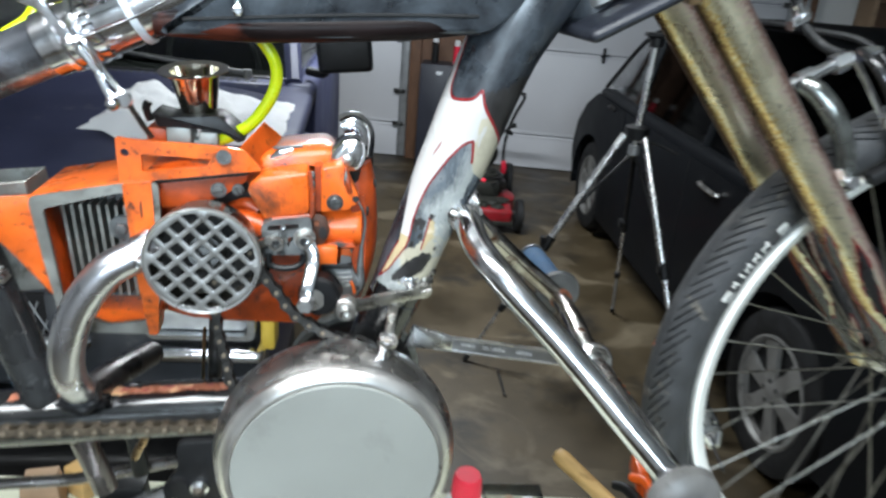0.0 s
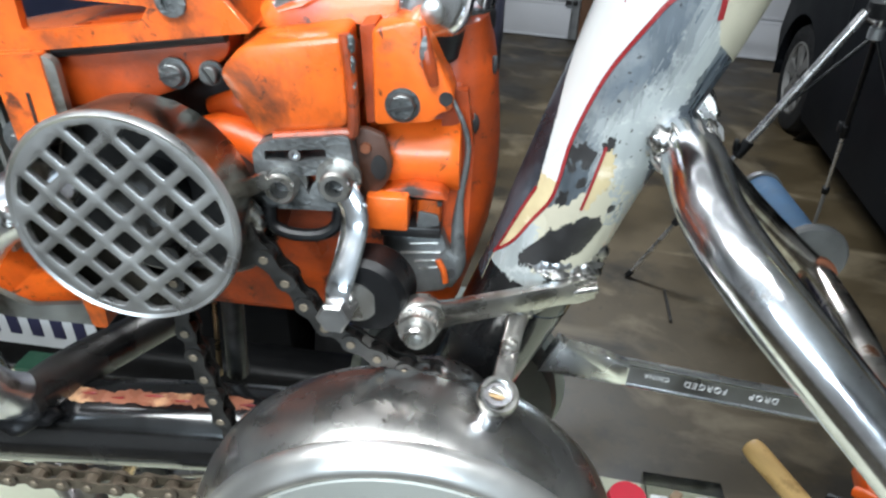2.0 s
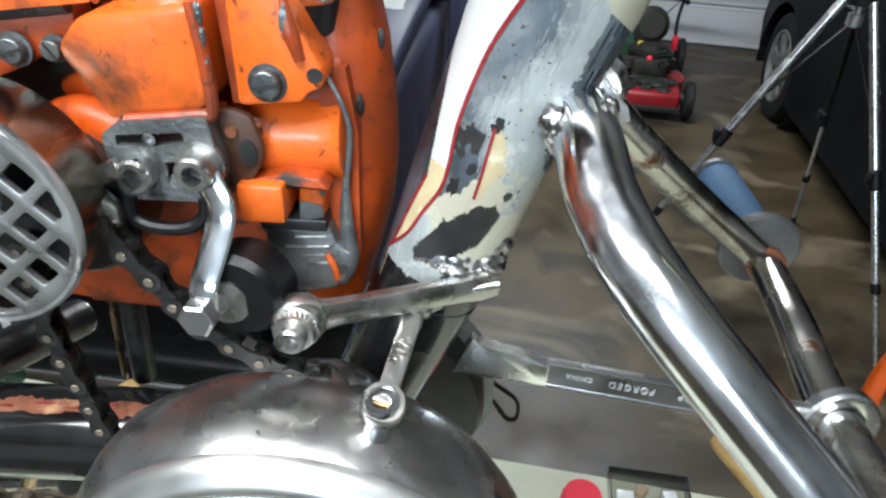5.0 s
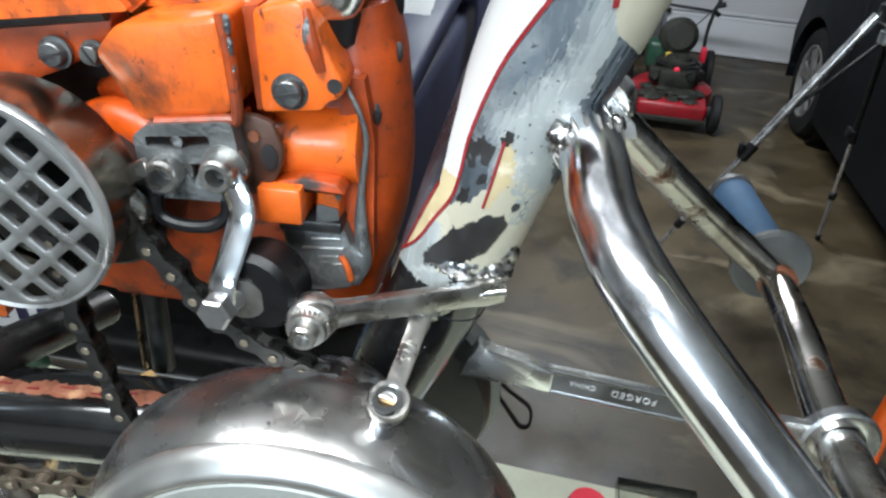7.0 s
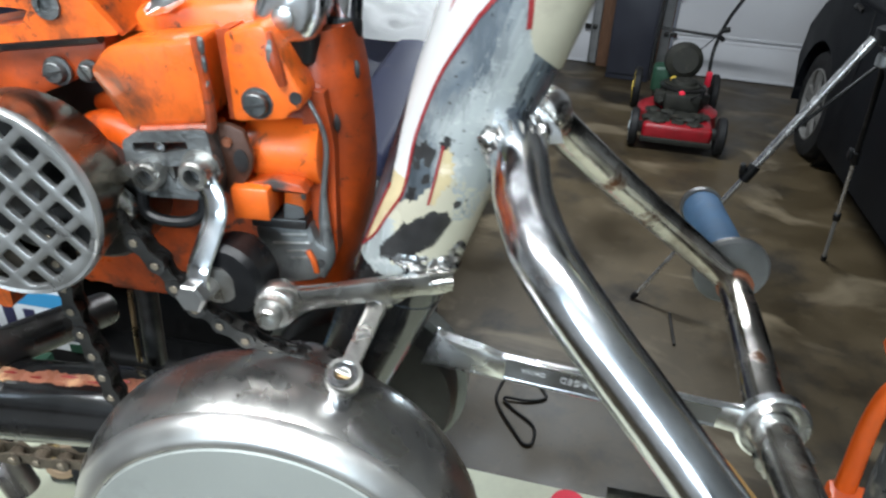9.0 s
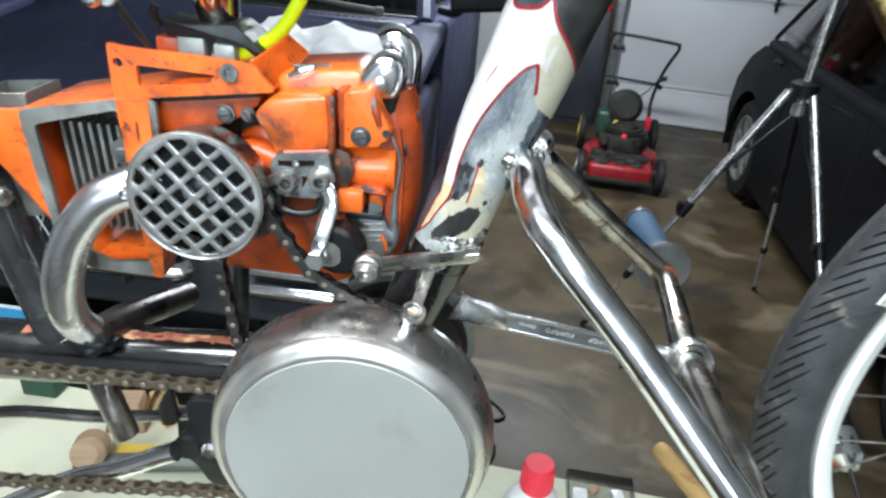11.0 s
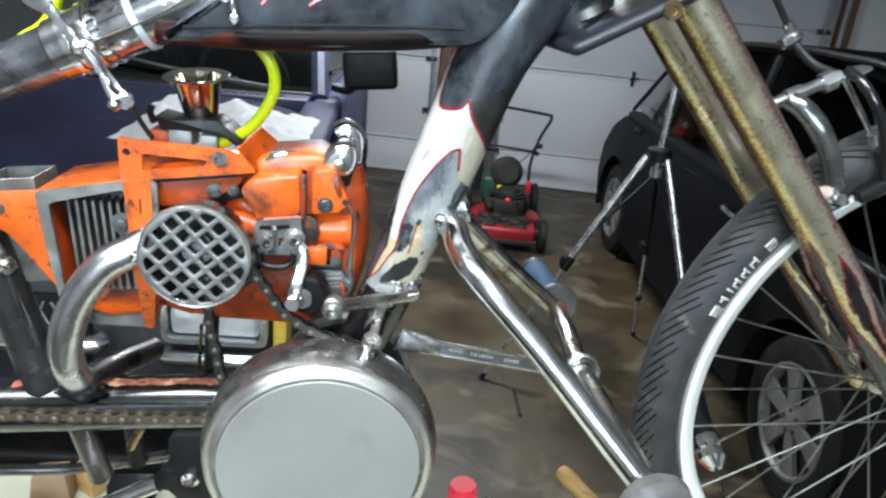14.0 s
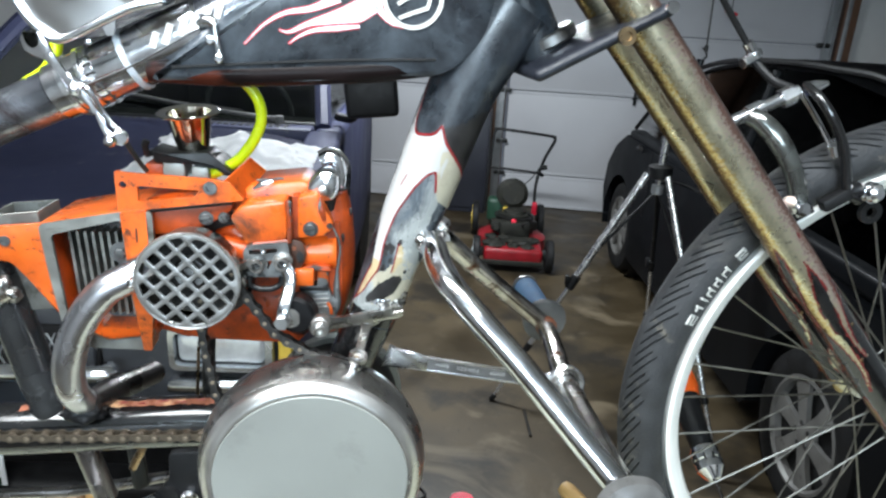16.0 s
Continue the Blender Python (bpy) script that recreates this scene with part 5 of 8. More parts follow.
            if c:
                groups.setdefault(c, []).append((i, j))
    looks = {"white": ("white_flame", WHITE_PAINT, "white flame paint"), "red": ("red_line", RED_LINE, "thin red outline"), "cream": ("cream_paint", CREAM_WORN, "rubbed cream paint"), "cream_top": ("cream_flame", CREAM_WORN, "cream side of the flame"), "leaf": ("gold_leaf", TAN_GOLD, "leaf of old gold paint"),
             "gold": ("gold_paint", TAN_GOLD, "old gold paint"), "grey": ("sanded_patch", GREY_SANDED, "blue-grey scratched patch"), "fade_a": ("rubbed_streak", FADES[0], "half-rubbed paint"), "fade_b": ("rubbed_streak", FADES[1], "half-rubbed paint"), "fade_c": ("rubbed_streak", FADES[2], "half-rubbed paint"), "foot": ("tube_foot", GLOSS_BLACK, "glossy black foot of the tube"), "sand": ("rubbed_patch", SANDED_PALE, "pale rubbed patch"), "black": ("scorch_mark", SCORCH_AND_SHADE, "black scorch marks and chips")}
    flat = co.reshape(-1, 3)
    for c, cells in groups.items():
        ids = np.array([(i * (na + 1) + j, i * (na + 1) + j + 1, (i + 1) * (na + 1) + j + 1, (i + 1) * (na + 1) + j) for i, j in cells])
        used, inv = np.unique(ids, return_inverse=True)
        me = bpy.data.meshes.new(looks[c][0])
        me.from_pydata([tuple(p) for p in flat[used]], [], [tuple(int(x) for x in f) for f in inv.reshape(ids.shape)])
        me.polygons.foreach_set("use_smooth", [True] * len(me.polygons))
        me.materials.append(looks[c][1])
        ob = new(looks[c][0], me)
        ob.parent = main_tube
        ob["label"] = looks[c][2]


tube_flames()


part("tube_foot", tube(LL(*MAIN[4:]), [r + 0.0004 for r in MAIN_R[4:]], 40, 10), GLOSS_BLACK, main_tube, "glossy black foot of the tube")


def pinstripe(rows, half):
    """A thin red line on the main tube along (s, angle) places."""
    path = smooth_path(LL(*MAIN), 10)
    pts = smooth_path([(s * 0.42, radians(a) * 0.025, 0) for s, a in rows], 10)
    bm, prev = bmesh.new(), None
    for i, p in enumerate(pts):
        t = (pts[min(i + 1, len(pts) - 1)] - pts[max(i - 1, 0)]).normalized()
        cur = []
        for k in (-1, 1):
            q = p + Vector((-t.y, t.x, 0)) * half * k
            s, a = q.x / 0.42, q.y / 0.025
            j = min(max(s, 0.0), 0.999) * (len(path) - 1)
            j0 = int(j)
            d = (path[j0 + 1] - path[j0]).normalized()
            near = Vector((0, -1, 0))
            front = near.cross(d)
            front = front if front.x > 0 else -front
            r = float(np.interp(s * 6, range(7), MAIN_R)) + 0.0008
            cur.append(bm.verts.new(path[j0].lerp(path[j0 + 1], j - j0) + r * (near * math.cos(a) + front * math.sin(a))))
        if prev:
            bm.faces.new((prev[0], prev[1], cur[1], cur[0]))
        prev = cur
    return bm


for rows, half in (([(0.285, 2), (0.295, -10), (0.315, -20), (0.33, -25), (0.375, -35), (0.415, -38), (0.465, -37), (0.505, -31), (0.53, -30), (0.56, -38), (0.595, -48), (0.625, -67)], 0.0007),
                   ([(0.525, -48), (0.565, -55), (0.61, -62), (0.625, -67)], 0.0007),
                   ([(0.15, -86), (0.185, -77), (0.21, -72), (0.23, -69), (0.244, -57), (0.241, -36), (0.234, -22), (0.221, -15)], 0.0008),
                   ([(0.221, -15), (0.24, 0), (0.255, 22), (0.275, 55), (0.30, 100)], 0.0008),
                   ([(0.285, 2), (0.30, 9), (0.316, 15)], 0.0009), ([(0.45, -9), (0.475, -6), (0.50, -3), (0.524, -1)], 0.00055)):
    part("red_line", pinstripe(rows, half), RED_LINE, main_tube, "thin red outline")

# top tube shaped like a tank, rear tube, stays
def Z(pts):
    return [(u, w - BENCH) for u, w in pts]


tank = part("tank_tube", plate(rounded(Z([(-0.222, 1.573), (-0.10, 1.5795), (0.010, 1.588), (0.045, 1.620), (0.050, 1.72), (-0.05, 1.72), (-0.105, 1.660), (-0.165, 1.622)]), 0.012), -0.030, 0.030, (), 0.006), BLACK_PAINT, bike, "black box-shaped top tube with flame graphics")
part("lower_lip", tube(LL((-0.220, -0.020, 1.580), (-0.15, -0.022, 1.5815), (-0.05, -0.022, 1.5895), (0.006, -0.020, 1.5955)), [0.0075, 0.0095, 0.0095, 0.0070], 16), LIP_BROWN, tank, "rounded lower lip, black with a red-brown reflection painted in")
# No joint here: a black line drawn where the reflection creases.
part("seam", tube(LL((-0.20, -0.0300, 1.5850), (-0.0847, -0.0302, 1.5955), (0.0, -0.0300, 1.6005)), 0.0012, 6), BLACK_MATT, tank)
part("rear_tube", tube(LL((-0.62, 0, 1.402), (-0.343, 0, 1.536), (-0.236, 0, 1.5875), (-0.13, 0, 1.6385)), [0.019, 0.019, 0.0222, 0.0222], 28, 8), DARK_CHROME, bike, "dark glossy upper frame tube with painted pale reflections")


def tank_stroke(rows, lift=0.0008):
    """A painted stroke on the flat side of the tank from rows of (u, w, half width)."""
    us = smooth_path([(r[0], 0, r[1]) for r in rows], 10)
    bm, prev = bmesh.new(), None
    for i, p in enumerate(us):
        h = float(np.interp(i / (len(us) - 1) * (len(rows) - 1), range(len(rows)), [r[2] for r in rows]))
        d = us[min(i + 1, len(us) - 1)] - us[max(i - 1, 0)]
        n = Vector((-d.z, 0, d.x)).normalized()
        cur = [bm.verts.new(L(p.x + n.x * h * k, -0.0302 - lift, p.z + n.z * h * k)) for k in (-1, 1)]
        if prev:
            bm.faces.new((prev[0], prev[1], cur[1], cur[0]))
        prev = cur
    return bm


for rows in ([(-0.1462, 1.6046, 0.0001), (-0.1314, 1.6194, 0.0007), (-0.1153, 1.6288, 0.0013), (-0.096, 1.633, 0.0020), (-0.0752, 1.6419, 0.0034)],
             [(-0.1203, 1.6165, 0.0001), (-0.1123, 1.6154, 0.0009), (-0.0977, 1.6221, 0.0018), (-0.0799, 1.6272, 0.0042), (-0.0621, 1.6325, 0.0075), (-0.0476, 1.6400, 0.0060)],
             [(-0.1132, 1.6067, 0.0001), (-0.1042, 1.6131, 0.0008), (-0.0929, 1.6177, 0.0014), (-0.075, 1.6202, 0.0018), (-0.0595, 1.6222, 0.0010)],
             [(-0.0257, 1.6229, 0.0001), (-0.0357, 1.6263, 0.0012), (-0.0442, 1.6345, 0.0024), (-0.0477, 1.6435, 0.0036)]):
    part("flame_edge", tank_stroke([(u, w, h + 0.0009) for u, w, h in rows], 0.0003), FLAME_RED, tank, "red flame outline")
    part("flame", tank_stroke(rows, 0.0006), FLAME_PALE, tank, "pale flame stroke")
part("round_emblem", lathe([(0, 0.0200), (0.0012, 0.0202), (0.0012, 0.0233), (0, 0.0235)], L(-0.0196, -0.0303, 1.6452), (0, -1, 0), 48, False), LETTER_WHITE, tank, "white ring badge")
for rows in ([(-0.0301, 1.6298, 0.0014), (-0.0200, 1.6340, 0.0016), (-0.0088, 1.6381, 0.0016)], [(-0.0088, 1.6370, 0.0015), (-0.0070, 1.6440, 0.0015), (-0.0066, 1.6490, 0.0015)], [(-0.0312, 1.6399, 0.0014), (-0.0265, 1.6430, 0.0015), (-0.0224, 1.6458, 0.0015)]):
    part("emblem_bar", tank_stroke(rows, 0.0010), LETTER_WHITE, tank)
d = Vector((0.901, 0, 0.434))
sleeve = part("chrome_sleeve", lathe([(-0.068, 0.0200), (-0.066, 0.0222), (0.062, 0.0242), (0.064, 0.0225)], L(-0.236, 0, 1.5875), d, 36), SCUFFED_CHROME, bike, "scratched chrome sleeve")
for k, (s, r) in enumerate(((0.0, 0.0250), (-0.028, 0.0245), (-0.036, 0.0245), (-0.052, 0.0240))):
    part("tube_band", lathe([(-0.0026, r - 0.001), (-0.0021, r), (0.0021, r), (0.0026, r - 0.001)], L(-0.236, 0, 1.5875) + d * s, d, 32), FLAME_PALE if k == 0 else CHROME, sleeve, "pale plastic strap" if k == 0 else "chrome clamp band")
for k in range(7):
    a = radians(-60 + k * 16)
    side = Vector((0, -math.cos(a), 0)) + Vector((-0.434, 0, 0.901)) * math.sin(a)
    part("band_slot", rod(L(-0.236, 0, 1.5875) + d * -0.0315 + side * 0.0236, L(-0.236, 0, 1.5875) + d * -0.0245 + side * 0.0238, 0.0012, n=6), SCORCH_AND_SHADE, sleeve)
for k, (u, h) in enumerate(((-0.213, 0.006), (-0.203, 0.008), (-0.192, 0.0065), (-0.183, 0.0055), (-0.174, 0.006), (-0.165, 0.005))):
    w = 1.604 + (u + 0.213) * 0.48
    part("decal_bar", turned(box(-0.0026, 0.0026, -0.0249, -0.0242, -h, h, 0), Matrix.Translation(L(u, 0, w)) @ Matrix.Rotation(radians(18), 4, "Y")), LETTER_WHITE, sleeve, "white decal stroke")
pan = part("seat_pan", plate(rounded(Z([(-0.3250, 1.700), (-0.3010, 1.6175), (-0.2942, 1.6103), (-0.2862, 1.6023), (-0.2805, 1.5995), (-0.2726, 1.6008), (-0.2606, 1.6062), (-0.2443, 1.6150), (-0.2241, 1.6245), (-0.2044, 1.6300), (-0.180, 1.660), (-0.180, 1.700)]), 0.004), -0.0285, 0.030, (), 0.0030), PAN_METAL, bike, "polished bare metal seat pan", 50)
part("rolled_rim", tube(LL((-0.3060, -0.028, 1.6260), (-0.2972, -0.029, 1.6130), (-0.2880, -0.030, 1.6040), (-0.2805, -0.030, 1.6012), (-0.2726, -0.030, 1.6028), (-0.2606, -0.030, 1.6084), (-0.2443, -0.030, 1.6172), (-0.2241, -0.030, 1.6267), (-0.2044, -0.029, 1.6320)), 0.0036, 14), CHROME, pan, "bright rolled rim")
part("pan_tab", plate(rounded(Z([(-0.2490, 1.6165), (-0.2450, 1.6050), (-0.2400, 1.6060), (-0.2375, 1.6195)]), 0.0015), -0.0300, -0.0275), CHROME, pan)
part("pan_screw", lathe([(0, 0.0026), (0.002, 0.0026), (0.003, 0)], L(-0.2595, -0.0270, 1.6000), (0, -1, 0), 14), CHROME, bike, "small bright screw")


# wrench-shaped brackets
def spanner(name, p0, p1, width, thick, ring0=0.0, ring1=0.0, material=CHROME, label="", parent=None, tilt=(0, -1, 0)):
    """A flat combination spanner between two places, with ring ends."""
    p0, p1 = Vector(p0), Vector(p1)
    x = (p1 - p0).normalized()
    n = Vector(tilt)
    n = (n - x * n.dot(x)).normalized()
    y = n.cross(x)
    length = (p1 - p0).length
    m = Matrix((( *x, ), ( *y, ), ( *n, ))).transposed().to_4x4()
    m.translation = p0
    h = width / 2
    neck0, neck1 = (ring0 or h) * 0.95, (ring1 or h) * 0.95
    prof = [(0, neck0), (length * 0.10, h * 1.15), (length * 0.2, h), (length * 0.8, h), (length * 0.9, h * 1.15), (length, neck1)]
    pts = [(a, b) for a, b in prof] + [(a, -b) for a, b in prof[::-1]]
    bm = plate(pts, -thick / 2, thick / 2, (), thick * 0.18)
    bm = turned(bm, m @ Matrix(((1, 0, 0, 0), (0, 0, 1, 0), (0, -1, 0, 0), (0, 0, 0, 1))))
    for at, r in ((0, ring0), (length, ring1)):
        if r:
            bm = join(bm, lathe([(-thick * 0.6, r * 0.62), (-thick * 0.75, r * 0.72), (-thick * 0.75, r * 0.92), (-thick * 0.5, r), (thick * 0.5, r), (thick * 0.75, r * 0.92), (thick * 0.75, r * 0.72), (thick * 0.6, r * 0.62)], p0 + x * at, n, 24, False))
    ob = part(name, bm, material, parent or bike, label, 40)
    return ob, m, length


strut, sm, sl = spanner("spanner_strut", L(-0.027, 0.003, 1.3225), L(0.1515, 0.008, 1.2910), 0.0130, 0.0055, 0.0, 0.0195, CHROME_STRUT, "polished spanner welded in as a frame brace", tilt=(0, -1, 0.12))
part("raised_edge", join(turned(box(0.02, sl - 0.03, 0.0052, 0.0067, 0.0024, 0.0038, 0.0004, 1), sm), turned(box(0.02, sl - 0.03, -0.0067, -0.0052, 0.0024, 0.0038, 0.0004, 1), sm)), CHROME, strut)
part("sunk_channel", turned(box(0.030, sl - 0.03, -0.0050, 0.0050, 0.0020, 0.00296, 0.0003, 1), sm), STEEL_GREY, strut, "grey channel between the raised edges")
part("jaw_end", plate(rounded(Z([(-0.0345, 1.3150), (-0.0300, 1.3262), (-0.0259, 1.3362), (-0.0225, 1.3335), (-0.0180, 1.3315), (-0.0100, 1.3292), (-0.0022, 1.3274), (0.0100, 1.3226), (0.0100, 1.3098), (-0.0012, 1.3122), (-0.0100, 1.3148), (-0.0165, 1.3158), (-0.0250, 1.3152)]), 0.0012), -0.0006, 0.0060, (), 0.0010), CHROME_STRUT, strut, "flared bright jaw of the spanner")
for word, at_x, size in (("FORGED", 0.0775, 0.0050), ("DROP", 0.1080, 0.0050), ("CHINA", 0.0520, 0.0036)):
    part("stamped_legend", lettering(word, size, sm @ Matrix.Translation((at_x, 0.0024, 0.0032)) @ Matrix.Rotation(math.pi, 4, "Z"), 0.0003, 1.25), LETTER_STEEL, strut, "raised stamped word")
arm, am, al = spanner("spanner_bracket", L(-0.0885, -0.047, 1.3795), L(-0.018, -0.0200, 1.3815), 0.0100, 0.0050, 0.0100, 0.0, STEEL, "steel spanner welded to the frame as an engine mount")
part("bracket_bar", rod(L(-0.049, -0.0285, 1.3785), L(-0.017, -0.0225, 1.3825), 0.0020), STEEL, arm)
small, sm2, sl2 = spanner("small_spanner", L(-0.0490, -0.0300, 1.3725), L(-0.0562, -0.0660, 1.3590), 0.0076, 0.0045, 0.0, 0.0080, STEEL, "small steel spanner welded on as a link", tilt=(0.1, -0.6, 0.8))
part("stamped_size", lettering("5/16", 0.0062, sm2 @ Matrix.Translation((0.017, -0.002, 0.0024))), STEEL, small, "raised stamped size")
part("mount_bolt", join(lathe([(0, 0.0088), (0.006, 0.0088), (0.0065, 0.0078)], L(-0.0885, -0.046, 1.3795), (0, -1, 0), 28), lathe([(0.006, 0.0075), (0.010, 0.0072)], L(-0.0885, -0.046, 1.3795), (0, -1, 0), 28), cap_screw(L(-0.0885, -0.054, 1.3795), (0, -1, 0), 0.0050, 0.007)), STEEL, arm, "knurled socket bolt")
for k in range(26):
    a = 2 * math.pi * k / 26
    part("knurl", rod(L(-0.0885 + 0.0080 * math.cos(a), -0.0525, 1.3795 + 0.0080 * math.sin(a)), L(-0.0885 + 0.0062 * math.cos(a), -0.0560, 1.3795 + 0.0062 * math.sin(a)), 0.00045, n=6), STEEL, arm)
part("socket", lathe([(0.0562, 0.0), (0.0564, 0.0026)], L(-0.0885, 0, 1.3795), (0, -1, 0), 6, False), SCORCH_AND_SHADE, arm, "dark hexagonal socket")
part("stud_socket", lathe([(0.0052, 0.0), (0.0052, 0.0033), (0.0058, 0.0033)], L(-0.0577, -0.0660, 1.352), (0.12, -0.15, 1), 6), HEAT_TINT, bike, "rusty hex socket")
stub = part("cover_stud", join(rod(L(-0.0610, -0.0640, 1.3330), L(-0.0575, -0.0660, 1.3530), 0.0056), lathe([(0, 0.0052), (0.002, 0.0064), (0.009, 0.0064), (0.0105, 0.0057), (0.0105, 0.0034), (0.005, 0.003), (0.005, 0)], L(-0.0577, -0.0660, 1.352), (0.12, -0.15, 1), 22)), SCUFFED_CHROME, bike, "chrome threaded stud with a socket head")
for k, (p, r, q) in enumerate((((-0.037, -0.0175, 1.3885), 0.0080, (1.2, 0.6, 0.9)), ((-0.024, -0.0165, 1.388), 0.0070, (1.2, 0.6, 0.8)), ((-0.0195, -0.0130, 1.3945), 0.0065, (0.9, 0.6, 1.2)), ((-0.0490, -0.029, 1.3735), 0.0052, (1.2, 0.7, 0.9)), ((-0.0425, -0.0265, 1.3745), 0.0040, (1, 0.6, 1)),
                               ((0.004, -0.012, 1.447), 0.0080, (1.1, 0.9, 1.1)), ((0.010, -0.004, 1.452), 0.0075, (1, 1, 0.9)), ((0.006, -0.018, 1.452), 0.0058, (1, 0.8, 1.2)), ((0.020, 0.006, 1.450), 0.005, (1, 0.9, 0.9)), ((-0.062, -0.064, 1.335), 0.0085, (1.1, 0.8, 0.8)), ((0.150, -0.010, 1.284), 0.009, (1.1, 0.9, 1.1)), ((0.158, -0.012, 1.290), 0.0072, (1, 0.8, 1)), ((-0.005, -0.028, 1.4510), 0.0075, (0.9, 0.8, 1.0)), ((0.004, -0.024, 1.4540), 0.0062, (1.1, 0.9, 0.9)), ((0.014, -0.014, 1.4510), 0.0060, (1.0, 0.9, 0.9)), ((0.010, -0.003, 1.4540), 0.006, (1.1, 1, 0.8)), ((-0.008, -0.020, 1.446), 0.006, (0.8, 0.8, 1.2)))):
    part("weld_bead", lump(L(*p), r * (0.72 if p[2] > 1.44 else 1.0), k * 3.7, q), WELD, bike, "bright lumpy weld", 120)

for k, (s, a, r, q) in enumerate(((0.607, -5, 0.0068, (1.0, 0.7, 1.1)), (0.603, 5, 0.0075, (1.2, 0.7, 1.1)), (0.596, 15, 0.0060, (1.1, 0.7, 0.9)), (0.583, 31, 0.0060, (0.8, 0.7, 1.3)), (0.572, 39, 0.0055, (0.8, 0.8, 1.3)), (0.600, 30, 0.0065, (1.0, 0.8, 1.0)), (0.618, 20, 0.0050, (1.3, 0.7, 0.8)))):
    path = smooth_path(LL(*MAIN), 10)
    j = s * (len(path) - 1)
    d = (path[int(j) + 1] - path[int(j)]).normalized()
    front = Vector((0, -1, 0)).cross(d)
    front = front if front.x > 0 else -front
    p = path[int(j)].lerp(path[int(j) + 1], j - int(j)) + 0.0192 * (Vector((0, -1, 0)) * math.cos(radians(a)) + front * math.sin(radians(a)))
    part("weld_bead", lump(p, r, 80 + k * 2.9, q), BRIGHT_WELD if k < 3 else WELD, bike, "bright lumpy weld on the frame tube", 120)
ring_at, ring_d = L(0.0045, -0.0250, 1.4474), Vector((0.007, -0.026, -0.008)).normalized()
ring_x = ring_d.orthogonal().normalized()
for k in range(18):
    a = 2 * math.pi * k / 18
    rim = (ring_x * math.cos(a) + ring_d.cross(ring_x) * math.sin(a)) * 0.0112
    part("weld_ripple", tube([ring_at + rim - ring_d * 0.0035, ring_at + rim * 1.06, ring_at + rim * 0.99 + ring_d * (0.0035 + 0.001 * (k % 3))], [0.0005, 0.0009, 0.0005], 8, 5), STEEL, bike, "ripple of the weld round the bar")

part("gusset", plate(Z([(0.0010, 1.4480), (0.0114, 1.4595), (0.0225, 1.4490), (0.0240, 1.4440), (0.0090, 1.4420)]), -0.0075, -0.0045, (), 0.0006), BRIGHT_STEEL, bike, "pointed bright gusset at the joint")

# highway pegs: two bars, a cross bar and two padded pegs
part("peg_bar", tube(LL((-0.001, -0.004, 1.4525), (0.006, -0.030, 1.4460), (0.0105, -0.052, 1.4350), (0.0245, -0.080, 1.4205), (0.072, -0.114, 1.3755), (0.120, -0.150, 1.3260), (0.150, -0.172, 1.2950)), [0.0108, 0.0112, 0.0112, 0.0110, 0.0105, 0.0105, 0.0105], 24, 10), SCUFFED_CHROME, bike, "scuffed chrome peg bar")
part("peg_bar", tube(LL((0.010, 0.0, 1.4515), (0.018, 0.030, 1.4460), (0.025, 0.080, 1.4226), (0.070, 0.115, 1.3750), (0.120, 0.150, 1.3260), (0.172, 0.169, 1.2805)), 0.0105, 24, 10), CHROME_RUST, bike, "chrome peg bar with rust at its bend")
part("cross_tube", tube(LL((0.172, 0.169, 1.2805), (0.161, 0.09, 1.290), (0.1515, 0.01, 1.2915), (0.151, -0.08, 1.293), (0.150, -0.170, 1.2945)), 0.0110, 20, 8), CHROME_RUST, bike, "worn chrome cross tube")
part("rust_ring", lathe([(-0.005, 0.0108), (-0.003, 0.0128), (0.003, 0.0128), (0.005, 0.0108)], L(0.171, 0.160, 1.2825), (-0.1, -0.9, 0.15), 20), RUST_TRIM, bike, "rusty weld seam")


def peg(v0, v1, u, w):
    s = 1 if v1 > v0 else -1
    p = part("foot_peg", lathe([(0, 0.0), (0, 0.026), (0.002, 0.028), (0.006, 0.028), (0.008, 0.026), (0.008, 0.0)], L(u, v0, w), (0, s, 0), 30), GREY_PLASTIC, bike, "dull grey peg flange")
    part("grip", lathe([(0.008, 0.016), (0.012, 0.0172), (abs(v1 - v0) - 0.01, 0.0165), (abs(v1 - v0) - 0.004, 0.0155)], L(u, v0, w), (0, s, 0), 26), FOAM_BLUE, p, "light blue foam grip")
    part("end_cap", lathe([(abs(v1 - v0) - 0.006, 0.0180), (abs(v1 - v0), 0.0180), (abs(v1 - v0), 0.0)], L(u, v0, w), (0, s, 0), 26), GREY_PLASTIC, p)


peg(0.183, 0.300, 0.1755, 1.2795)
near_peg = part("foot_peg", lathe([(0, 0.0), (0, 0.025), (0.004, 0.028), (0.012, 0.0265), (0.018, 0.020), (0.020, 0.012), (0.020, 0.0)], L(0.149, -0.172, 1.292), (0, -1, 0), 32), GREY_PLASTIC, bike, "dusty grey domed peg end")
part("grip", lathe([(0.018, 0.0105), (0.030, 0.0110), (0.033, 0.0090), (0.033, 0.0)], L(0.151, -0.172, 1.288), (0.05, -1, -0.05), 22), FOAM_BLUE, near_peg, "stub of blue foam")

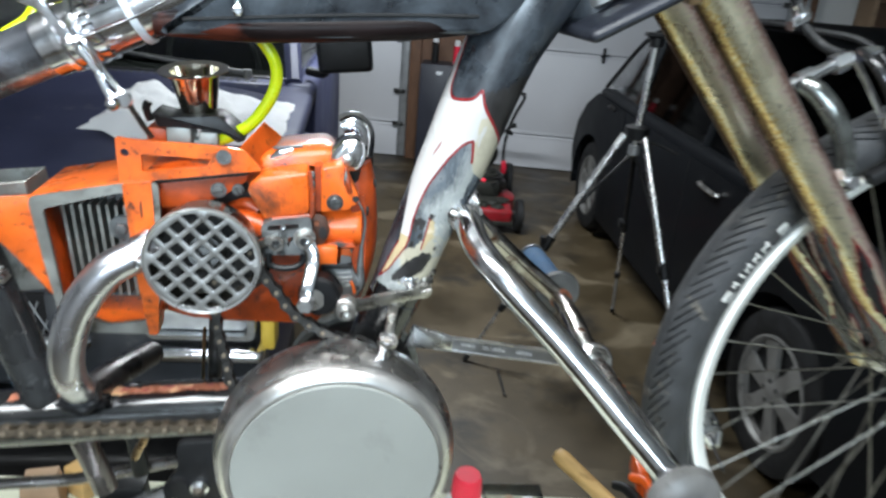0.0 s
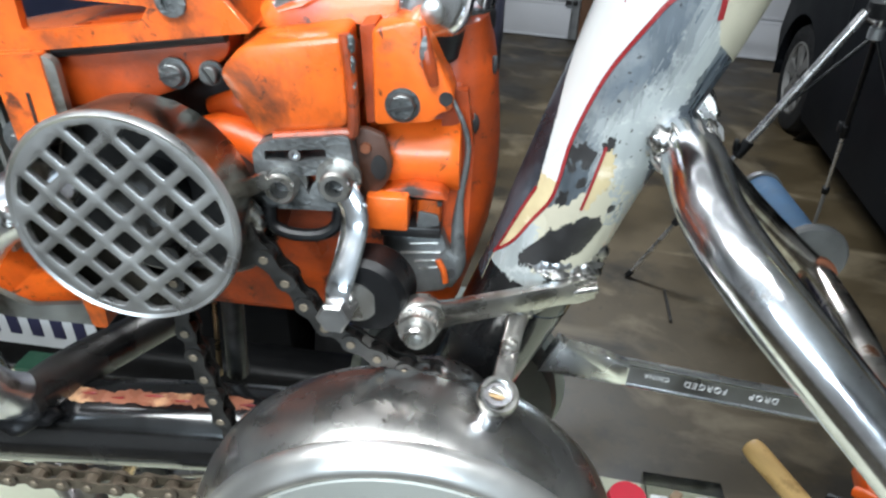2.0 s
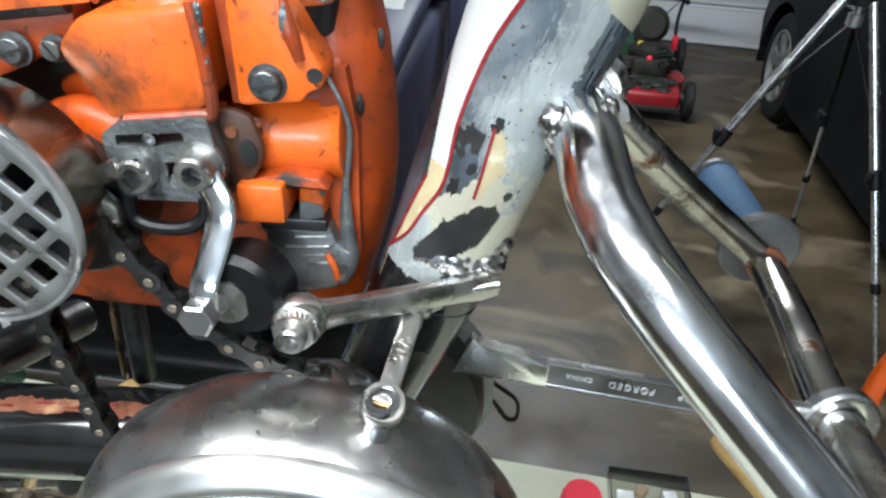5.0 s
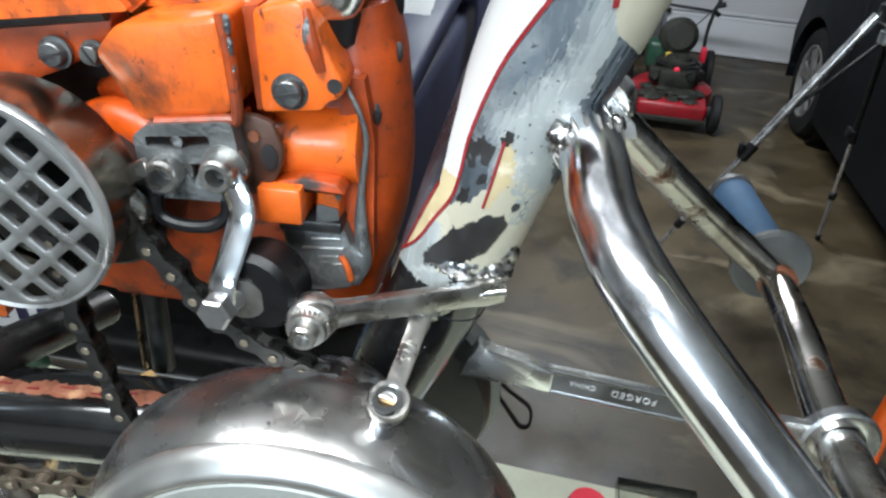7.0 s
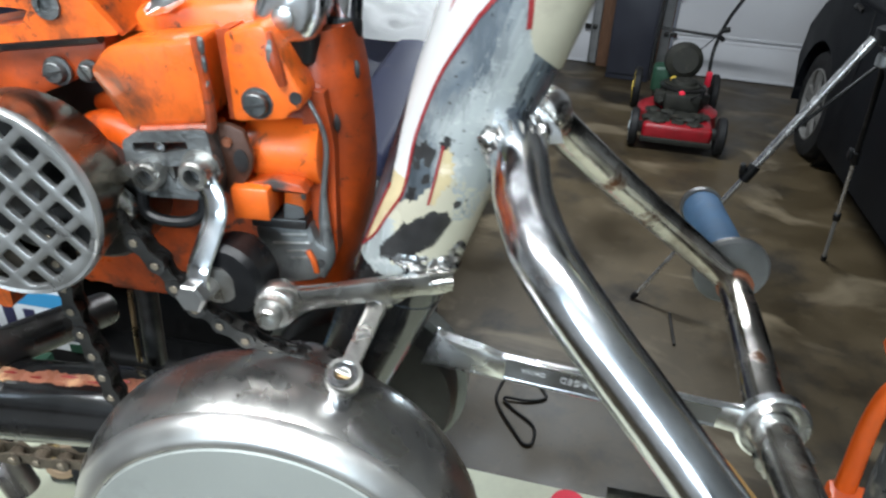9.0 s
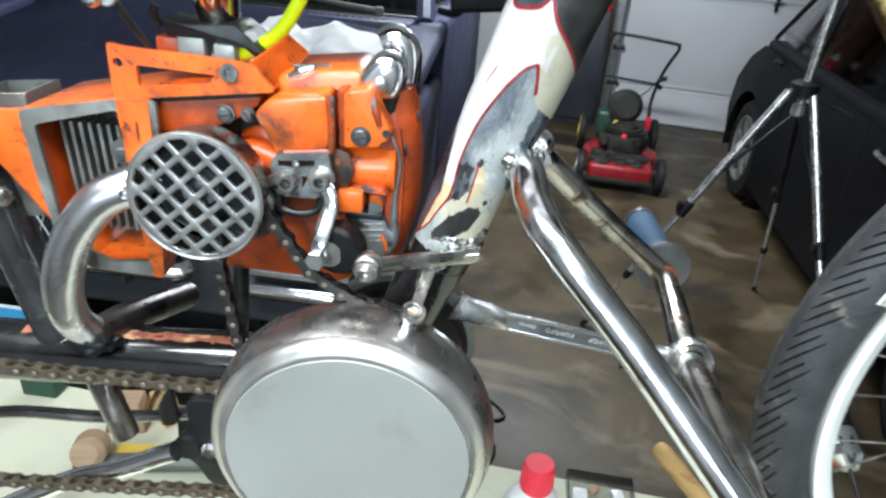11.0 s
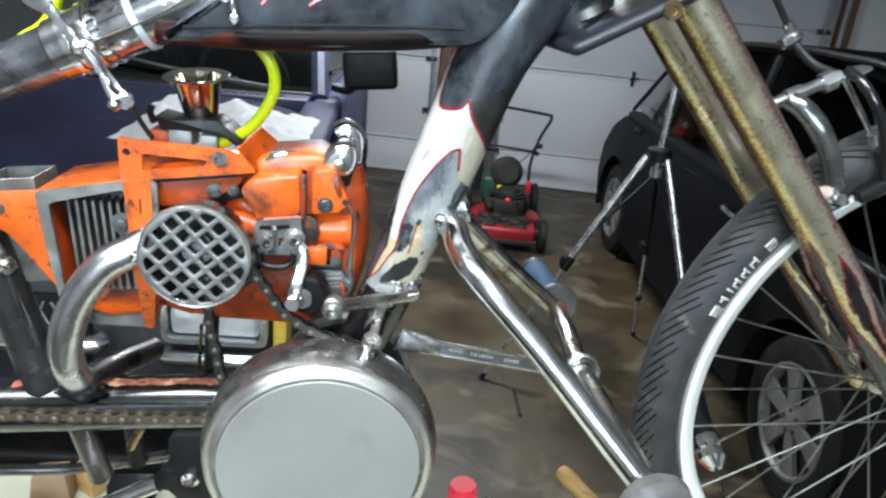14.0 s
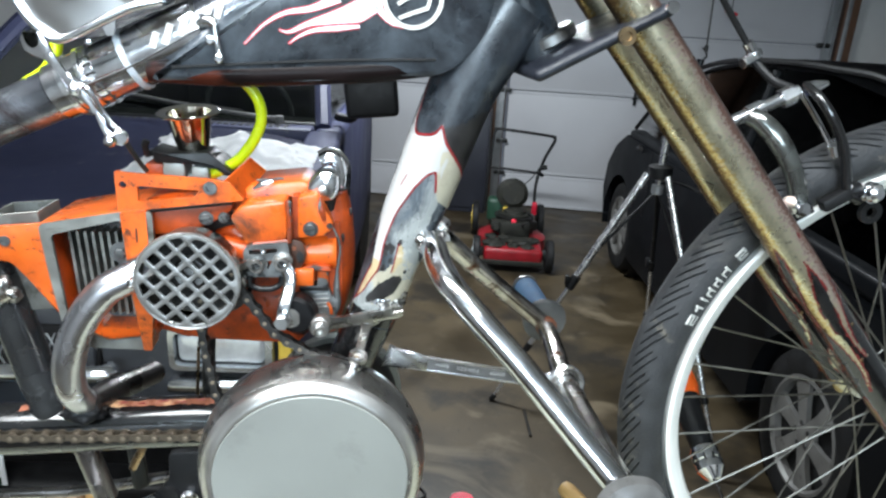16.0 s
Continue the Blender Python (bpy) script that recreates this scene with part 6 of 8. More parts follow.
# joint of the seat tube and a cross bar
part("cross_bar", tube(LL((-0.455, -0.010, 1.336), (-0.4019, -0.010, 1.366), (-0.3497, -0.010, 1.3957)), 0.0115, 20), CHROME_RUST, bike, "brown-tinted steel cross bar")
part("bare_stub", tube(LL((-0.372, 0.004, 1.392), (-0.392, 0.004, 1.425), (-0.425, 0.004, 1.480)), [0.016, 0.018, 0.018], 20), SANDED_PALE, bike, "tube stub sanded to pale metal")
for k, p in enumerate(((-0.366, -0.012, 1.398), (-0.356, -0.014, 1.401), (-0.350, -0.012, 1.390), (-0.376, -0.010, 1.392), (-0.362, -0.016, 1.386))):
    part("weld_bead", lump(L(*p), 0.0085, 40 + k * 2.1, (1.1, 0.8, 0.9)), WELD, bike, "bright lumpy weld", 120)

# lower frame at the back
stay = part("chain_stay", tube(LL((-0.62, 0, 1.248), (-0.38, 0, 1.251), (-0.20, 0, 1.258), (-0.10, 0, 1.256)), 0.0240, 28), GLOSS_BLACK, bike, "glossy black lower frame tube with rubbed paint")
def stay_rust():
    """Paint rubbed through along the top of the lower tube."""
    bm = bmesh.new()
    nu, na = 620, 72
    grid = {}

    def at(i, j):
        if (i, j) not in grid:
            u, a = -0.36 + 0.215 * i / nu, radians(-12 + 74 * j / na)
            w = float(np.interp(u, [-0.38, -0.20, -0.10], [1.251, 1.258, 1.256]))
            grid[i, j] = bm.verts.new(L(u, -0.0244 * math.sin(a), w + 0.0244 * math.cos(a)))
        return grid[i, j]

    for i in range(nu):
        for j in range(na):
            n = noise.noise(Vector((i * 0.026, j * 0.058, 2))) + 0.5 * noise.noise(Vector((i * 0.1, j * 0.17, 7))) + 0.25 * noise.noise(Vector((i * 0.3, j * 0.4, 4)))
            if 0.35 * n > -0.5 + 0.055 * abs(j - 22):
                bm.faces.new((at(i, j), at(i + 1, j), at(i + 1, j + 1), at(i, j + 1)))
    return bm


part("worn_band", stay_rust(), PEACH_BAND, stay, "peach-coloured worn band along the top")
for k in range(11):
    u0, a = -0.345 + 0.0175 * k, radians(11 + (3 if k % 2 else -2))
    w = float(np.interp(u0, [-0.38, -0.20, -0.10], [1.251, 1.258, 1.256]))
    side = Vector((0, -math.sin(a), math.cos(a)))
    part("red_dash", tube([L(u0, 0, w) + side * 0.0242, L(u0 + 0.006, 0, w + 0.0002) + side * 0.0244, L(u0 + 0.0105 - 0.002 * (k % 3), 0, w + 0.0004) + side * 0.0242], [0.0006, 0.0013, 0.0006], 8, 4, 0.5), RED_LINE, stay, "worn red dash")
part("seat_tube", tube(LL((-0.395, 0, 1.52), (-0.366, 0, 1.41), (-0.334, 0, 1.262)), 0.0165, 24), TUBE_DARK, bike, "glossy black frame tube")
part("lower_strut", tube(LL((-0.313, 0, 1.238), (-0.297, 0, 1.172)), 0.0105, 16), TUBE_BLACK, bike, "bare metal strut")
part("far_strut", tube(LL((-0.282, 0.04, 1.235), (-0.278, 0.04, 1.155)), 0.008, 12), BLACK_MATT, bike)
part("engine_leg", tube(LL((-0.198, 0.032, 1.345), (-0.203, 0.032, 1.268)), 0.0062, 12), STEEL_DARK, bike, "rusty engine support")
part("support_strip", tube(LL((-0.209, 0.030, 1.320), (-0.213, 0.030, 1.268)), 0.0016, 8), HEAT_TINT, bike, "thin brown strip beside the support")

# centre stand
stand = part("stand_bracket", plate(rounded([(-0.226, 1.245 - BENCH), (-0.165, 1.247 - BENCH), (-0.165, 1.155 - BENCH), (-0.214, 1.160 - BENCH), (-0.222, 1.178 - BENCH), (-0.236, 1.192 - BENCH), (-0.236, 1.206 - BENCH), (-0.226, 1.216 - BENCH)], 0.008), -0.034, -0.026, (), 0.001), BLACK_MATT, bike, "black stand bracket")
part("bracket_bolt", lathe([(0, 0.008), (0.004, 0.008), (0.007, 0.005), (0.007, 0)], L(-0.209, -0.034, 1.199), (0, -1, 0), 18), CHROME, stand, "chrome dome bolt")
part("bracket_bolt", lathe([(0, 0.011), (0.004, 0.010), (0.004, 0)], L(-0.228, -0.034, 1.199), (0, -1, 0), 18), BLACK_MATT, stand)
part("stand_leg", tube(LL((-0.2330, -0.045, 1.2030), (-0.2420, -0.045, 1.1990), (-0.2804, -0.045, 1.1787), (-0.3413, -0.046, 1.1518), (-0.47, -0.06, 1.07), (-0.62, -0.10, 0.95), (-0.70, -0.12, BENCH + 0.008)), 0.0078, 16), CHROME, bike, "bent chrome stand leg")
part("stand_leg", tube(LL((-0.215, 0.045, 1.170), (-0.2516, 0.050, 1.158), (-0.3448, 0.050, 1.1421), (-0.4557, 0.050, 1.1337), (-0.60, 0.07, 1.06), (-0.72, 0.10, BENCH + 0.008)), 0.0058, 16), TUBE_BLACK, bike, "dull chrome stand leg")
part("brake_rod", join(tube(LL((-0.205, 0.02, 1.226), (-0.30, 0.03, 1.215), (-0.42, 0.04, 1.205)), 0.0028, 10), tube(LL((-0.255, 0.005, 1.246), (-0.259, 0.0, 1.228), (-0.266, 0.0, 1.214), (-0.27, 0.0, 1.205)), 0.004, 10)), HEAT_TINT, bike, "brassy linkage rod")

# chain case: a steel pot over the crank
CX, CW = -0.0935, 1.254
case = part("chain_case", lathe([(-0.034, 0.0), (-0.034, 0.086), (-0.038, 0.0925), (-0.046, 0.0970), (-0.055, 0.0985), (-0.065, 0.0982), (-0.073, 0.0968), (-0.080, 0.0940), (-0.0850, 0.0905), (-0.0880, 0.0870), (-0.0894, 0.0838), (-0.0896, 0.0828), (-0.0896, 0.0)], L(CX, 0, CW), (0, 1, 0), 96), COVER_STEEL, bike, "buffed round steel chain case", 70)
part("case_bulge", lathe([(-0.012, 0.030), (-0.005, 0.025), (-0.001, 0.019), (0.0018, 0.012), (0.0030, 0.005), (0.0032, 0)], L(-0.080, -0.052, 1.3470), (0.15, -0.05, 1), 30), COVER_STEEL, case, "hammered bulge over the chain", 180)
# Thin ring over the chamfer; its pale colour stands for the lamp's reflection.
part("case_shoulder", lathe([(-0.0805, 0.0934), (-0.0815, 0.0938), (-0.0860, 0.0903), (-0.0888, 0.0869), (-0.0901, 0.0838), (-0.0896, 0.0826)], L(CX, 0, CW), (0, 1, 0), 96, False), SHOULDER_HIGHLIGHT, case, "shoulder highlight put in as a ring of paler steel", 70)
part("case_face", lathe([(-0.0896, 0.0), (-0.0903, 0.0), (-0.0903, 0.0812), (-0.0896, 0.0820)], L(CX, 0, CW), (0, 1, 0), 72), COVER_FACE, case, "flat brushed grey face")
part("far_case", lathe([(0.030, 0.0), (0.030, 0.056), (0.036, 0.059), (0.054, 0.059), (0.056, 0.056), (0.056, 0.0)], L(-0.0755, 0, 1.258), (0, 1, 0), 48), SCORCH_AND_SHADE, bike, "black disc on the far side")
part("far_case_rim", lathe([(0.046, 0.0588), (0.046, 0.0645), (0.058, 0.0645), (0.058, 0.0588)], L(-0.0755, 0, 1.258), (0, 1, 0), 48, False), CAST_ALU, bike, "pale grey rim of the far disc")


# chains
def link_meshes(pitch=0.0127):
    """One outer and one inner chain link, from pin to pin along x."""
    def side(y, r, waist, th):
        pts = [(r * math.cos(a), r * math.sin(a)) for a in np.linspace(radians(60), radians(300), 9)]
        pts += [(pitch / 2, -waist)] + [(pitch + r * math.cos(a), r * math.sin(a)) for a in np.linspace(radians(-120), radians(120), 9)] + [(pitch / 2, waist)]
        return plate(pts, y - th / 2, y + th / 2)
    outer = join(side(-0.0036, 0.0043, 0.0027, 0.0010), side(0.0036, 0.0043, 0.0027, 0.0010), *[rod((x, -0.0050, 0), (x, 0.0050, 0), 0.0019, n=8) for x in (0, pitch)])
    inner = join(side(-0.0024, 0.0043, 0.0027, 0.0010), side(0.0024, 0.0043, 0.0027, 0.0010), *[rod((x, -0.0020, 0), (x, 0.0020, 0), 0.0038, n=10) for x in (0, pitch)])
    out = []
    for bm in (outer, inner):
        for f in bm.faces:
            f.material_index = 1 if abs(f.calc_center_median().y) > 0.0044 else 0
        me = bpy.data.meshes.new("link")
        bm.to_mesh(me)
        bm.free()
        out.append(me)
    return out


LINKS = link_meshes()


def chain(name, pts, material, label, pin):
    """Links laid pin to pin along a path in the bicycle's frame."""
    path = smooth_path(pts, 24)
    ob = new(name)
    ob.parent = bike
    ob["label"] = label
    pins, at = [path[0]], path[0]
    for q in path[1:]:
        while (q - at).length >= 0.0127:
            at = at + (q - at).normalized() * 0.0127
            pins.append(at)
    for k, (a, b) in enumerate(zip(pins, pins[1:])):
        me = LINKS[k % 2]
        o = new("outer_link" if k % 2 == 0 else "inner_link", me)
        x = (b - a).normalized()
        y = Vector((0, 1, 0))
        y = (y - x * y.dot(x)).normalized()
        m = Matrix((x, y, x.cross(y))).transposed().to_4x4()
        m.translation = a
        o.parent = ob
        o.matrix_local = m
        o.material_slots[0].link = "OBJECT"
        o.material_slots[0].material = material
        o.material_slots[1].link = "OBJECT"
        o.material_slots[1].material = pin


for me in LINKS:
    me.materials.append(STEEL_DARK)
    me.materials.append(STEEL)
CHAIN_RUST = mat("dusty_rusty_chain", (0.13, 0.105, 0.078), 0.5, 0.8, 0.4, 90, 0.2, 500, (0.05, 0.042, 0.035), 80, 0.58)
CHAIN_PIN = mat("dull_chain_pin", (0.24, 0.20, 0.15), 0.5, 0.8, 0.3, 90, 0.1, 500)
chain("drive_chain", LL((-0.62, -0.060, 1.284), (-0.40, -0.060, 1.2830), (-0.28, -0.060, 1.2815), (-0.155, -0.060, 1.2805)), CHAIN_RUST, "dusty roller chain running into the case", CHAIN_PIN)
chain("return_chain", LL((-0.62, -0.060, 1.165), (-0.40, -0.060, 1.171), (-0.30, -0.060, 1.1755), (-0.13, -0.060, 1.186)), CHAIN_RUST, "dusty lower run of the chain", CHAIN_PIN)
chain("engine_chain", LL((-0.160, -0.042, 1.424), (-0.1515, -0.042, 1.4058), (-0.1435, -0.042, 1.3948), (-0.1365, -0.042, 1.3831), (-0.1290, -0.042, 1.3720), (-0.1180, -0.042, 1.3635), (-0.1074, -0.042, 1.3567), (-0.0964, -0.042, 1.3505), (-0.0837, -0.042, 1.3475), (-0.0664, -0.042, 1.3405), (-0.055, -0.042, 1.332)), STEEL_DARK, "oily black chain from the engine", CHAIN_PIN)
chain("engine_chain", LL((-0.186, -0.042, 1.400), (-0.1865, -0.042, 1.3692), (-0.1858, -0.042, 1.3578), (-0.1838, -0.042, 1.3445), (-0.1812, -0.042, 1.3323), (-0.1793, -0.042, 1.3183), (-0.1771, -0.042, 1.304), (-0.170, -0.044, 1.290)), STEEL_DARK, "oily black chain from the engine", CHAIN_PIN)


# ---- chainsaw engine ----
engine = part("engine", plate(rounded(Z([(-0.243, 1.470), (-0.160, 1.478), (-0.118, 1.484), (-0.078, 1.470), (-0.072, 1.450), (-0.074, 1.395), (-0.083, 1.370), (-0.113, 1.336), (-0.205, 1.342), (-0.243, 1.352)]), 0.006), 0.004, 0.060, (), 0.003), ORANGE_OILY, bike, "orange chainsaw engine, grimy and chipped")

part("top_panel", plate(rounded(Z([(-0.1535, 1.4774), (-0.1174, 1.4830), (-0.1167, 1.4492), (-0.1447, 1.4459), (-0.1500, 1.4433), (-0.1631, 1.4674)]), 0.004), -0.029, 0.010, (), 0.0022), ORANGE, engine, "orange cover with rubbed paint")
part("panel_lip", tube(LL((-0.1167, -0.0295, 1.4835), (-0.1150, -0.0300, 1.468), (-0.1150, -0.0300, 1.4495), (-0.1200, -0.0300, 1.4478), (-0.1445, -0.0297, 1.4448)), 0.0022, 10, 5), ORANGE_DIRTY, engine, "chipped rim of the cover")
for w in (1.4805, 1.4735, 1.4660, 1.4600, 1.4545):
    part("chipped_edge", lump(L(-0.1143, -0.0310, w), 0.0022, w * 91, (0.6, 0.4, 1.5)), BARE_CAST, engine, "paint chip down to metal")
part("side_panel", plate(rounded(Z([(-0.1085, 1.4840), (-0.0930, 1.4880), (-0.0882, 1.4801), (-0.0793, 1.4610), (-0.0800, 1.4560), (-0.0850, 1.4545), (-0.0870, 1.4512), (-0.1085, 1.4490)]), 0.0025), -0.0235, -0.004, (), 0.0012), ORANGE, engine, "orange side cover with a slotted screw")
part("fold", plate(Z([(-0.1135, 1.4835), (-0.1080, 1.4845), (-0.1085, 1.4485), (-0.1120, 1.4480)]), -0.0185, -0.002), ORANGE_DIRTY, engine)
part("rib", tube(LL((-0.0905, -0.0235, 1.4855), (-0.0885, -0.0245, 1.474), (-0.0865, -0.0240, 1.4655)), [0.0012, 0.0026, 0.0018], 10), ORANGE_DIRTY, engine)
part("rib_chip", lump(L(-0.0900, -0.0255, 1.4775), 0.0022, 7.7, (0.7, 0.35, 2.4)), BARE_CAST, engine)
part("screw_hole", lathe([(0, 0.0026), (0.0006, 0.0026), (0.0006, 0.0), (-0.004, 0)], L(-0.0822, -0.0232, 1.4605), (0, -1, 0), 16), SCORCH_AND_SHADE, engine)


def slotted(u, v, w, r, turn):
    s = part("slotted_screw", lathe([(0, r * 1.3), (0.0012, r * 1.3), (0.0012, r), (0.0042, r * 0.95), (0.0047, r * 0.85), (0.0047, 0)], L(u, v, w), (0, -1, 0), 24), SCREW_GREY, engine, "grey slotted screw")
    part("slot", turned(box(-r * 0.92, r * 0.92, -0.0004, 0.0003, -r * 0.11, r * 0.11, 0), Matrix.Translation(L(u, v - 0.0047, w)) @ Matrix.Rotation(radians(turn), 4, "Y")), SCORCH_AND_SHADE, s)


slotted(-0.0979, -0.0225, 1.4573, 0.0050, -12)
slotted(-0.1845, -0.0160, 1.4625, 0.0046, -15)
slotted(-0.1700, -0.0165, 1.4635, 0.0036, 60)

# rail behind the cover
part("top_rail", plate(rounded(Z([(-0.240, 1.4655), (-0.162, 1.4770), (-0.164, 1.4690), (-0.182, 1.4570), (-0.200, 1.4500), (-0.2405, 1.4445)]), 0.003), -0.0140, 0.004, (), 0.001), ORANGE_DIRTY, engine)
# A black tube draws the shade along the top of the rail.
part("shadow_gap", tube(LL((-0.239, -0.0150, 1.4672), (-0.200, -0.0155, 1.4725), (-0.163, -0.0160, 1.4775)), 0.0028, 8), SCORCH_AND_SHADE, engine)
part("inner_boss", tube(LL((-0.185, -0.006, 1.4330), (-0.170, -0.010, 1.4365), (-0.150, -0.016, 1.4330)), [0.007, 0.009, 0.010], 14), ORANGE_OILY, engine, "grimy orange casting")
part("inner_boss", tube(LL((-0.178, -0.002, 1.4450), (-0.165, -0.006, 1.4480), (-0.156, -0.008, 1.4440)), [0.004, 0.006, 0.005], 12), ORANGE_DIRTY, engine)
# Flat black sheet: the shade inside the recess, put in as colour.
part("dark_recess", plate(Z([(-0.205, 1.452), (-0.166, 1.465), (-0.150, 1.440), (-0.152, 1.405), (-0.21, 1.40)]), 0.001, 0.0035), SCORCH_AND_SHADE, engine)

# tensioner bracket
part("tension_bracket", plate(rounded(Z([(-0.1525, 1.4412), (-0.1449, 1.4455), (-0.1160, 1.4485), (-0.1138, 1.4284), (-0.1150, 1.4175), (-0.1500, 1.4170), (-0.1520, 1.4259)]), 0.003), -0.0335, -0.0230, [rounded(Z([(-0.1478, 1.4408), (-0.1250, 1.4428), (-0.1246, 1.4395), (-0.1350, 1.4375), (-0.1478, 1.4370)]), 0.0008, 2), rounded(Z([(-0.1365, 1.4315), (-0.1275, 1.4322), (-0.1310, 1.4275), (-0.1325, 1.4235)]), 0.0006, 2)]), BARE_CAST, engine, "dark grey slotted bracket")
part("bracket_side", plate(rounded(Z([(-0.1172, 1.4478), (-0.1108, 1.4482), (-0.1047, 1.4457), (-0.1014, 1.4348), (-0.1026, 1.4295), (-0.1050, 1.4245), (-0.1144, 1.4162), (-0.1168, 1.4190)]), 0.0015), -0.0250, -0.0215, (), 0.0008), BRACKET_BROWN, engine, "brown-stained steel bracket side")
part("side_screw", lathe([(0, 0.0022), (0.0012, 0.0020), (0.0012, 0)], L(-0.1116, -0.0252, 1.4407), (0, -1, 0), 14), RUST_TRIM, engine, "small rusty screw")
part("side_hole", turned(lathe([(0, 0.0034), (0.0006, 0.0034), (0.0006, 0.0)], (0, 0, 0), (0, -1, 0), 24), Matrix.Translation(L(-0.1068, -0.0251, 1.4330)) @ Matrix.Diagonal((0.9, 1, 1.45, 1))), SCORCH_AND_SHADE, engine, "dark oval hole")
part("backing", plate(Z([(-0.1515, 1.4440), (-0.1170, 1.4460), (-0.1150, 1.4190), (-0.1500, 1.4190)]), -0.0215, -0.012), ORANGE_DIRTY, engine)
part("slot_pin", lathe([(0, 0.0024), (0.0025, 0.0022), (0.0025, 0.0011), (0.001, 0.0011), (0.001, 0)], L(-0.1365, -0.0312, 1.4398), (0, -1, 0), 16), CHROME, engine, "bright hollow pin")
part("bottom_loop", tube(LL((-0.1475, -0.034, 1.4185), (-0.1470, -0.035, 1.4110), (-0.1400, -0.0355, 1.4075), (-0.1290, -0.035, 1.4075), (-0.1225, -0.034, 1.4115), (-0.1210, -0.033, 1.4185)), 0.0026, 10), ROLLER_BLACK, engine, "grimy black loop below the bracket")
for u, v, w in ((-0.1415, -0.0310, 1.4285), (-0.1205, -0.0330, 1.4315)):
    b = part("socket_bolt", cap_screw(L(u, v, w), (0, -1, 0), 0.0062, 0.0095), STEEL, engine, "worn steel socket bolt")
    part("washer", lathe([(-0.0015, 0.0085), (0.0010, 0.0085)], L(u, v, w), (0, -1, 0), 22), STEEL, b)
    part("socket", lathe([(0.0040, 0.0), (0.0042, 0.0032)], L(u, v, w), (0, -1, 0), 6, False), SCORCH_AND_SHADE, b, "dark hexagonal socket")
part("tab_strip", tube(LL((-0.1430, -0.0330, 1.4262), (-0.1540, -0.0345, 1.4240), (-0.1620, -0.0375, 1.4195)), [0.0032, 0.0026, 0.0016], 10, 6, 0.35), STEEL_DARK, engine, "bent steel strap")

# lever with a roller
lever = part("lever", tube(LL((-0.1202, -0.0345, 1.4300), (-0.1150, -0.0375, 1.4220), (-0.1142, -0.0400, 1.4140), (-0.1160, -0.0465, 1.4050), (-0.1182, -0.0530, 1.3960), (-0.1186, -0.0550, 1.3870)), 0.0054, 14, 8, 0.42), SCUFFED_CHROME, engine, "bent bright steel lever")
part("hex_bolt", join(hex_head(L(-0.1190, -0.0560, 1.3868), (-0.08, -1, 0.05), 0.0066, 0.0062), rod(L(-0.118, -0.056, 1.387), L(-0.112, -0.038, 1.387), 0.0042)), STEEL_GREY, lever, "bright hex bolt head")
part("washer", lathe([(0, 0.0085), (0.0015, 0.0085)], L(-0.1130, -0.0490, 1.3870), (0, -1, 0), 22), STEEL, lever)
part("roller", lathe([(0, 0.0080), (0.001, 0.0145), (0.004, 0.0165), (0.016, 0.0165), (0.019, 0.0145), (0.020, 0.0080)], L(-0.1060, -0.0300, 1.3880), (-0.2, -1, 0), 32), ROLLER_BLACK, engine, "black rubber chain roller")

# barrel, tab and grey casting
part("barrel", lathe([(0, 0.0), (0, 0.0150), (0.022, 0.0150), (0.0275, 0.0153), (0.0305, 0.0160), (0.0318, 0.0168), (0.0322, 0.0160), (0.0322, 0)], L(-0.1085, -0.003, 1.4310), (1, 0, 0.02), 40), ORANGE, engine, "smooth orange cylinder wall flaring into the flange", 60)
part("barrel_back", box(-0.1085, -0.0760, -0.006, 0.010, 1.4010 - BENCH, 1.4620 - BENCH, 0.003), ORANGE_DIRTY, engine)
part("shelf", plate(rounded(Z([(-0.1110, 1.4215), (-0.0945, 1.4250), (-0.0830, 1.4235), (-0.0800, 1.4190), (-0.0960, 1.4200), (-0.1110, 1.4190)]), 0.001), -0.0240, -0.004, (), 0.0008), ORANGE_DIRTY, engine, "grime-edged shelf below the cylinder")
part("tab", box(-0.1115, -0.0952, -0.0295, -0.006, 1.4078 - BENCH, 1.4225 - BENCH, 0.0012), ORANGE, engine, "orange square lug")
part("lug", plate(rounded(Z([(-0.0925, 1.4205), (-0.0838, 1.4215), (-0.0832, 1.4050), (-0.0935, 1.4030)]), 0.0025), -0.0185, -0.002, (), 0.0018), ORANGE, engine, "orange lug rubbed to metal")
part("lug_wear", join(plate(rounded(Z([(-0.0922, 1.4120), (-0.0842, 1.4105), (-0.0836, 1.4055), (-0.0930, 1.4038)]), 0.0012), -0.0192, -0.0184), lump(L(-0.0840, -0.0180, 1.4180), 0.0022, 6.1, (0.5, 0.5, 2.0))), BARE_CAST, engine, "paint worn to bare metal")
part("shelf_gap", box(-0.1080, -0.0830, -0.0200, -0.004, 1.3995 - BENCH, 1.4045 - BENCH, 0.0008), SCORCH_AND_SHADE, engine)
part("casting", plate(rounded(Z([(-0.1078, 1.3995), (-0.0827, 1.4020), (-0.0800, 1.3918), (-0.0735, 1.3890), (-0.0755, 1.3789), (-0.0809, 1.3716), (-0.0944, 1.3700), (-0.1059, 1.3700)]), 0.004), -0.0170, 0.006, (), 0.0012), BARE_CAST, engine, "bare grey cast metal, scratched")
for k, (u0, u1, w) in enumerate(((-0.096, -0.084, 1.3950), (-0.100, -0.083, 1.3905), (-0.094, -0.085, 1.3865), (-0.092, -0.084, 1.3830))):
    part("scratch", rod(L(u0, -0.0171, w), L(u1, -0.0173, w + 0.0012), 0.0006, n=6), STEEL, engine, "bright file scratch")
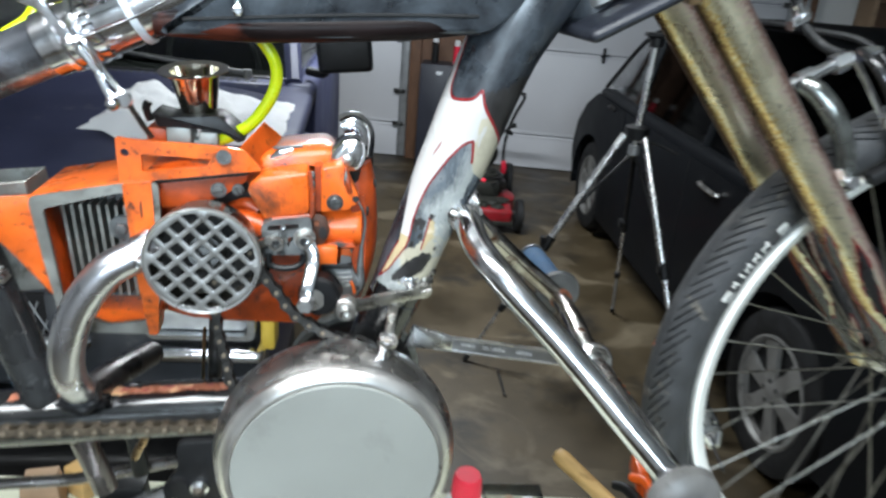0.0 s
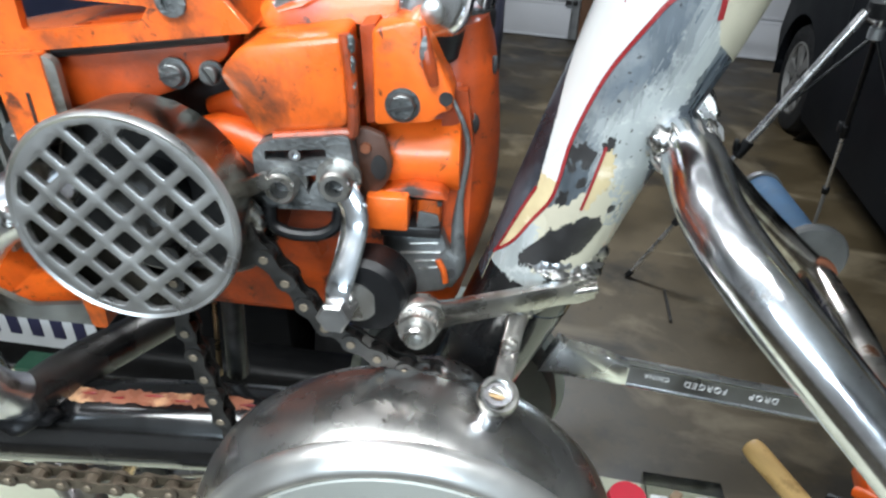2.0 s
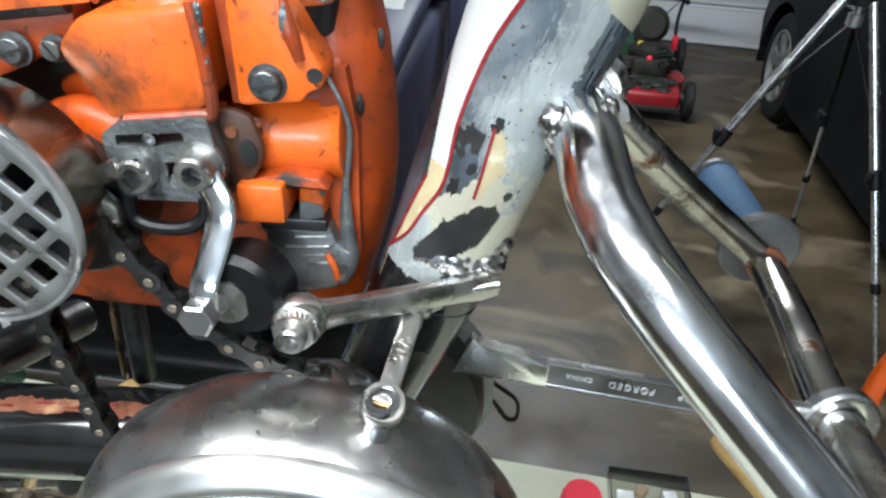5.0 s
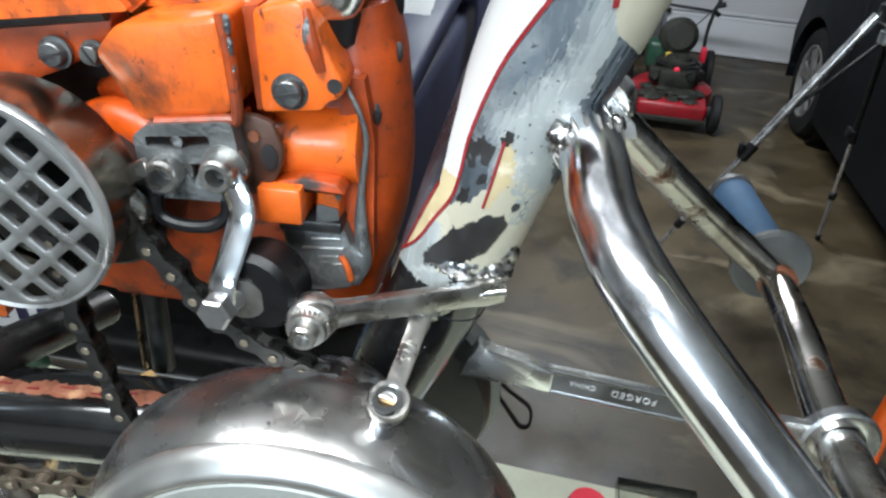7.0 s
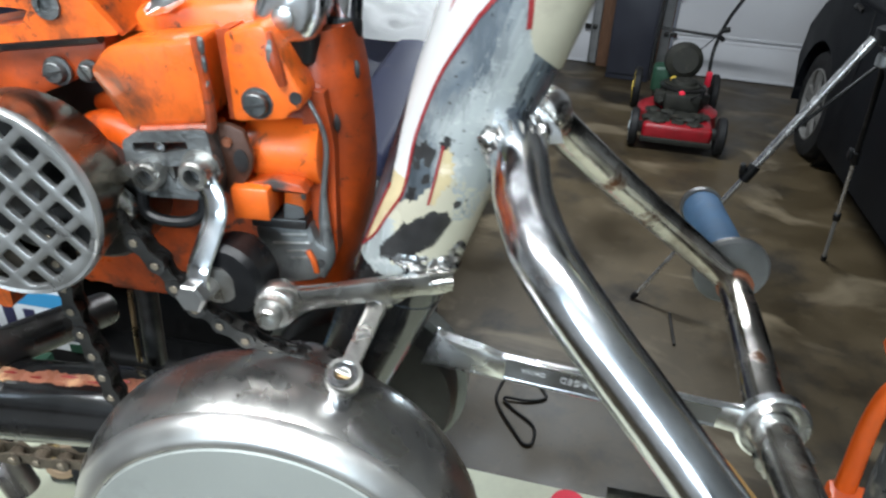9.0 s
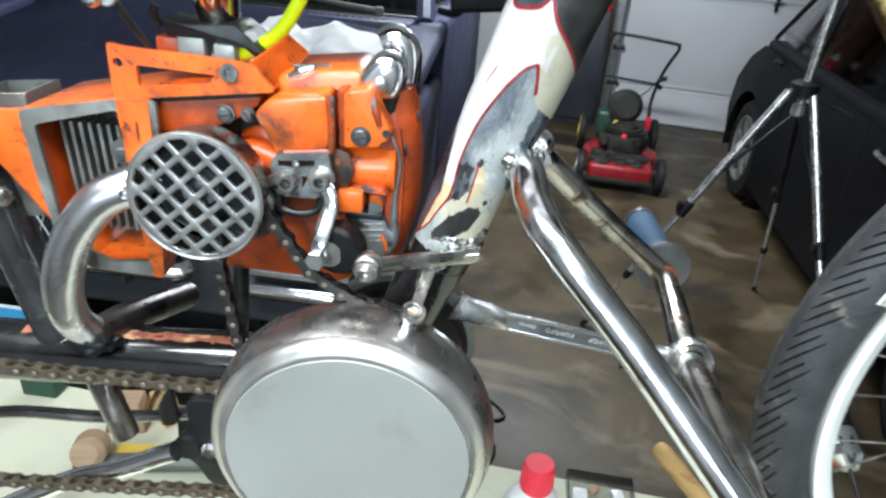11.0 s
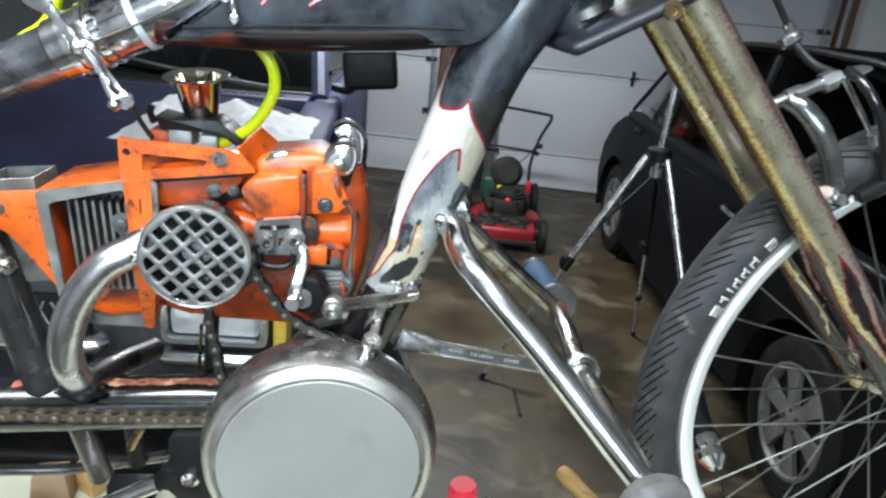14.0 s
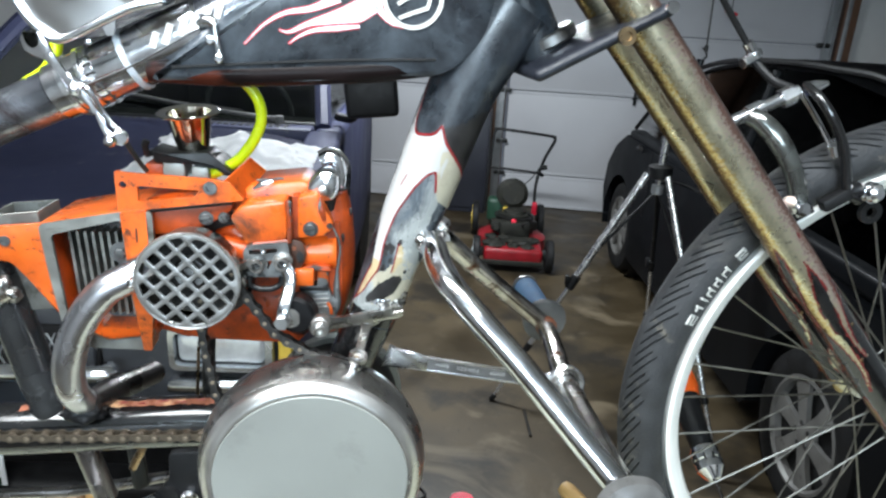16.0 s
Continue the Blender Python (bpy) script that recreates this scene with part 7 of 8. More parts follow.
part("flange_wall", plate(Z([(-0.0845, 1.4600), (-0.0750, 1.4590), (-0.0715, 1.4361), (-0.0725, 1.3835), (-0.0790, 1.3720), (-0.0845, 1.3720)]), -0.0100, 0.006), ORANGE_DIRTY, engine)
part("flange", tube(LL((-0.0812, -0.0140, 1.4590), (-0.0754, -0.0145, 1.4466), (-0.0736, -0.0150, 1.4361), (-0.0757, -0.0150, 1.4183), (-0.0764, -0.0145, 1.4029), (-0.0758, -0.0140, 1.3850), (-0.0795, -0.0140, 1.3735)), [0.0008, 0.0011, 0.0012, 0.0014, 0.0026, 0.0036, 0.0024], 14, 8, 0.8), BARE_CAST, engine, "grey gasket flange")
part("flange_hole", lathe([(0, 0.0022), (-0.004, 0.0022), (-0.004, 0)], L(-0.0785, -0.0176, 1.3815), (0, -1, 0), 14), SCORCH_AND_SHADE, engine)
part("orange_gasket", tube(LL((-0.0840, -0.0175, 1.3880), (-0.0815, -0.0180, 1.3830), (-0.0805, -0.0175, 1.3770)), 0.0014, 8), ORANGE, engine)
part("orange_patch", plate(rounded(Z([(-0.1060, 1.3745), (-0.0985, 1.3730), (-0.1010, 1.3690), (-0.1065, 1.3680)]), 0.001), -0.0178, -0.0168), ORANGE, engine)

# starter housing on the right
part("starter_housing", tube(LL((-0.0835, 0.022, 1.480), (-0.081, 0.022, 1.460), (-0.078, 0.022, 1.425), (-0.080, 0.022, 1.395), (-0.090, 0.022, 1.352)), [0.015, 0.017, 0.017, 0.017, 0.015], 24, 8, 1.6), ORANGE_DIRTY, engine, "orange starter housing")
for p in ((-0.0715, -0.0035, 1.4440), (-0.0655, 0.010, 1.4640)):
    part("housing_slot", lump(L(*p), 0.0019, p[2] * 50, (0.7, 0.5, 2.0)), SCORCH_AND_SHADE, engine)
part("top_tank", plate(rounded(Z([(-0.166, 1.4735), (-0.150, 1.4890), (-0.106, 1.4945), (-0.096, 1.4900), (-0.092, 1.474), (-0.118, 1.4780)]), 0.003), -0.004, 0.055, (), 0.003), ORANGE, engine)
part("top_slot", turned(box(-0.012, 0.012, -0.003, 0.003, -0.0005, 0.0008, 0.0004, 1), Matrix.Translation(L(-0.134, 0.004, 1.4925)) @ Matrix.Rotation(radians(25), 4, "Z")), BARE_CAST, engine)

# triangular bracket on top
part("top_bracket", plate(rounded(Z([(-0.2530, 1.5015), (-0.2450, 1.5000), (-0.1756, 1.4965), (-0.1640, 1.4945), (-0.1518, 1.4798), (-0.2378, 1.4690), (-0.2530, 1.4672)]), 0.002), -0.0205, -0.0165, [rounded(Z([(-0.2363, 1.4895), (-0.1879, 1.4872), (-0.1920, 1.4815), (-0.2365, 1.4765)]), 0.0015), circle2(-0.2476, 1.4900 - BENCH, 0.0030, 16), circle2(-0.1790, 1.4895 - BENCH, 0.0036, 16)]), ORANGE, engine, "orange triangular bracket with a long slot")
part("bracket_bush", lathe([(0, 0.0055), (0.0015, 0.0055), (0.0015, 0.0032), (-0.002, 0.0032), (-0.002, 0)], L(-0.1790, -0.0205, 1.4895), (0, -1, 0), 18), BARE_CAST, engine)
bm = bmesh.new()
q = [bm.verts.new(L(*p)) for p in ((-0.1700, -0.017, 1.4940), (-0.1560, -0.012, 1.4770), (-0.1400, 0.024, 1.4960), (-0.1530, 0.020, 1.5080))]
bm.faces.new(q)
bmesh.ops.solidify(bm, geom=bm.faces[:], thickness=0.0035)
bmesh.ops.bevel(bm, geom=bm.edges[:], offset=0.0012, segments=2, affect="EDGES")
part("flap", bm, ORANGE, engine, "orange folded flap")

# cylinder shroud with cooling fins
part("shroud", plate(rounded(Z([(-0.3150, 1.4560), (-0.2503, 1.4680), (-0.2256, 1.4690), (-0.2256, 1.4000), (-0.2370, 1.3440), (-0.2860, 1.3460), (-0.3050, 1.3620), (-0.3110, 1.4119)]), 0.005), -0.0240, -0.0205, [rounded(Z([(-0.3060, 1.4475), (-0.2500, 1.4615), (-0.2480, 1.4300), (-0.2420, 1.3560), (-0.2700, 1.3525), (-0.3000, 1.3680)]), 0.004)]), ALU_FIN, engine, "worn bright edge of the shroud")
part("shroud_top", plate(Z([(-0.3150, 1.4560), (-0.2503, 1.4690), (-0.2350, 1.4700), (-0.2350, 1.4655), (-0.2500, 1.4640), (-0.3130, 1.4510)]), -0.0215, 0.055), ORANGE, engine)
part("shroud_side", plate(Z([(-0.3150, 1.4545), (-0.3075, 1.4540), (-0.3010, 1.3665), (-0.3065, 1.3640)]), -0.0215, 0.050), ORANGE_DIRTY, engine)
part("shroud_floor", plate(Z([(-0.3050, 1.3640), (-0.2860, 1.3475), (-0.2370, 1.3455), (-0.2370, 1.3500), (-0.2850, 1.3520), (-0.3010, 1.3680)]), -0.0235, 0.030), ORANGE, engine)
part("shroud_band", plate(rounded(Z([(-0.2503, 1.4680), (-0.2300, 1.4700), (-0.2300, 1.3950), (-0.2340, 1.3440), (-0.2410, 1.3440), (-0.2460, 1.3900)]), 0.002), -0.0250, -0.0060), ORANGE, engine, "orange shroud band")
part("band_slot", box(-0.2390, -0.2378, -0.0256, -0.0248, 1.443 - BENCH, 1.455 - BENCH, 0), SCORCH_AND_SHADE, engine)
part("wing", plate(rounded(Z([(-0.4000, 1.4440), (-0.3475, 1.4520), (-0.3080, 1.4560), (-0.3085, 1.3929), (-0.3016, 1.3630), (-0.3269, 1.4025), (-0.3420, 1.4214), (-0.4000, 1.4300)]), 0.004), -0.0190, -0.0140, (), 0.001), ORANGE, engine, "orange pointed end of the shroud")
part("wing_hole", lathe([(0, 0.0045), (0.001, 0.0045), (0.001, 0.0025), (-0.002, 0.0025), (-0.002, 0)], L(-0.3440, -0.0192, 1.4400), (0, -1, 0), 16), BARE_CAST, engine)
for k in range(8):
    u = -0.3000 + k * 0.0062
    part("cooling_fin", plate(Z([(u, 1.4450), (u + 0.0022, 1.4455), (u + 0.0058, 1.3700), (u + 0.0036, 1.3695)]), -0.006, 0.035), ALU_FIN, engine, "dull aluminium cooling fin")
part("fin_back", box(-0.3060, -0.2480, 0.014, 0.036, 1.362 - BENCH, 1.450 - BENCH, 0.002), SCORCH_AND_SHADE, engine)
part("exhaust_nut", join(lathe([(0, 0.0095), (0.004, 0.0095), (0.004, 0.004)], L(-0.2575, -0.0050, 1.4280), (0, -1, 0), 22), hex_head(L(-0.2575, -0.009, 1.4280), (0, -1, 0), 0.0050, 0.005)), BARE_CAST, engine)
box_m = Matrix.Translation(L(-0.339, 0.022, 1.400)) @ Matrix.Rotation(radians(-6), 4, "Y")
for x0, x1, y0, y1 in ((-0.020, 0.020, -0.021, -0.0195), (-0.020, 0.020, 0.0195, 0.021), (-0.020, -0.0185, -0.0194, 0.0194), (0.0185, 0.020, -0.0194, 0.0194)):
    part("open_box_side", turned(box(x0, x1, y0, y1, -0.03, 0.058, 0.0004, 1), box_m), ALU_FIN, engine, "dull sheet-metal side of an open box")

# round strainer used as a silencer
DC = Vector((-0.1915, -0.0610, 1.4222 - BENCH))


def clip_round(poly, r, n=40):
    """The part of a polygon inside a circle about the origin."""
    for k in range(n):
        a = 2 * math.pi * (k + 0.5) / n
        nx, ny, d = math.cos(a), math.sin(a), r * math.cos(math.pi / n)
        out = []
        for p, q in zip(poly, poly[1:] + poly[:1]):
            dp, dq = p[0] * nx + p[1] * ny - d, q[0] * nx + q[1] * ny - d
            if dp <= 0:
                out.append(p)
            if dp * dq < 0:
                t = dp / (dp - dq)
                out.append((p[0] + t * (q[0] - p[0]), p[1] + t * (q[1] - p[1])))
        poly = out
        if len(poly) < 3:
            return []
    return poly


holes, pitch, half = [], 0.0119, 0.0041
ca, sa = math.cos(radians(41)), math.sin(radians(41))
for i in range(-5, 6):
    for j in range(-5, 6):
        cx, cy = (i + 0.5) * pitch, (j + 0.5) * pitch
        sq = [(cx + dx * half, cy + dy * half) for dx, dy in ((-1, -1), (1, -1), (1, 1), (-1, 1))]
        sq = clip_round([(x * ca - y * sa, x * sa + y * ca) for x, y in sq], 0.0371)
        clean = []
        for p in sq:
            if not clean or math.dist(p, clean[-1]) > 0.0006:
                clean.append(p)
        area = abs(sum(p[0] * q[1] - p[1] * q[0] for p, q in zip(clean, clean[1:] + clean[:1]))) / 2 if len(clean) > 2 else 0
        if area > 0.6e-5:
            holes.append([(x + DC.x, z + DC.z) for x, z in rounded(clean, 0.0013, 3)])
silencer = part("silencer", plate(circle2(DC.x, DC.z, 0.0399, 64), DC.y, DC.y + 0.0028, holes, 0.0005), GRILLE, engine, "round steel strainer plate with square holes", 25)
part("rolled_rim", lathe([(0, 0.0391), (-0.0008, 0.0403), (0.0004, 0.0412), (0.002, 0.0414), (0.003, 0.0408)], DC, (0, 1, 0), 64, False), GRILLE, silencer)
part("can_wall", lathe([(0.002, 0.0408), (0.010, 0.0403), (0.028, 0.0380), (0.030, 0.035), (0.030, 0.0)], DC, (0, 1, 0), 56, False), STRAW_STEEL, silencer, "straw-tinted bright steel silencer can")
part("inner_floor", lathe([(0.0262, 0.0), (0.0262, 0.036), (0.0270, 0.036)], DC, (0, 1, 0), 40), SCORCH_AND_SHADE, silencer, "black floor of the can")
part("inner_tube", rod(DC + Vector((0, 0.028, 0)), DC + Vector((0, 0.010, 0.004)), 0.014), STEEL_DARK, silencer)
part("rim_weld", lump(DC + Vector((-0.0425, 0.004, -0.002)), 0.0045, 4.2), WELD, silencer, "bright weld spot")
part("clutch_bell", lathe([(0, 0.0), (0, 0.024), (0.002, 0.026), (0.020, 0.026), (0.020, 0)], L(-0.1720, -0.034, 1.4100), (0, 1, 0), 30), STEEL_DARK, engine, "dark steel clutch drum")
part("silencer_bracket", join(plate(rounded(Z([(-0.1640, 1.4270), (-0.1460, 1.4355), (-0.1455, 1.4295), (-0.1625, 1.4190)]), 0.001), -0.0410, -0.0385), tube(LL((-0.1560, -0.0400, 1.4200), (-0.1530, -0.0380, 1.4130), (-0.1570, -0.036, 1.4080)), 0.0050, 12)), STEEL, engine, "scuffed steel strap to the silencer")

# exhaust pipe
part("exhaust_pipe", tube(LL((-0.2300, -0.026, 1.4240), (-0.2420, -0.034, 1.4165), (-0.2627, -0.040, 1.4050), (-0.2839, -0.042, 1.3767), (-0.2960, -0.042, 1.3435), (-0.2995, -0.038, 1.3180), (-0.2990, -0.028, 1.2990), (-0.2980, -0.014, 1.2850)), [0.0130, 0.0130, 0.0130, 0.0130, 0.0130, 0.0128, 0.0122, 0.0115], 28, 10), EXHAUST_STEEL, bike, "bent bright steel exhaust pipe")
stub_pipe = part("exhaust_stub", tube(LL((-0.2960, -0.022, 1.2860), (-0.2880, 0.010, 1.2820), (-0.2790, 0.048, 1.2720), (-0.2705, 0.086, 1.2610)), [0.0120, 0.0125, 0.0125, 0.0120], 24), STUB_STEEL, bike, "black-chromed cut pipe end")
part("pipe_end", lathe([(0, 0.0085), (0.0004, 0.0118), (0.0012, 0.0118), (0.0012, 0.0090), (-0.006, 0.0085), (-0.006, 0)], L(-0.2705, 0.086, 1.2610), (0.0085, 0.038, -0.011), 24), STEEL, stub_pipe, "bright sawn edge")
part("joint_weld", lump(L(-0.299, -0.020, 1.2790), 0.0120, 5.1, (1.5, 1.0, 0.7)), BLACK_RUST, bike, "painted weld round the pipe foot", 120)

# carburettor, velocity stack, hose, plug
carb = part("carburettor", join(box(-0.2269, -0.2085, 0.019, 0.050, 1.4860 - BENCH, 1.5020 - BENCH, 0.002), box(-0.2030, -0.1885, 0.019, 0.050, 1.4820 - BENCH, 1.4980 - BENCH, 0.002), box(-0.2269, -0.1890, 0.028, 0.052, 1.4760 - BENCH, 1.4900 - BENCH, 0.002)), CAST_ALU, engine, "cast aluminium carburettor")
part("choke_plate", plate(rounded(Z([(-0.2365, 1.5120), (-0.2235, 1.5090), (-0.1875, 1.5110), (-0.1785, 1.5040), (-0.1675, 1.4930), (-0.1735, 1.4905), (-0.1865, 1.5000), (-0.2325, 1.5010)]), 0.002), 0.018, 0.054, (), 0.001), BLACK_MATT, carb, "black plastic carburettor plate")
part("choke_lever", tube(LL((-0.2375, 0.02, 1.5060), (-0.2395, 0.018, 1.5150), (-0.2375, 0.018, 1.5200)), 0.003, 8), BLACK_MATT, carb)
part("intake_flange", box(-0.2415, -0.2265, 0.020, 0.046, 1.4820 - BENCH, 1.5000 - BENCH, 0.002), ORANGE_DIRTY, carb)
cup_at, cup_d = L(-0.2045, 0.042, 1.5050), Vector((-0.06, -0.13, 1)).normalized()
cup = part("intake_cup", lathe([(0, 0.0125), (0.003, 0.0130), (0.033, 0.0186), (0.0362, 0.0196), (0.0372, 0.0262), (0.0383, 0.0268), (0.0388, 0.0258), (0.0378, 0.0186), (0.032, 0.0176), (0.004, 0.0120)], cup_at, cup_d, 44, False), GOLD_CUP, carb, "polished metal cup used as an intake horn")
for a_d in (-115, -85, -55):
    side = basis(cup_d).to_3x3() @ Vector((math.cos(radians(a_d)), math.sin(radians(a_d)), 0))
    for k in range(7):
        h = 0.006 + 0.0038 * k
        r_at = float(np.interp(h, [0.003, 0.033], [0.0130, 0.0186]))
        part("cup_hole", lathe([(0, 0.0007), (0.0003, 0.0007), (0.0003, 0)], cup_at + cup_d * h + side * r_at, side, 8), SCORCH_AND_SHADE, cup, "small punched hole")
part("hose", tube(LL((-0.1905, 0.032, 1.4890), (-0.1800, 0.031, 1.4935), (-0.1607, 0.030, 1.5076), (-0.1454, 0.030, 1.5331), (-0.1457, 0.030, 1.5550), (-0.1607, 0.030, 1.5740), (-0.185, 0.022, 1.590)), 0.0048, 16), HOSE, bike, "bright yellow fuel hose")
part("hose", tube(LL((-0.325, 0.05, 1.640), (-0.312, 0.045, 1.600), (-0.318, 0.040, 1.575), (-0.336, 0.035, 1.560)), 0.0052, 14), HOSE, bike, "bright yellow fuel hose")
part("hose_clip", lathe([(-0.003, 0.0056), (0.003, 0.0056)], L(-0.311, 0.0445, 1.6000), (0.1, 0, -1), 16), ORANGE_PLASTIC, bike)
plug = part("plug_hood", plate(rounded(Z([(-0.1040, 1.4880), (-0.0985, 1.4975), (-0.0905, 1.5050), (-0.0815, 1.5065), (-0.0745, 1.5005), (-0.0738, 1.4900), (-0.0785, 1.4780), (-0.0930, 1.4770), (-0.0985, 1.4805)]), 0.005), -0.0120, 0.014, (), 0.0055), CHROME, engine, "polished metal plug hood with a rivet", 60)
part("hood_rivet", lathe([(0, 0.0046), (0.0010, 0.0044), (0.0016, 0.0030), (0.0016, 0)], L(-0.0886, -0.0120, 1.4880), (0, -1, 0), 22), STEEL, plug, "flat round rivet")
part("rubber_boot", lathe([(0, 0.0050), (0.0015, 0.0066), (0.009, 0.0080), (0.012, 0.0084)], L(-0.0858, -0.0015, 1.4680), (0, 0.02, 1), 24), BLACK_MATT, plug, "black rubber boot")
elbow = part("chrome_elbow", tube(LL((-0.0750, 0.026, 1.4780), (-0.0745, 0.026, 1.4920), (-0.0765, 0.026, 1.5030), (-0.0840, 0.026, 1.5090), (-0.0920, 0.026, 1.5060)), [0.0078, 0.0088, 0.0096, 0.0098, 0.0092], 24), CHROME, engine, "chrome elbow fitting")
part("rubber_collar", lathe([(0, 0.0080), (0.002, 0.0090), (0.007, 0.0092), (0.009, 0.0084)], L(-0.0752, 0.024, 1.4735), (0, 0.05, 1), 22), BLACK_MATT, elbow, "black rubber collar")

# spanner lever by the seat tube
lever = part("spanner_lever", plate(rounded(Z([(-0.3010, 1.6060), (-0.2992, 1.5978), (-0.2958, 1.5949), (-0.2926, 1.5966), (-0.2915, 1.6025), (-0.2937, 1.6056), (-0.2905, 1.6062), (-0.2862, 1.6001), (-0.2827, 1.5914), (-0.2770, 1.5818), (-0.2699, 1.5711), (-0.2645, 1.5665), (-0.2660, 1.5628), (-0.2716, 1.5629), (-0.2734, 1.5668), (-0.2800, 1.5765), (-0.2846, 1.5822), (-0.2887, 1.5859), (-0.2966, 1.5886), (-0.3020, 1.5920), (-0.3040, 1.6010)]), 0.0012), -0.0358, -0.0322, (), 0.0009), SCUFFED_CHROME, bike, "open-ended spanner used as a lever")
part("lever_link", plate(rounded(Z([(-0.2700, 1.5690), (-0.2661, 1.5705), (-0.2607, 1.5626), (-0.2567, 1.5562), (-0.2528, 1.5500), (-0.2478, 1.5375), (-0.2440, 1.5345), (-0.2415, 1.5300), (-0.2425, 1.5262), (-0.2471, 1.5247), (-0.2500, 1.5280), (-0.2506, 1.5331), (-0.2559, 1.5480), (-0.2600, 1.5544), (-0.2690, 1.5635)]), 0.0012), -0.0395, -0.0360, (), 0.0009), SCUFFED_CHROME, lever, "second spanner bolted to the first")
part("side_strap", tube(LL((-0.2677, -0.031, 1.5692), (-0.2619, -0.031, 1.5654), (-0.2578, -0.031, 1.5590), (-0.2518, -0.031, 1.5477), (-0.2440, -0.032, 1.5375), (-0.2402, -0.032, 1.5340)), [0.0024, 0.0022, 0.0020, 0.0020, 0.0022, 0.0026], 10), CHROME, lever, "thin bright strap")
part("pivot_bolt", join(hex_head(L(-0.2672, -0.0395, 1.5662), (0, -1, 0), 0.0046, 0.003), lathe([(0, 0.0030), (0.0045, 0.0028), (0.0055, 0.0016), (0.0057, 0)], L(-0.2672, -0.0400, 1.5662), (0, -1, 0), 16)), CHROME, lever, "bright pivot bolt")
part("lever_bolt", lathe([(0, 0.0046), (0.004, 0.0046), (0.0062, 0.0036), (0.0070, 0.0018), (0.0071, 0)], L(-0.2460, -0.0390, 1.5290), (0, -1, 0), 22), CHROME, lever, "bright domed bolt head")
part("lever_nut", lathe([(0, 0.0058), (0.008, 0.0058), (0.009, 0.0046)], L(-0.2425, -0.0290, 1.5308), (0.3, -1, 0), 18), SCUFFED_CHROME, lever)
part("pull_rod", tube(LL((-0.2400, -0.030, 1.5290), (-0.2365, -0.026, 1.5200), (-0.2330, -0.022, 1.5110), (-0.2290, -0.016, 1.5010)), 0.0020, 10), STEEL_DARK, bike, "thin rusty pull rod")
stop = part("cable_stop", tube(LL((-0.1790, -0.0270, 1.6170), (-0.1740, -0.0290, 1.6195), (-0.1690, -0.0310, 1.6195), (-0.1655, -0.0320, 1.6165)), [0.0034, 0.0048, 0.0046, 0.0036], 14), CHROME, bike, "small bright cable stop")
part("stop_arm", tube(LL((-0.1665, -0.033, 1.6170), (-0.1655, -0.034, 1.6080), (-0.1640, -0.034, 1.5990), (-0.1637, -0.034, 1.5935)), [0.0020, 0.0024, 0.0026, 0.0032], 12), CHROME, stop)
for u, w in ((-0.1694, 1.6062), (-0.1637, 1.5933)):
    part("stop_screw", lathe([(0, 0.0034), (0.003, 0.0034), (0.0038, 0.0022), (0.0038, 0)], L(u, -0.0355, w), (0, -1, 0), 14), CHROME, stop, "round bright screw")
part("thin_cable", tube(LL((-0.2650, -0.0330, 1.5680), (-0.2351, -0.0300, 1.5819), (-0.2103, -0.0300, 1.5955), (-0.1834, -0.0300, 1.6119), (-0.1780, -0.0280, 1.6165)), 0.0009, 8), CHROME, bike, "thin bright cable")
part("alloy_clip", tube(LL((-0.1462, -0.008, 1.4862), (-0.1383, -0.008, 1.4902), (-0.1298, -0.008, 1.4935)), [0.0020, 0.0042, 0.0026], 12, 6, 0.5), CHROME, engine, "small bright alloy clip")


# ---- fork, front wheel and brake ----
AXLE = (0.505, 0.006, 1.279)
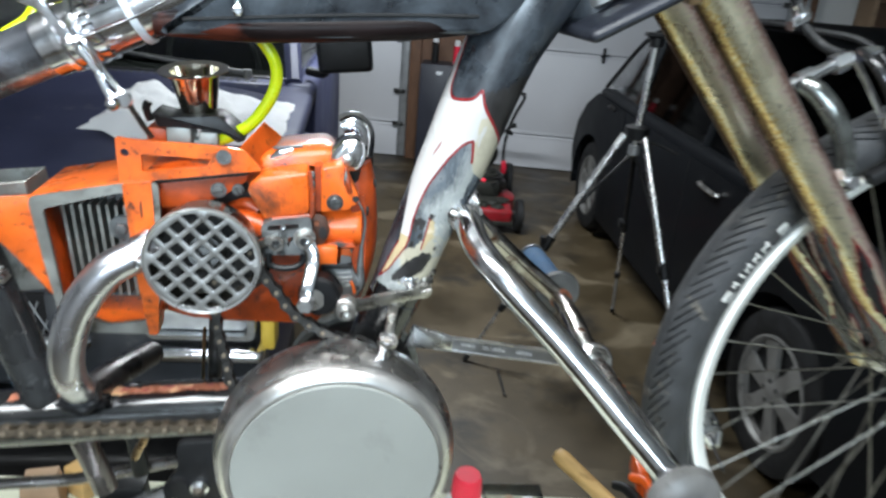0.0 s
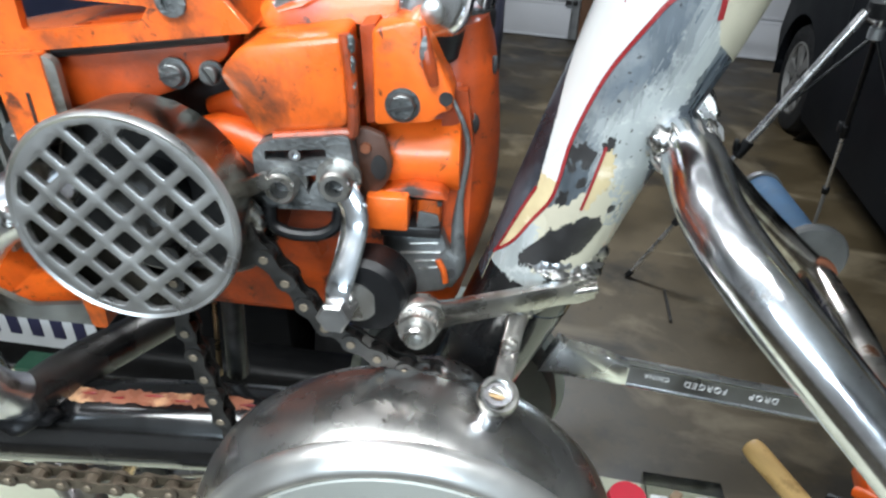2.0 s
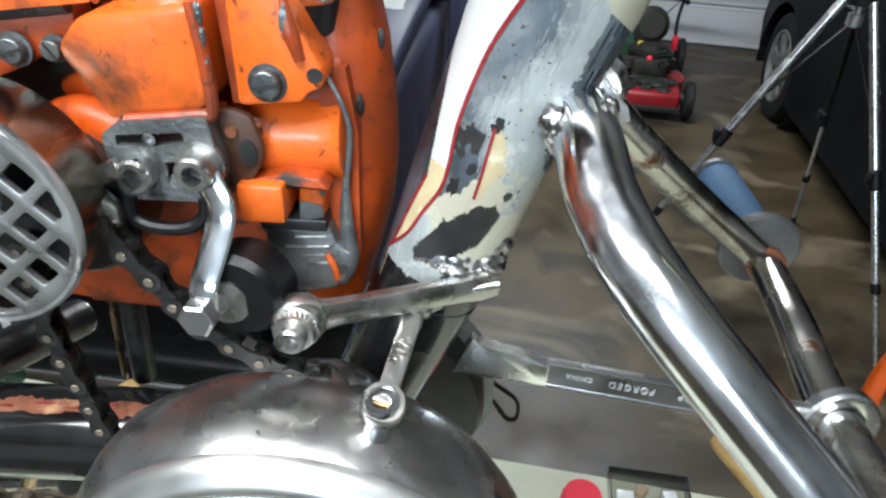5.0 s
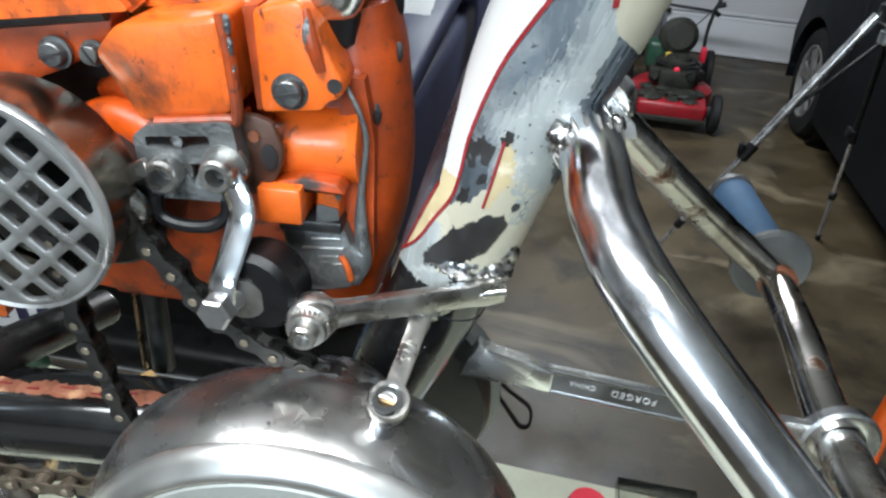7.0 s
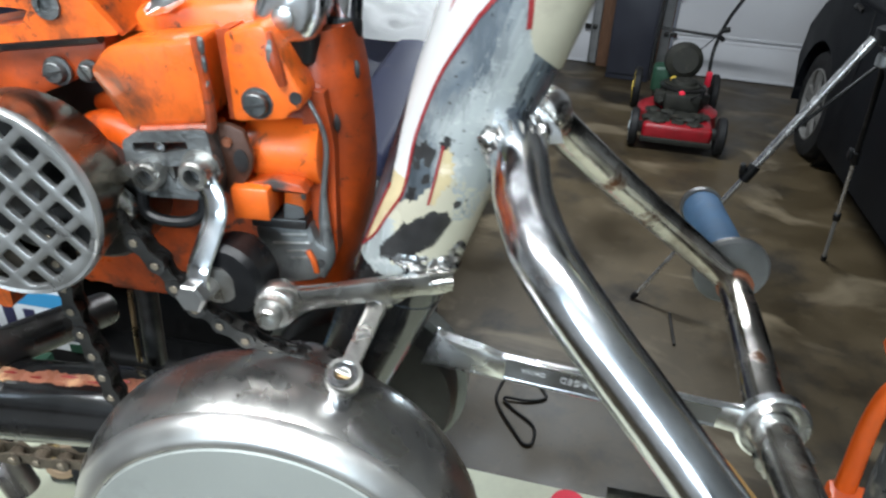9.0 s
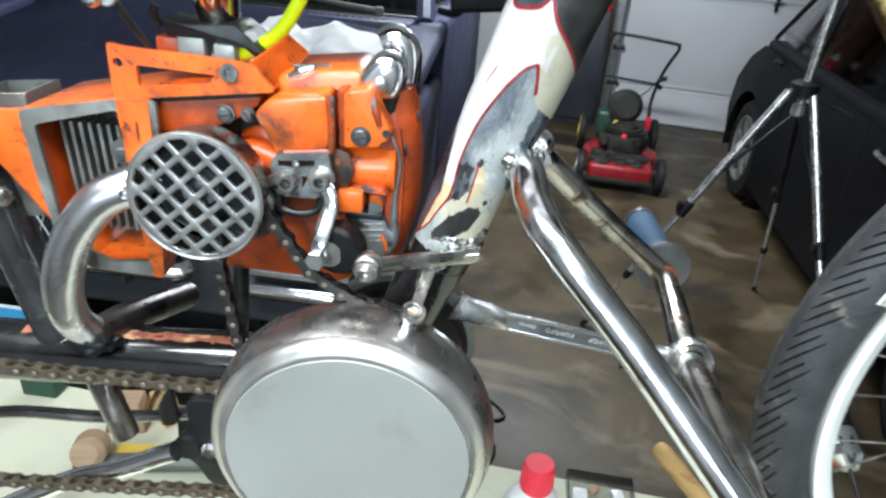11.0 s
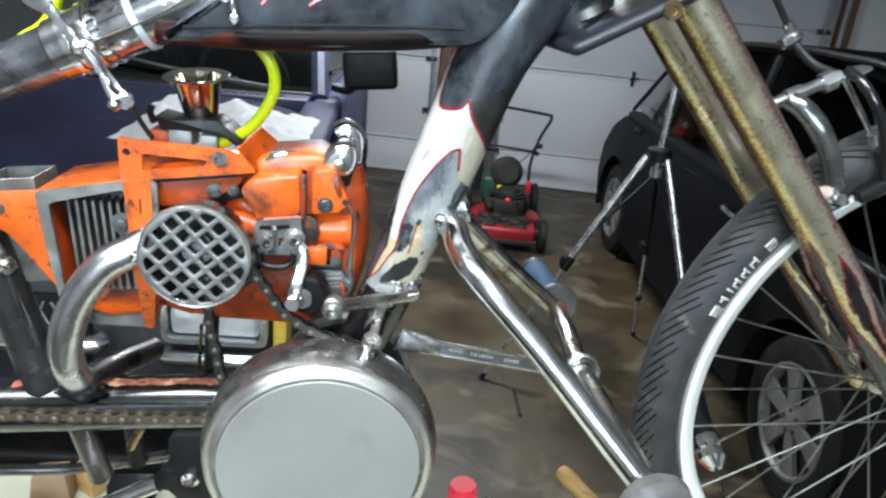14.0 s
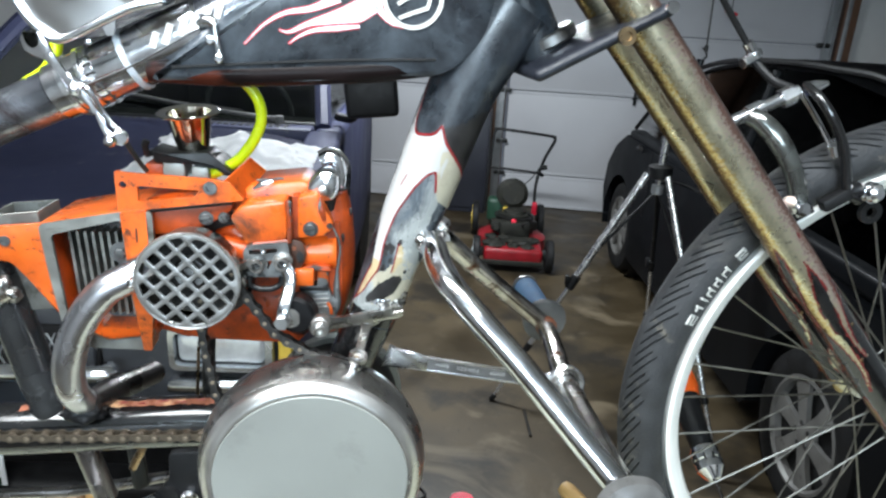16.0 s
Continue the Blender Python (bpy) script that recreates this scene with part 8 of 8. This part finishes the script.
def leg_flames(leg, base, d, n1, n2, seed):
    """Black paint with bare tongues and red outlines low on a fork leg."""
    ns, na = 230, 90
    ss, aa = np.linspace(0.0, 0.255, ns + 1), np.radians(np.linspace(-180, 180, na + 1))
    groups = {"black": [], "red": []}
    for i in range(ns):
        s = (ss[i] + ss[i + 1]) / 2
        for j in range(na):
            a = math.degrees((aa[j] + aa[j + 1]) / 2)
            n = noise.noise(Vector((s * 90, a * 0.06, seed)))
            best = 99.0
            for k in range(7):
                off = 0.016 * math.sin(k * 2.3 + seed)
                ca = -170 + k * 52 + 15 * math.sin(s * 46 + k * 1.7 + seed)
                h = 25 * (1 - (s - off) / (0.16 + 0.04 * math.sin(k * 4.1 + seed)))
                if h > 0:
                    best = min(best, abs((a - ca + 180) % 360 - 180) - h)
            if s > 0.20:
                for k in range(5):
                    ca = -150 + k * 72 + 14 * math.sin(s * 50 + k)
                    h = 15 * math.sin(max(0.0, min(1.0, (s - 0.20) / 0.05)) * math.pi)
                    best = min(best, abs((a - ca + 180) % 360 - 180) - h)
            best += 2.5 * n
            if best > 5.0:
                groups["black"].append((i, j))
            elif best > 0 and n > -0.35:
                groups["red"].append((i, j))
    for key, name, material, lab in (("black", "leg_paint", GLOSS_BLACK, "black paint low on the leg"), ("red", "flame_edge", RED_DULL, "dark red flame outlines")):
        ids = np.array([(i * (na + 1) + j, i * (na + 1) + j + 1, (i + 1) * (na + 1) + j + 1, (i + 1) * (na + 1) + j) for i, j in groups[key]])
        used, inv = np.unique(ids, return_inverse=True)
        pts = []
        for q in used:
            s, a = ss[q // (na + 1)], aa[q % (na + 1)]
            r = float(np.interp(s, [-0.25, -0.18, 0.0, 0.18], [0.0164, 0.0166, 0.0168, 0.0163])) + 0.0004
            pts.append(tuple(base + d * s + r * (n1 * math.cos(a) + n2 * math.sin(a))))
        me = bpy.data.meshes.new(name)
        me.from_pydata(pts, [], [tuple(int(x) for x in f) for f in inv.reshape(ids.shape)])
        me.polygons.foreach_set("use_smooth", [True] * len(me.polygons))
        me.materials.append(material)
        ob = new(name, me)
        ob.parent = leg
        ob["label"] = lab


for v, u1, u2, lab in ((-0.049, 0.1376, 0.351, "tarnished steel fork leg with mustard rust and flame paint"), (0.058, 0.1492, 0.3612, "tarnished steel fork leg with mustard rust and flames")):
    slope = (u2 - u1) / 0.24
    at = lambda w: u1 + slope * (1.66 - w)
    d = Vector((slope, 0, -1)).normalized()
    n1 = Vector((0, -1, 0))
    n2 = d.cross(n1)
    base = L(at(1.4711), v, 1.4711)
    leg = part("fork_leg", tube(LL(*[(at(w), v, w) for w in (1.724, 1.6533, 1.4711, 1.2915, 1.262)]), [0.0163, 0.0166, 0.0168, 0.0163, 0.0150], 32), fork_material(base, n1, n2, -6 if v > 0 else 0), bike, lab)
    leg_flames(leg, base, d, n1, n2, v * 60)
    part("drop_out", plate(rounded(Z([(0.464, 1.288), (0.476, 1.296), (0.512, 1.294), (0.516, 1.268), (0.490, 1.256), (0.468, 1.258)]), 0.005), v - 0.004, v + 0.004), STEEL_DARK, leg)
    for k, (sd, ang) in enumerate(((0.030, 40), (0.075, 30), (0.112, -20), (0.105, 55), (0.150, 10))):
        part("paint_chip", lump(base + d * sd + (n1 * math.cos(radians(ang)) + n2 * math.sin(radians(ang))) * 0.0163, 0.0022, v * 90 + k, (0.9, 0.4, 1.4)), HEAT_TINT, leg, "chip down to bare metal")
crown_dir = Vector((0.875, 0, 0.485)).normalized()


def crown(dist, thick):
    """A fork crown plate across the legs, at a distance up from the lower one."""
    up = Vector((-0.485, 0, 0.875)).normalized()
    c = L(0.1250, -0.004, 1.6225) + up * dist
    bm = box(-0.062, 0.056, -0.066, 0.058, -thick / 2, thick / 2, 0.006, 3)
    m = Matrix((crown_dir, Vector((0, 1, 0)), crown_dir.cross(Vector((0, 1, 0))))).transposed().to_4x4()
    m.translation = c
    return turned(bm, m), m


bm, cm = crown(0.0, 0.010)
lower_crown = part("fork_crown", bm, CROWN_BLACK, bike, "black fork crown with pinch bolts")
bm, cm2 = crown(0.075, 0.010)
part("upper_crown", bm, CROWN_BLACK, lower_crown)
part("pinch_bolt", lathe([(0, 0.0068), (0.003, 0.0068), (0.003, 0.0036), (0.001, 0.0034), (0.001, 0)], cm @ Vector((0.012, -0.0665, -0.002)), (0, -1, 0), 18), HEAT_TINT, lower_crown, "brassy pinch bolt")
part("pinch_bolt", lathe([(0, 0.0045), (0.004, 0.0045)], cm @ Vector((0.050, -0.0665, 0.002)), (0, -1, 0), 14), CHROME, lower_crown)
part("steering_tube", tube([cm @ Vector((-0.035, 0.004, 0.004)), cm @ Vector((-0.035, 0.004, 0.12))], 0.020, 22), BLACK_PAINT, bike, "black head tube")
part("headset_ring", lathe([(-0.005, 0.0215), (-0.003, 0.0235), (0.004, 0.0235), (0.006, 0.0215)], cm @ Vector((-0.026, 0.004, 0.012)), cm.to_3x3() @ Vector((0, 0, 1)), 26), STEEL_GREY, bike, "grey headset ring")

# wheel in its own plane, turned a little off the bicycle's line
WY = 1.6
wheel_m = Matrix.Translation(L(*AXLE)) @ Matrix.Rotation(radians(WY), 4, "Z")
R_RIM = 0.2535


def ring(profile, n):
    """A closed profile of (offset along the axle, radius) turned about the axle."""
    bm = bmesh.new()
    rows = [[bm.verts.new((r * math.cos(2 * math.pi * k / n), y, r * math.sin(2 * math.pi * k / n))) for y, r in profile] for k in range(n)]
    for k in range(n):
        a, b = rows[k], rows[(k + 1) % n]
        for j in range(len(profile)):
            bm.faces.new((a[j], a[(j + 1) % len(profile)], b[(j + 1) % len(profile)], b[j]))
    return bm


wheel = part("front_wheel", turned(ring([(-0.0150, R_RIM - 0.013), (-0.0205, R_RIM - 0.0015), (-0.0190, R_RIM + 0.0012), (0.0190, R_RIM + 0.0012), (0.0205, R_RIM - 0.0015), (0.0150, R_RIM - 0.013), (0.006, R_RIM - 0.018), (-0.006, R_RIM - 0.018)], 160), wheel_m), RIM_WHITE, bike, "white bicycle rim", 40)


def tyre_mesh():
    """A fat tyre with slanted sipes cut into its tread, the mesh sheared along them."""
    n, m = 1500, 40
    bm = bmesh.new()
    rows = []
    rc, rs = R_RIM + 0.0205, 0.0236
    for k in range(n):
        row = []
        for j in range(m):
            a = radians(-132 + 264 * j / (m - 1))
            y, r = rs * math.sin(a), rc + rs * math.cos(a) * 0.98
            side = abs(math.degrees(a))
            th = 2 * math.pi * (k / n + 5.0 * max(0.0, 1 - side / 84) / 170)
            if k % 10 < 2 and 12 < side < 50 + 10 * ((k // 10) % 2):
                r -= 0.0033 * math.cos(a)
                y -= 0.0033 * math.sin(a)
            row.append(bm.verts.new((r * math.cos(th), y, r * math.sin(th))))
        rows.append(row)
    for k in range(n):
        a, b = rows[k], rows[(k + 1) % n]
        for j in range(m - 1):
            bm.faces.new((a[j], a[j + 1], b[j + 1], b[j]))
    return bm


tyre = part("tyre", turned(tyre_mesh(), wheel_m), RUBBER, wheel, "dusty black tyre with slanted tread grooves", 24)
for k, (th_d, w0) in enumerate(((158.8, 0.011), (156.2, 0.006), (154.4, 0.006), (152.2, 0.008), (149.8, 0.008), (147.2, 0.009), (142.6, 0.011))):
    h, b = 0.0054, 0.0021
    m = wheel_m @ Matrix.Rotation(-radians(th_d), 4, "Y") @ Matrix.Translation((R_RIM + 0.0150, -0.0226, 0)) @ Matrix.Rotation(radians(-22), 4, "Z")
    bars = [(-h, h, -w0 / 2, -w0 / 2 + b)]
    if k in (0, 6):
        bars = [(-h, -h + b, -w0 / 2, w0 / 2), (-b / 2, b / 2, -w0 / 2, w0 / 2), (h - b, h, -w0 / 2, w0 / 2), (-h, 0, w0 / 2 - b, w0 / 2), (0, h, -w0 / 2, -w0 / 2 + b)]
    elif k == 1:
        bars += [(h * 0.3, h * 0.3 + b, -w0 / 2, w0 / 2)]
    elif k > 2:
        bars += [(-h, h * 0.6, w0 / 2 - b, w0 / 2), (h * 0.6 - b, h * 0.6, -w0 / 2, w0 / 2)]
    part("letter_block", turned(join(*[box(x0, x1, -0.0006, 0.0014, z0, z1, 0.0003, 1) for x0, x1, z0, z1 in bars]), m), LETTER_WHITE, tyre, "white raised sidewall mark")
hub = part("hub", turned(join(lathe([(-0.045, 0.007), (-0.034, 0.0075), (-0.030, 0.022), (-0.026, 0.022), (-0.022, 0.012), (0.022, 0.012), (0.026, 0.022), (0.030, 0.022), (0.034, 0.0075), (0.045, 0.007)], (0, 0, 0), (0, 1, 0), 26)), wheel_m), STEEL, wheel, "steel wheel hub")
part("axle_bolt", rod(L(AXLE[0], -0.078, AXLE[2]), L(AXLE[0], 0.070, AXLE[2]), 0.0048), STEEL, bike)
for k in range(36):
    s = -1 if k % 2 else 1
    lead = 1 if (k // 2) % 2 else -1
    th = 2 * math.pi * k / 36
    a0 = th + lead * radians(58)
    p0 = Vector((0.0195 * math.cos(a0), 0.028 * s, 0.0195 * math.sin(a0)))
    p1 = Vector(((R_RIM - 0.015) * math.cos(th), 0.002 * s, (R_RIM - 0.015) * math.sin(th)))
    part("spoke", turned(rod(p0, p1, 0.0011, n=6, ease=0.05), wheel_m), SPOKE, wheel)

# rim brake on the fork
part("brake_bolt", join(rod(L(0.262, 0.0, 1.5545), L(0.328, 0.0, 1.5890), 0.0056), lathe([(0, 0.0074), (0.014, 0.0074)], L(0.284, 0.0, 1.566), (0.09, 0, 0.047), 18), lathe([(0, 0.0088), (0.012, 0.0088), (0.012, 0.006), (0.016, 0.006)], L(0.312, 0.0, 1.5805), (0.09, 0, 0.047), 6)), CHROME, bike, "chrome brake pivot bolt")
part("brake_spike", lathe([(0, 0.0058), (0.010, 0.0056), (0.020, 0.0025), (0.022, 0)], L(0.334, 0.0, 1.5905), (0.095, 0.0, 0.03), 18), CHROME, bike)
part("brake_arm", tube(LL((0.281, -0.010, 1.566), (0.290, -0.018, 1.561), (0.304, -0.028, 1.5445), (0.3205, -0.030, 1.5195), (0.331, -0.029, 1.4945)), [0.0078, 0.0088, 0.0088, 0.0084, 0.0080], 20, 8, 0.8), ARM_STEEL, bike, "scuffed dark alloy brake arm")
part("brake_shoe", join(lathe([(0, 0.0075), (0.006, 0.0080), (0.010, 0.006), (0.018, 0.0055)], L(0.318, -0.034, 1.4945), (0.4, 0.1, -0.25), 14), lathe([(0, 0.0068), (0.008, 0.0062), (0.009, 0)], L(0.330, -0.032, 1.4905), (0.1, -1, 0), 16)), CHROME, bike, "chrome shoe bolt")
part("shoe_block", turned(box(-0.014, 0.014, -0.005, 0.005, -0.005, 0.005, 0.002), Matrix.Translation(L(0.334, -0.026, 1.4830)) @ Matrix.Rotation(radians(-32), 4, "Y")), BLACK_MATT, bike)
part("brake_arm", tube(LL((0.330, -0.004, 1.5945), (0.334, -0.020, 1.586), (0.343, -0.030, 1.5708), (0.3587, -0.032, 1.5462), (0.3680, -0.032, 1.5216), (0.3740, -0.032, 1.5060), (0.3860, -0.032, 1.5000)), [0.0040, 0.0042, 0.0044, 0.0044, 0.0044, 0.0050, 0.0060], 16, 8), GLOSS_BLACK, bike, "glossy black brake arm")
part("brake_shoe", lathe([(0, 0.0098), (0.004, 0.0098), (0.004, 0.0088), (0.009, 0.0082), (0.012, 0.005), (0.012, 0)], L(0.3905, -0.036, 1.5074), (0.2, -1, 0.1), 20), CHROME, bike, "chrome shoe nut")
part("shoe_block", turned(box(-0.020, 0.018, -0.007, 0.005, -0.0055, 0.0055, 0.002), Matrix.Translation(L(0.3690, -0.030, 1.5020)) @ Matrix.Rotation(radians(-32), 4, "Y")), BLACK_MATT, bike)
part("shoe_tail", plate(circle2(0.400, 1.488 - BENCH, 0.0105, 20), -0.034, -0.029, [circle2(0.400, 1.488 - BENCH, 0.005, 14)]), BLACK_MATT, bike, "black pad holder ring")
part("straddle_wire", tube(LL((0.326, -0.006, 1.588), (0.345, -0.012, 1.563), (0.357, -0.020, 1.542)), 0.0024, 10), CHROME, bike, "bright straddle wire")
part("wire_nut", lathe([(0, 0.0050), (0.010, 0.0050), (0.012, 0.0035)], L(0.353, -0.026, 1.546), (0.012, 0, -0.028), 14), CHROME, bike)
part("brake_cable", tube(LL((0.225, 0.040, 1.720), (0.258, 0.042, 1.670), (0.296, 0.045, 1.626)), 0.0030, 10), BLACK_MATT, bike, "black brake cable")
part("cable_adjuster", join(lathe([(0, 0.0052), (0.012, 0.0052), (0.013, 0.0035), (0.020, 0.0035)], L(0.296, 0.045, 1.627), (0.04, 0, -0.05), 16), lathe([(0, 0.0080), (0.005, 0.0080)], L(0.303, 0.045, 1.618), (0.04, 0, -0.05), 20), rod(L(0.292, 0.040, 1.608), L(0.310, 0.046, 1.617), 0.0055)), CHROME, bike, "chrome cable adjuster")
part("cable_end", tube(LL((0.305, 0.045, 1.612), (0.320, 0.03, 1.595), (0.334, 0.012, 1.588)), 0.0042, 10), BLACK_MATT, bike)


# ---- clutter on the bench ----
def bottle():
    ob = thing("glue_bottle", pose(0.045, 0.775, BENCH), "white plastic bottle with a red screw cap", "bottle")
    part("body", lathe([(0, 0.034), (0.004, 0.038), (0.147, 0.038), (0.172, 0.028), (0.182, 0.017), (0.187, 0.017)], (0, 0, 0), (0, 0, 1), 30), BOTTLE, ob)
    cap = part("cap", lathe([(0.184, 0.0185), (0.186, 0.0195), (0.217, 0.0180), (0.221, 0.0165), (0.221, 0.0)], (0, 0, 0), (0, 0, 1), 36), RED_CAP, ob, "ribbed red cap")
    for k in range(24):
        a = 2 * math.pi * k / 24
        part("ridge", rod((0.0192 * math.cos(a), 0.0192 * math.sin(a), 0.188), (0.0180 * math.cos(a), 0.0180 * math.sin(a), 0.215), 0.0009, n=6), RED_CAP, cap)


bottle()


def clear_box():
    ob = thing("parts_box", pose(0.135, 0.965, BENCH, 0, 0, 8), "clear plastic box of small white parts", "box")
    t = part("tray", join(box(-0.05, 0.05, -0.035, 0.035, 0.0, 0.002, 0), box(-0.05, 0.05, -0.035, -0.033, 0.002, 0.022, 0), box(-0.05, 0.05, 0.033, 0.035, 0.002, 0.022, 0), box(-0.05, -0.048, -0.033, 0.033, 0.002, 0.022, 0), box(0.048, 0.05, -0.033, 0.033, 0.002, 0.022, 0)), CLEAR_BOX, ob, "clear plastic tray")
    t.visible_shadow = False
    for k, (x, y, s, m) in enumerate(((-0.03, 0.0, 0.011, BOTTLE), (-0.008, 0.012, 0.008, WOOD_BLOCK), (0.028, 0.004, 0.012, BOTTLE), (0.01, -0.016, 0.009, PLATE_WHITE))):
        part("small_part", turned(box(-s, s, -s * 0.7, s * 0.7, 0, 0.011, 0.0015), Matrix.Translation((x, y, 0.0025)) @ Matrix.Rotation(k * 0.9, 4, "Z")), m, ob)


clear_box()


def hammer():
    ob = thing("hammer", pose(0, 0, 0), "hammer with a plain wooden handle on the bench", "hammer")
    a, b = Vector((0.214, 1.064, BENCH + 0.045)), Vector((0.345, 0.895, BENCH + 0.030))
    part("handle", tube([a, a.lerp(b, 0.08), a.lerp(b, 0.5), b], [0.013, 0.0155, 0.0135, 0.0115], 18), WOOD, ob, "pale worn wooden handle")
    d = (b - a).normalized()
    part("head", join(rod(b + Vector((0, 0, -0.030)) + d * 0.01, b + Vector((0, 0, 0.055)) + d * 0.01, 0.015), box(b.x - 0.014, b.x + 0.02, b.y - 0.014, b.y + 0.014, b.z - 0.012, b.z + 0.012, 0.004)), STEEL_DARK, ob, "dark steel head")


hammer()


def pliers():
    ob = thing("snips", pose(0.362, 0.985, BENCH, 0, 0, 18), "tool with orange and black handles on the bench", "pliers")
    part("handle", tube([(0.0, 0.06, 0.030), (0.012, 0.03, 0.040), (0.006, -0.02, 0.030), (0.0, -0.06, 0.016)], [0.008, 0.010, 0.010, 0.007], 14), ORANGE_PLASTIC, ob, "orange handle")
    part("handle", tube([(-0.035, 0.055, 0.022), (-0.022, 0.03, 0.030), (-0.014, -0.02, 0.025), (-0.004, -0.06, 0.014)], [0.008, 0.010, 0.010, 0.007], 14), BLACK_MATT, ob, "black handle")
    part("jaw", join(rod((-0.004, -0.055, 0.014), (0.002, -0.13, 0.009), 0.009, 0.005), rod((-0.01, -0.06, 0.012), (0.01, -0.06, 0.018), 0.010)), STEEL_DARK, ob)


pliers()


def drill():
    ob = thing("power_drill", pose(0.42, 0.985, BENCH, 0, 0, 0), "orange and black power drill with a chrome chuck", "drill")
    ax = Vector((0.25, -0.80, -0.50)).normalized()
    o = Vector((-0.015, 0.03, 0.222))
    part("body", lathe([(-0.11, 0.022), (-0.10, 0.029), (-0.06, 0.026), (-0.02, 0.021), (0.01, 0.019), (0.03, 0.018)], o, ax, 26), BLACK_MATT, ob, "black drill body")
    part("shell", lathe([(-0.112, 0.020), (-0.108, 0.0305), (-0.075, 0.0310), (-0.058, 0.026)], o, ax, 26), ORANGE_PLASTIC, ob, "orange drill shell")
    ch = part("chuck", lathe([(0.03, 0.020), (0.034, 0.022), (0.050, 0.022), (0.052, 0.020), (0.056, 0.0215), (0.066, 0.0215), (0.078, 0.013), (0.082, 0.010), (0.082, 0)], o, ax, 30), CHROME, ob, "chrome keyed chuck")
    for k in range(10):
        a = 2 * math.pi * k / 10
        part("chuck_tooth", turned(box(-0.0016, 0.0016, 0.0195, 0.0228, 0.044, 0.054, 0.0004, 1), Matrix.Translation(o) @ basis(ax) @ Matrix.Rotation(a, 4, "Z")), STEEL_DARK, ch)
    part("bit", rod(o + ax * 0.08, o + ax * 0.120, 0.0028), STEEL_DARK, ob)
    part("grip", tube([o - ax * 0.07, o - ax * 0.07 + Vector((-0.02, 0.01, -0.07)), o - ax * 0.07 + Vector((-0.02, 0.0, -0.20))], [0.014, 0.011, 0.013], 18), ORANGE_PLASTIC, ob, "orange grip")
    part("battery", box(-0.065, 0.02, 0.03, 0.12, 0.0, 0.040, 0.008), ORANGE_PLASTIC, ob, "orange battery foot")


drill()
# odds and ends on the bench
def bench_rod(name, p0, p1, r, material, label, category):
    ob = thing(name, pose(p0[0], p0[1], BENCH), label, category)
    part("shaft", rod((0, 0, r), (p1[0] - p0[0], p1[1] - p0[1], r), r), material, ob)
    part("collar", rod((0, 0, r), ((p1[0] - p0[0]) * 0.12, (p1[1] - p0[1]) * 0.12, r), r * 1.25), STEEL_DARK, ob)
    return ob


bench_rod("grey_pipe", (-0.62, 0.755), (-0.40, 0.838), 0.014, OLIVE_PIPE, "grey metal pipe lying on the bench", "pipe")
bench_rod("black_hose", (-0.50, 0.825), (-0.40, 0.880), 0.010, BLACK_MATT, "short black rubber tube on the bench", "hose")
for name, (x, y, r), (sx, sy, sz), taper, material, label in (("wood_block", (-0.615, 0.865, 20), (0.064, 0.05, 0.055), 0.75, WOOD_BLOCK, "tapered offcut of brown wood on the bench"),
                                                              ("wood_block", (-0.570, 0.895, -25), (0.05, 0.03, 0.050), 0.9, WOOD, "pale tan wood offcut on the bench"),
                                                              ("plastic_block", (-0.490, 0.880, 12), (0.07, 0.035, 0.045), 0.95, BLACK_MATT, "black plastic block on the bench")):
    bm = box(-sx / 2, sx / 2, -sy / 2, sy / 2, 0, sz, 0.004)
    for v in bm.verts:
        f = 1 + (taper - 1) * v.co.z / sz
        v.co.x, v.co.y = v.co.x * f, v.co.y * f
    ob = tagged(link_mesh(name, bm, material), label, "block", "offcuts on the bench")
    ob.matrix_world = pose(x, y, BENCH, 0, 0, r)
tagged(link_mesh("green_box", box(-0.03, 0.03, -0.02, 0.02, 0, 0.05, 0.004), MOWER_GREEN), "small green box on the bench", "box").matrix_world = pose(-0.80, 0.885, BENCH, 0, 0, 10)
tagged(link_mesh("wood_offcut", lathe([(0, 0.0), (0, 0.020), (0.006, 0.026), (0.05, 0.024), (0.058, 0.014), (0.058, 0)], (0, 0, 0), (0.25, 0, 1), 20), WOOD_BLOCK), "rounded brown wood offcut on the bench", "block").matrix_world = pose(-0.615, 0.785, BENCH + 0.024, 62, 0, 20)
tagged(link_mesh("cardboard_packet", box(-0.03, 0.03, -0.012, 0.012, 0, 0.018, 0.003), YELLOW), "small yellow packet on the bench", "packet").matrix_world = pose(-0.555, 0.805, BENCH, 0, 0, 15)
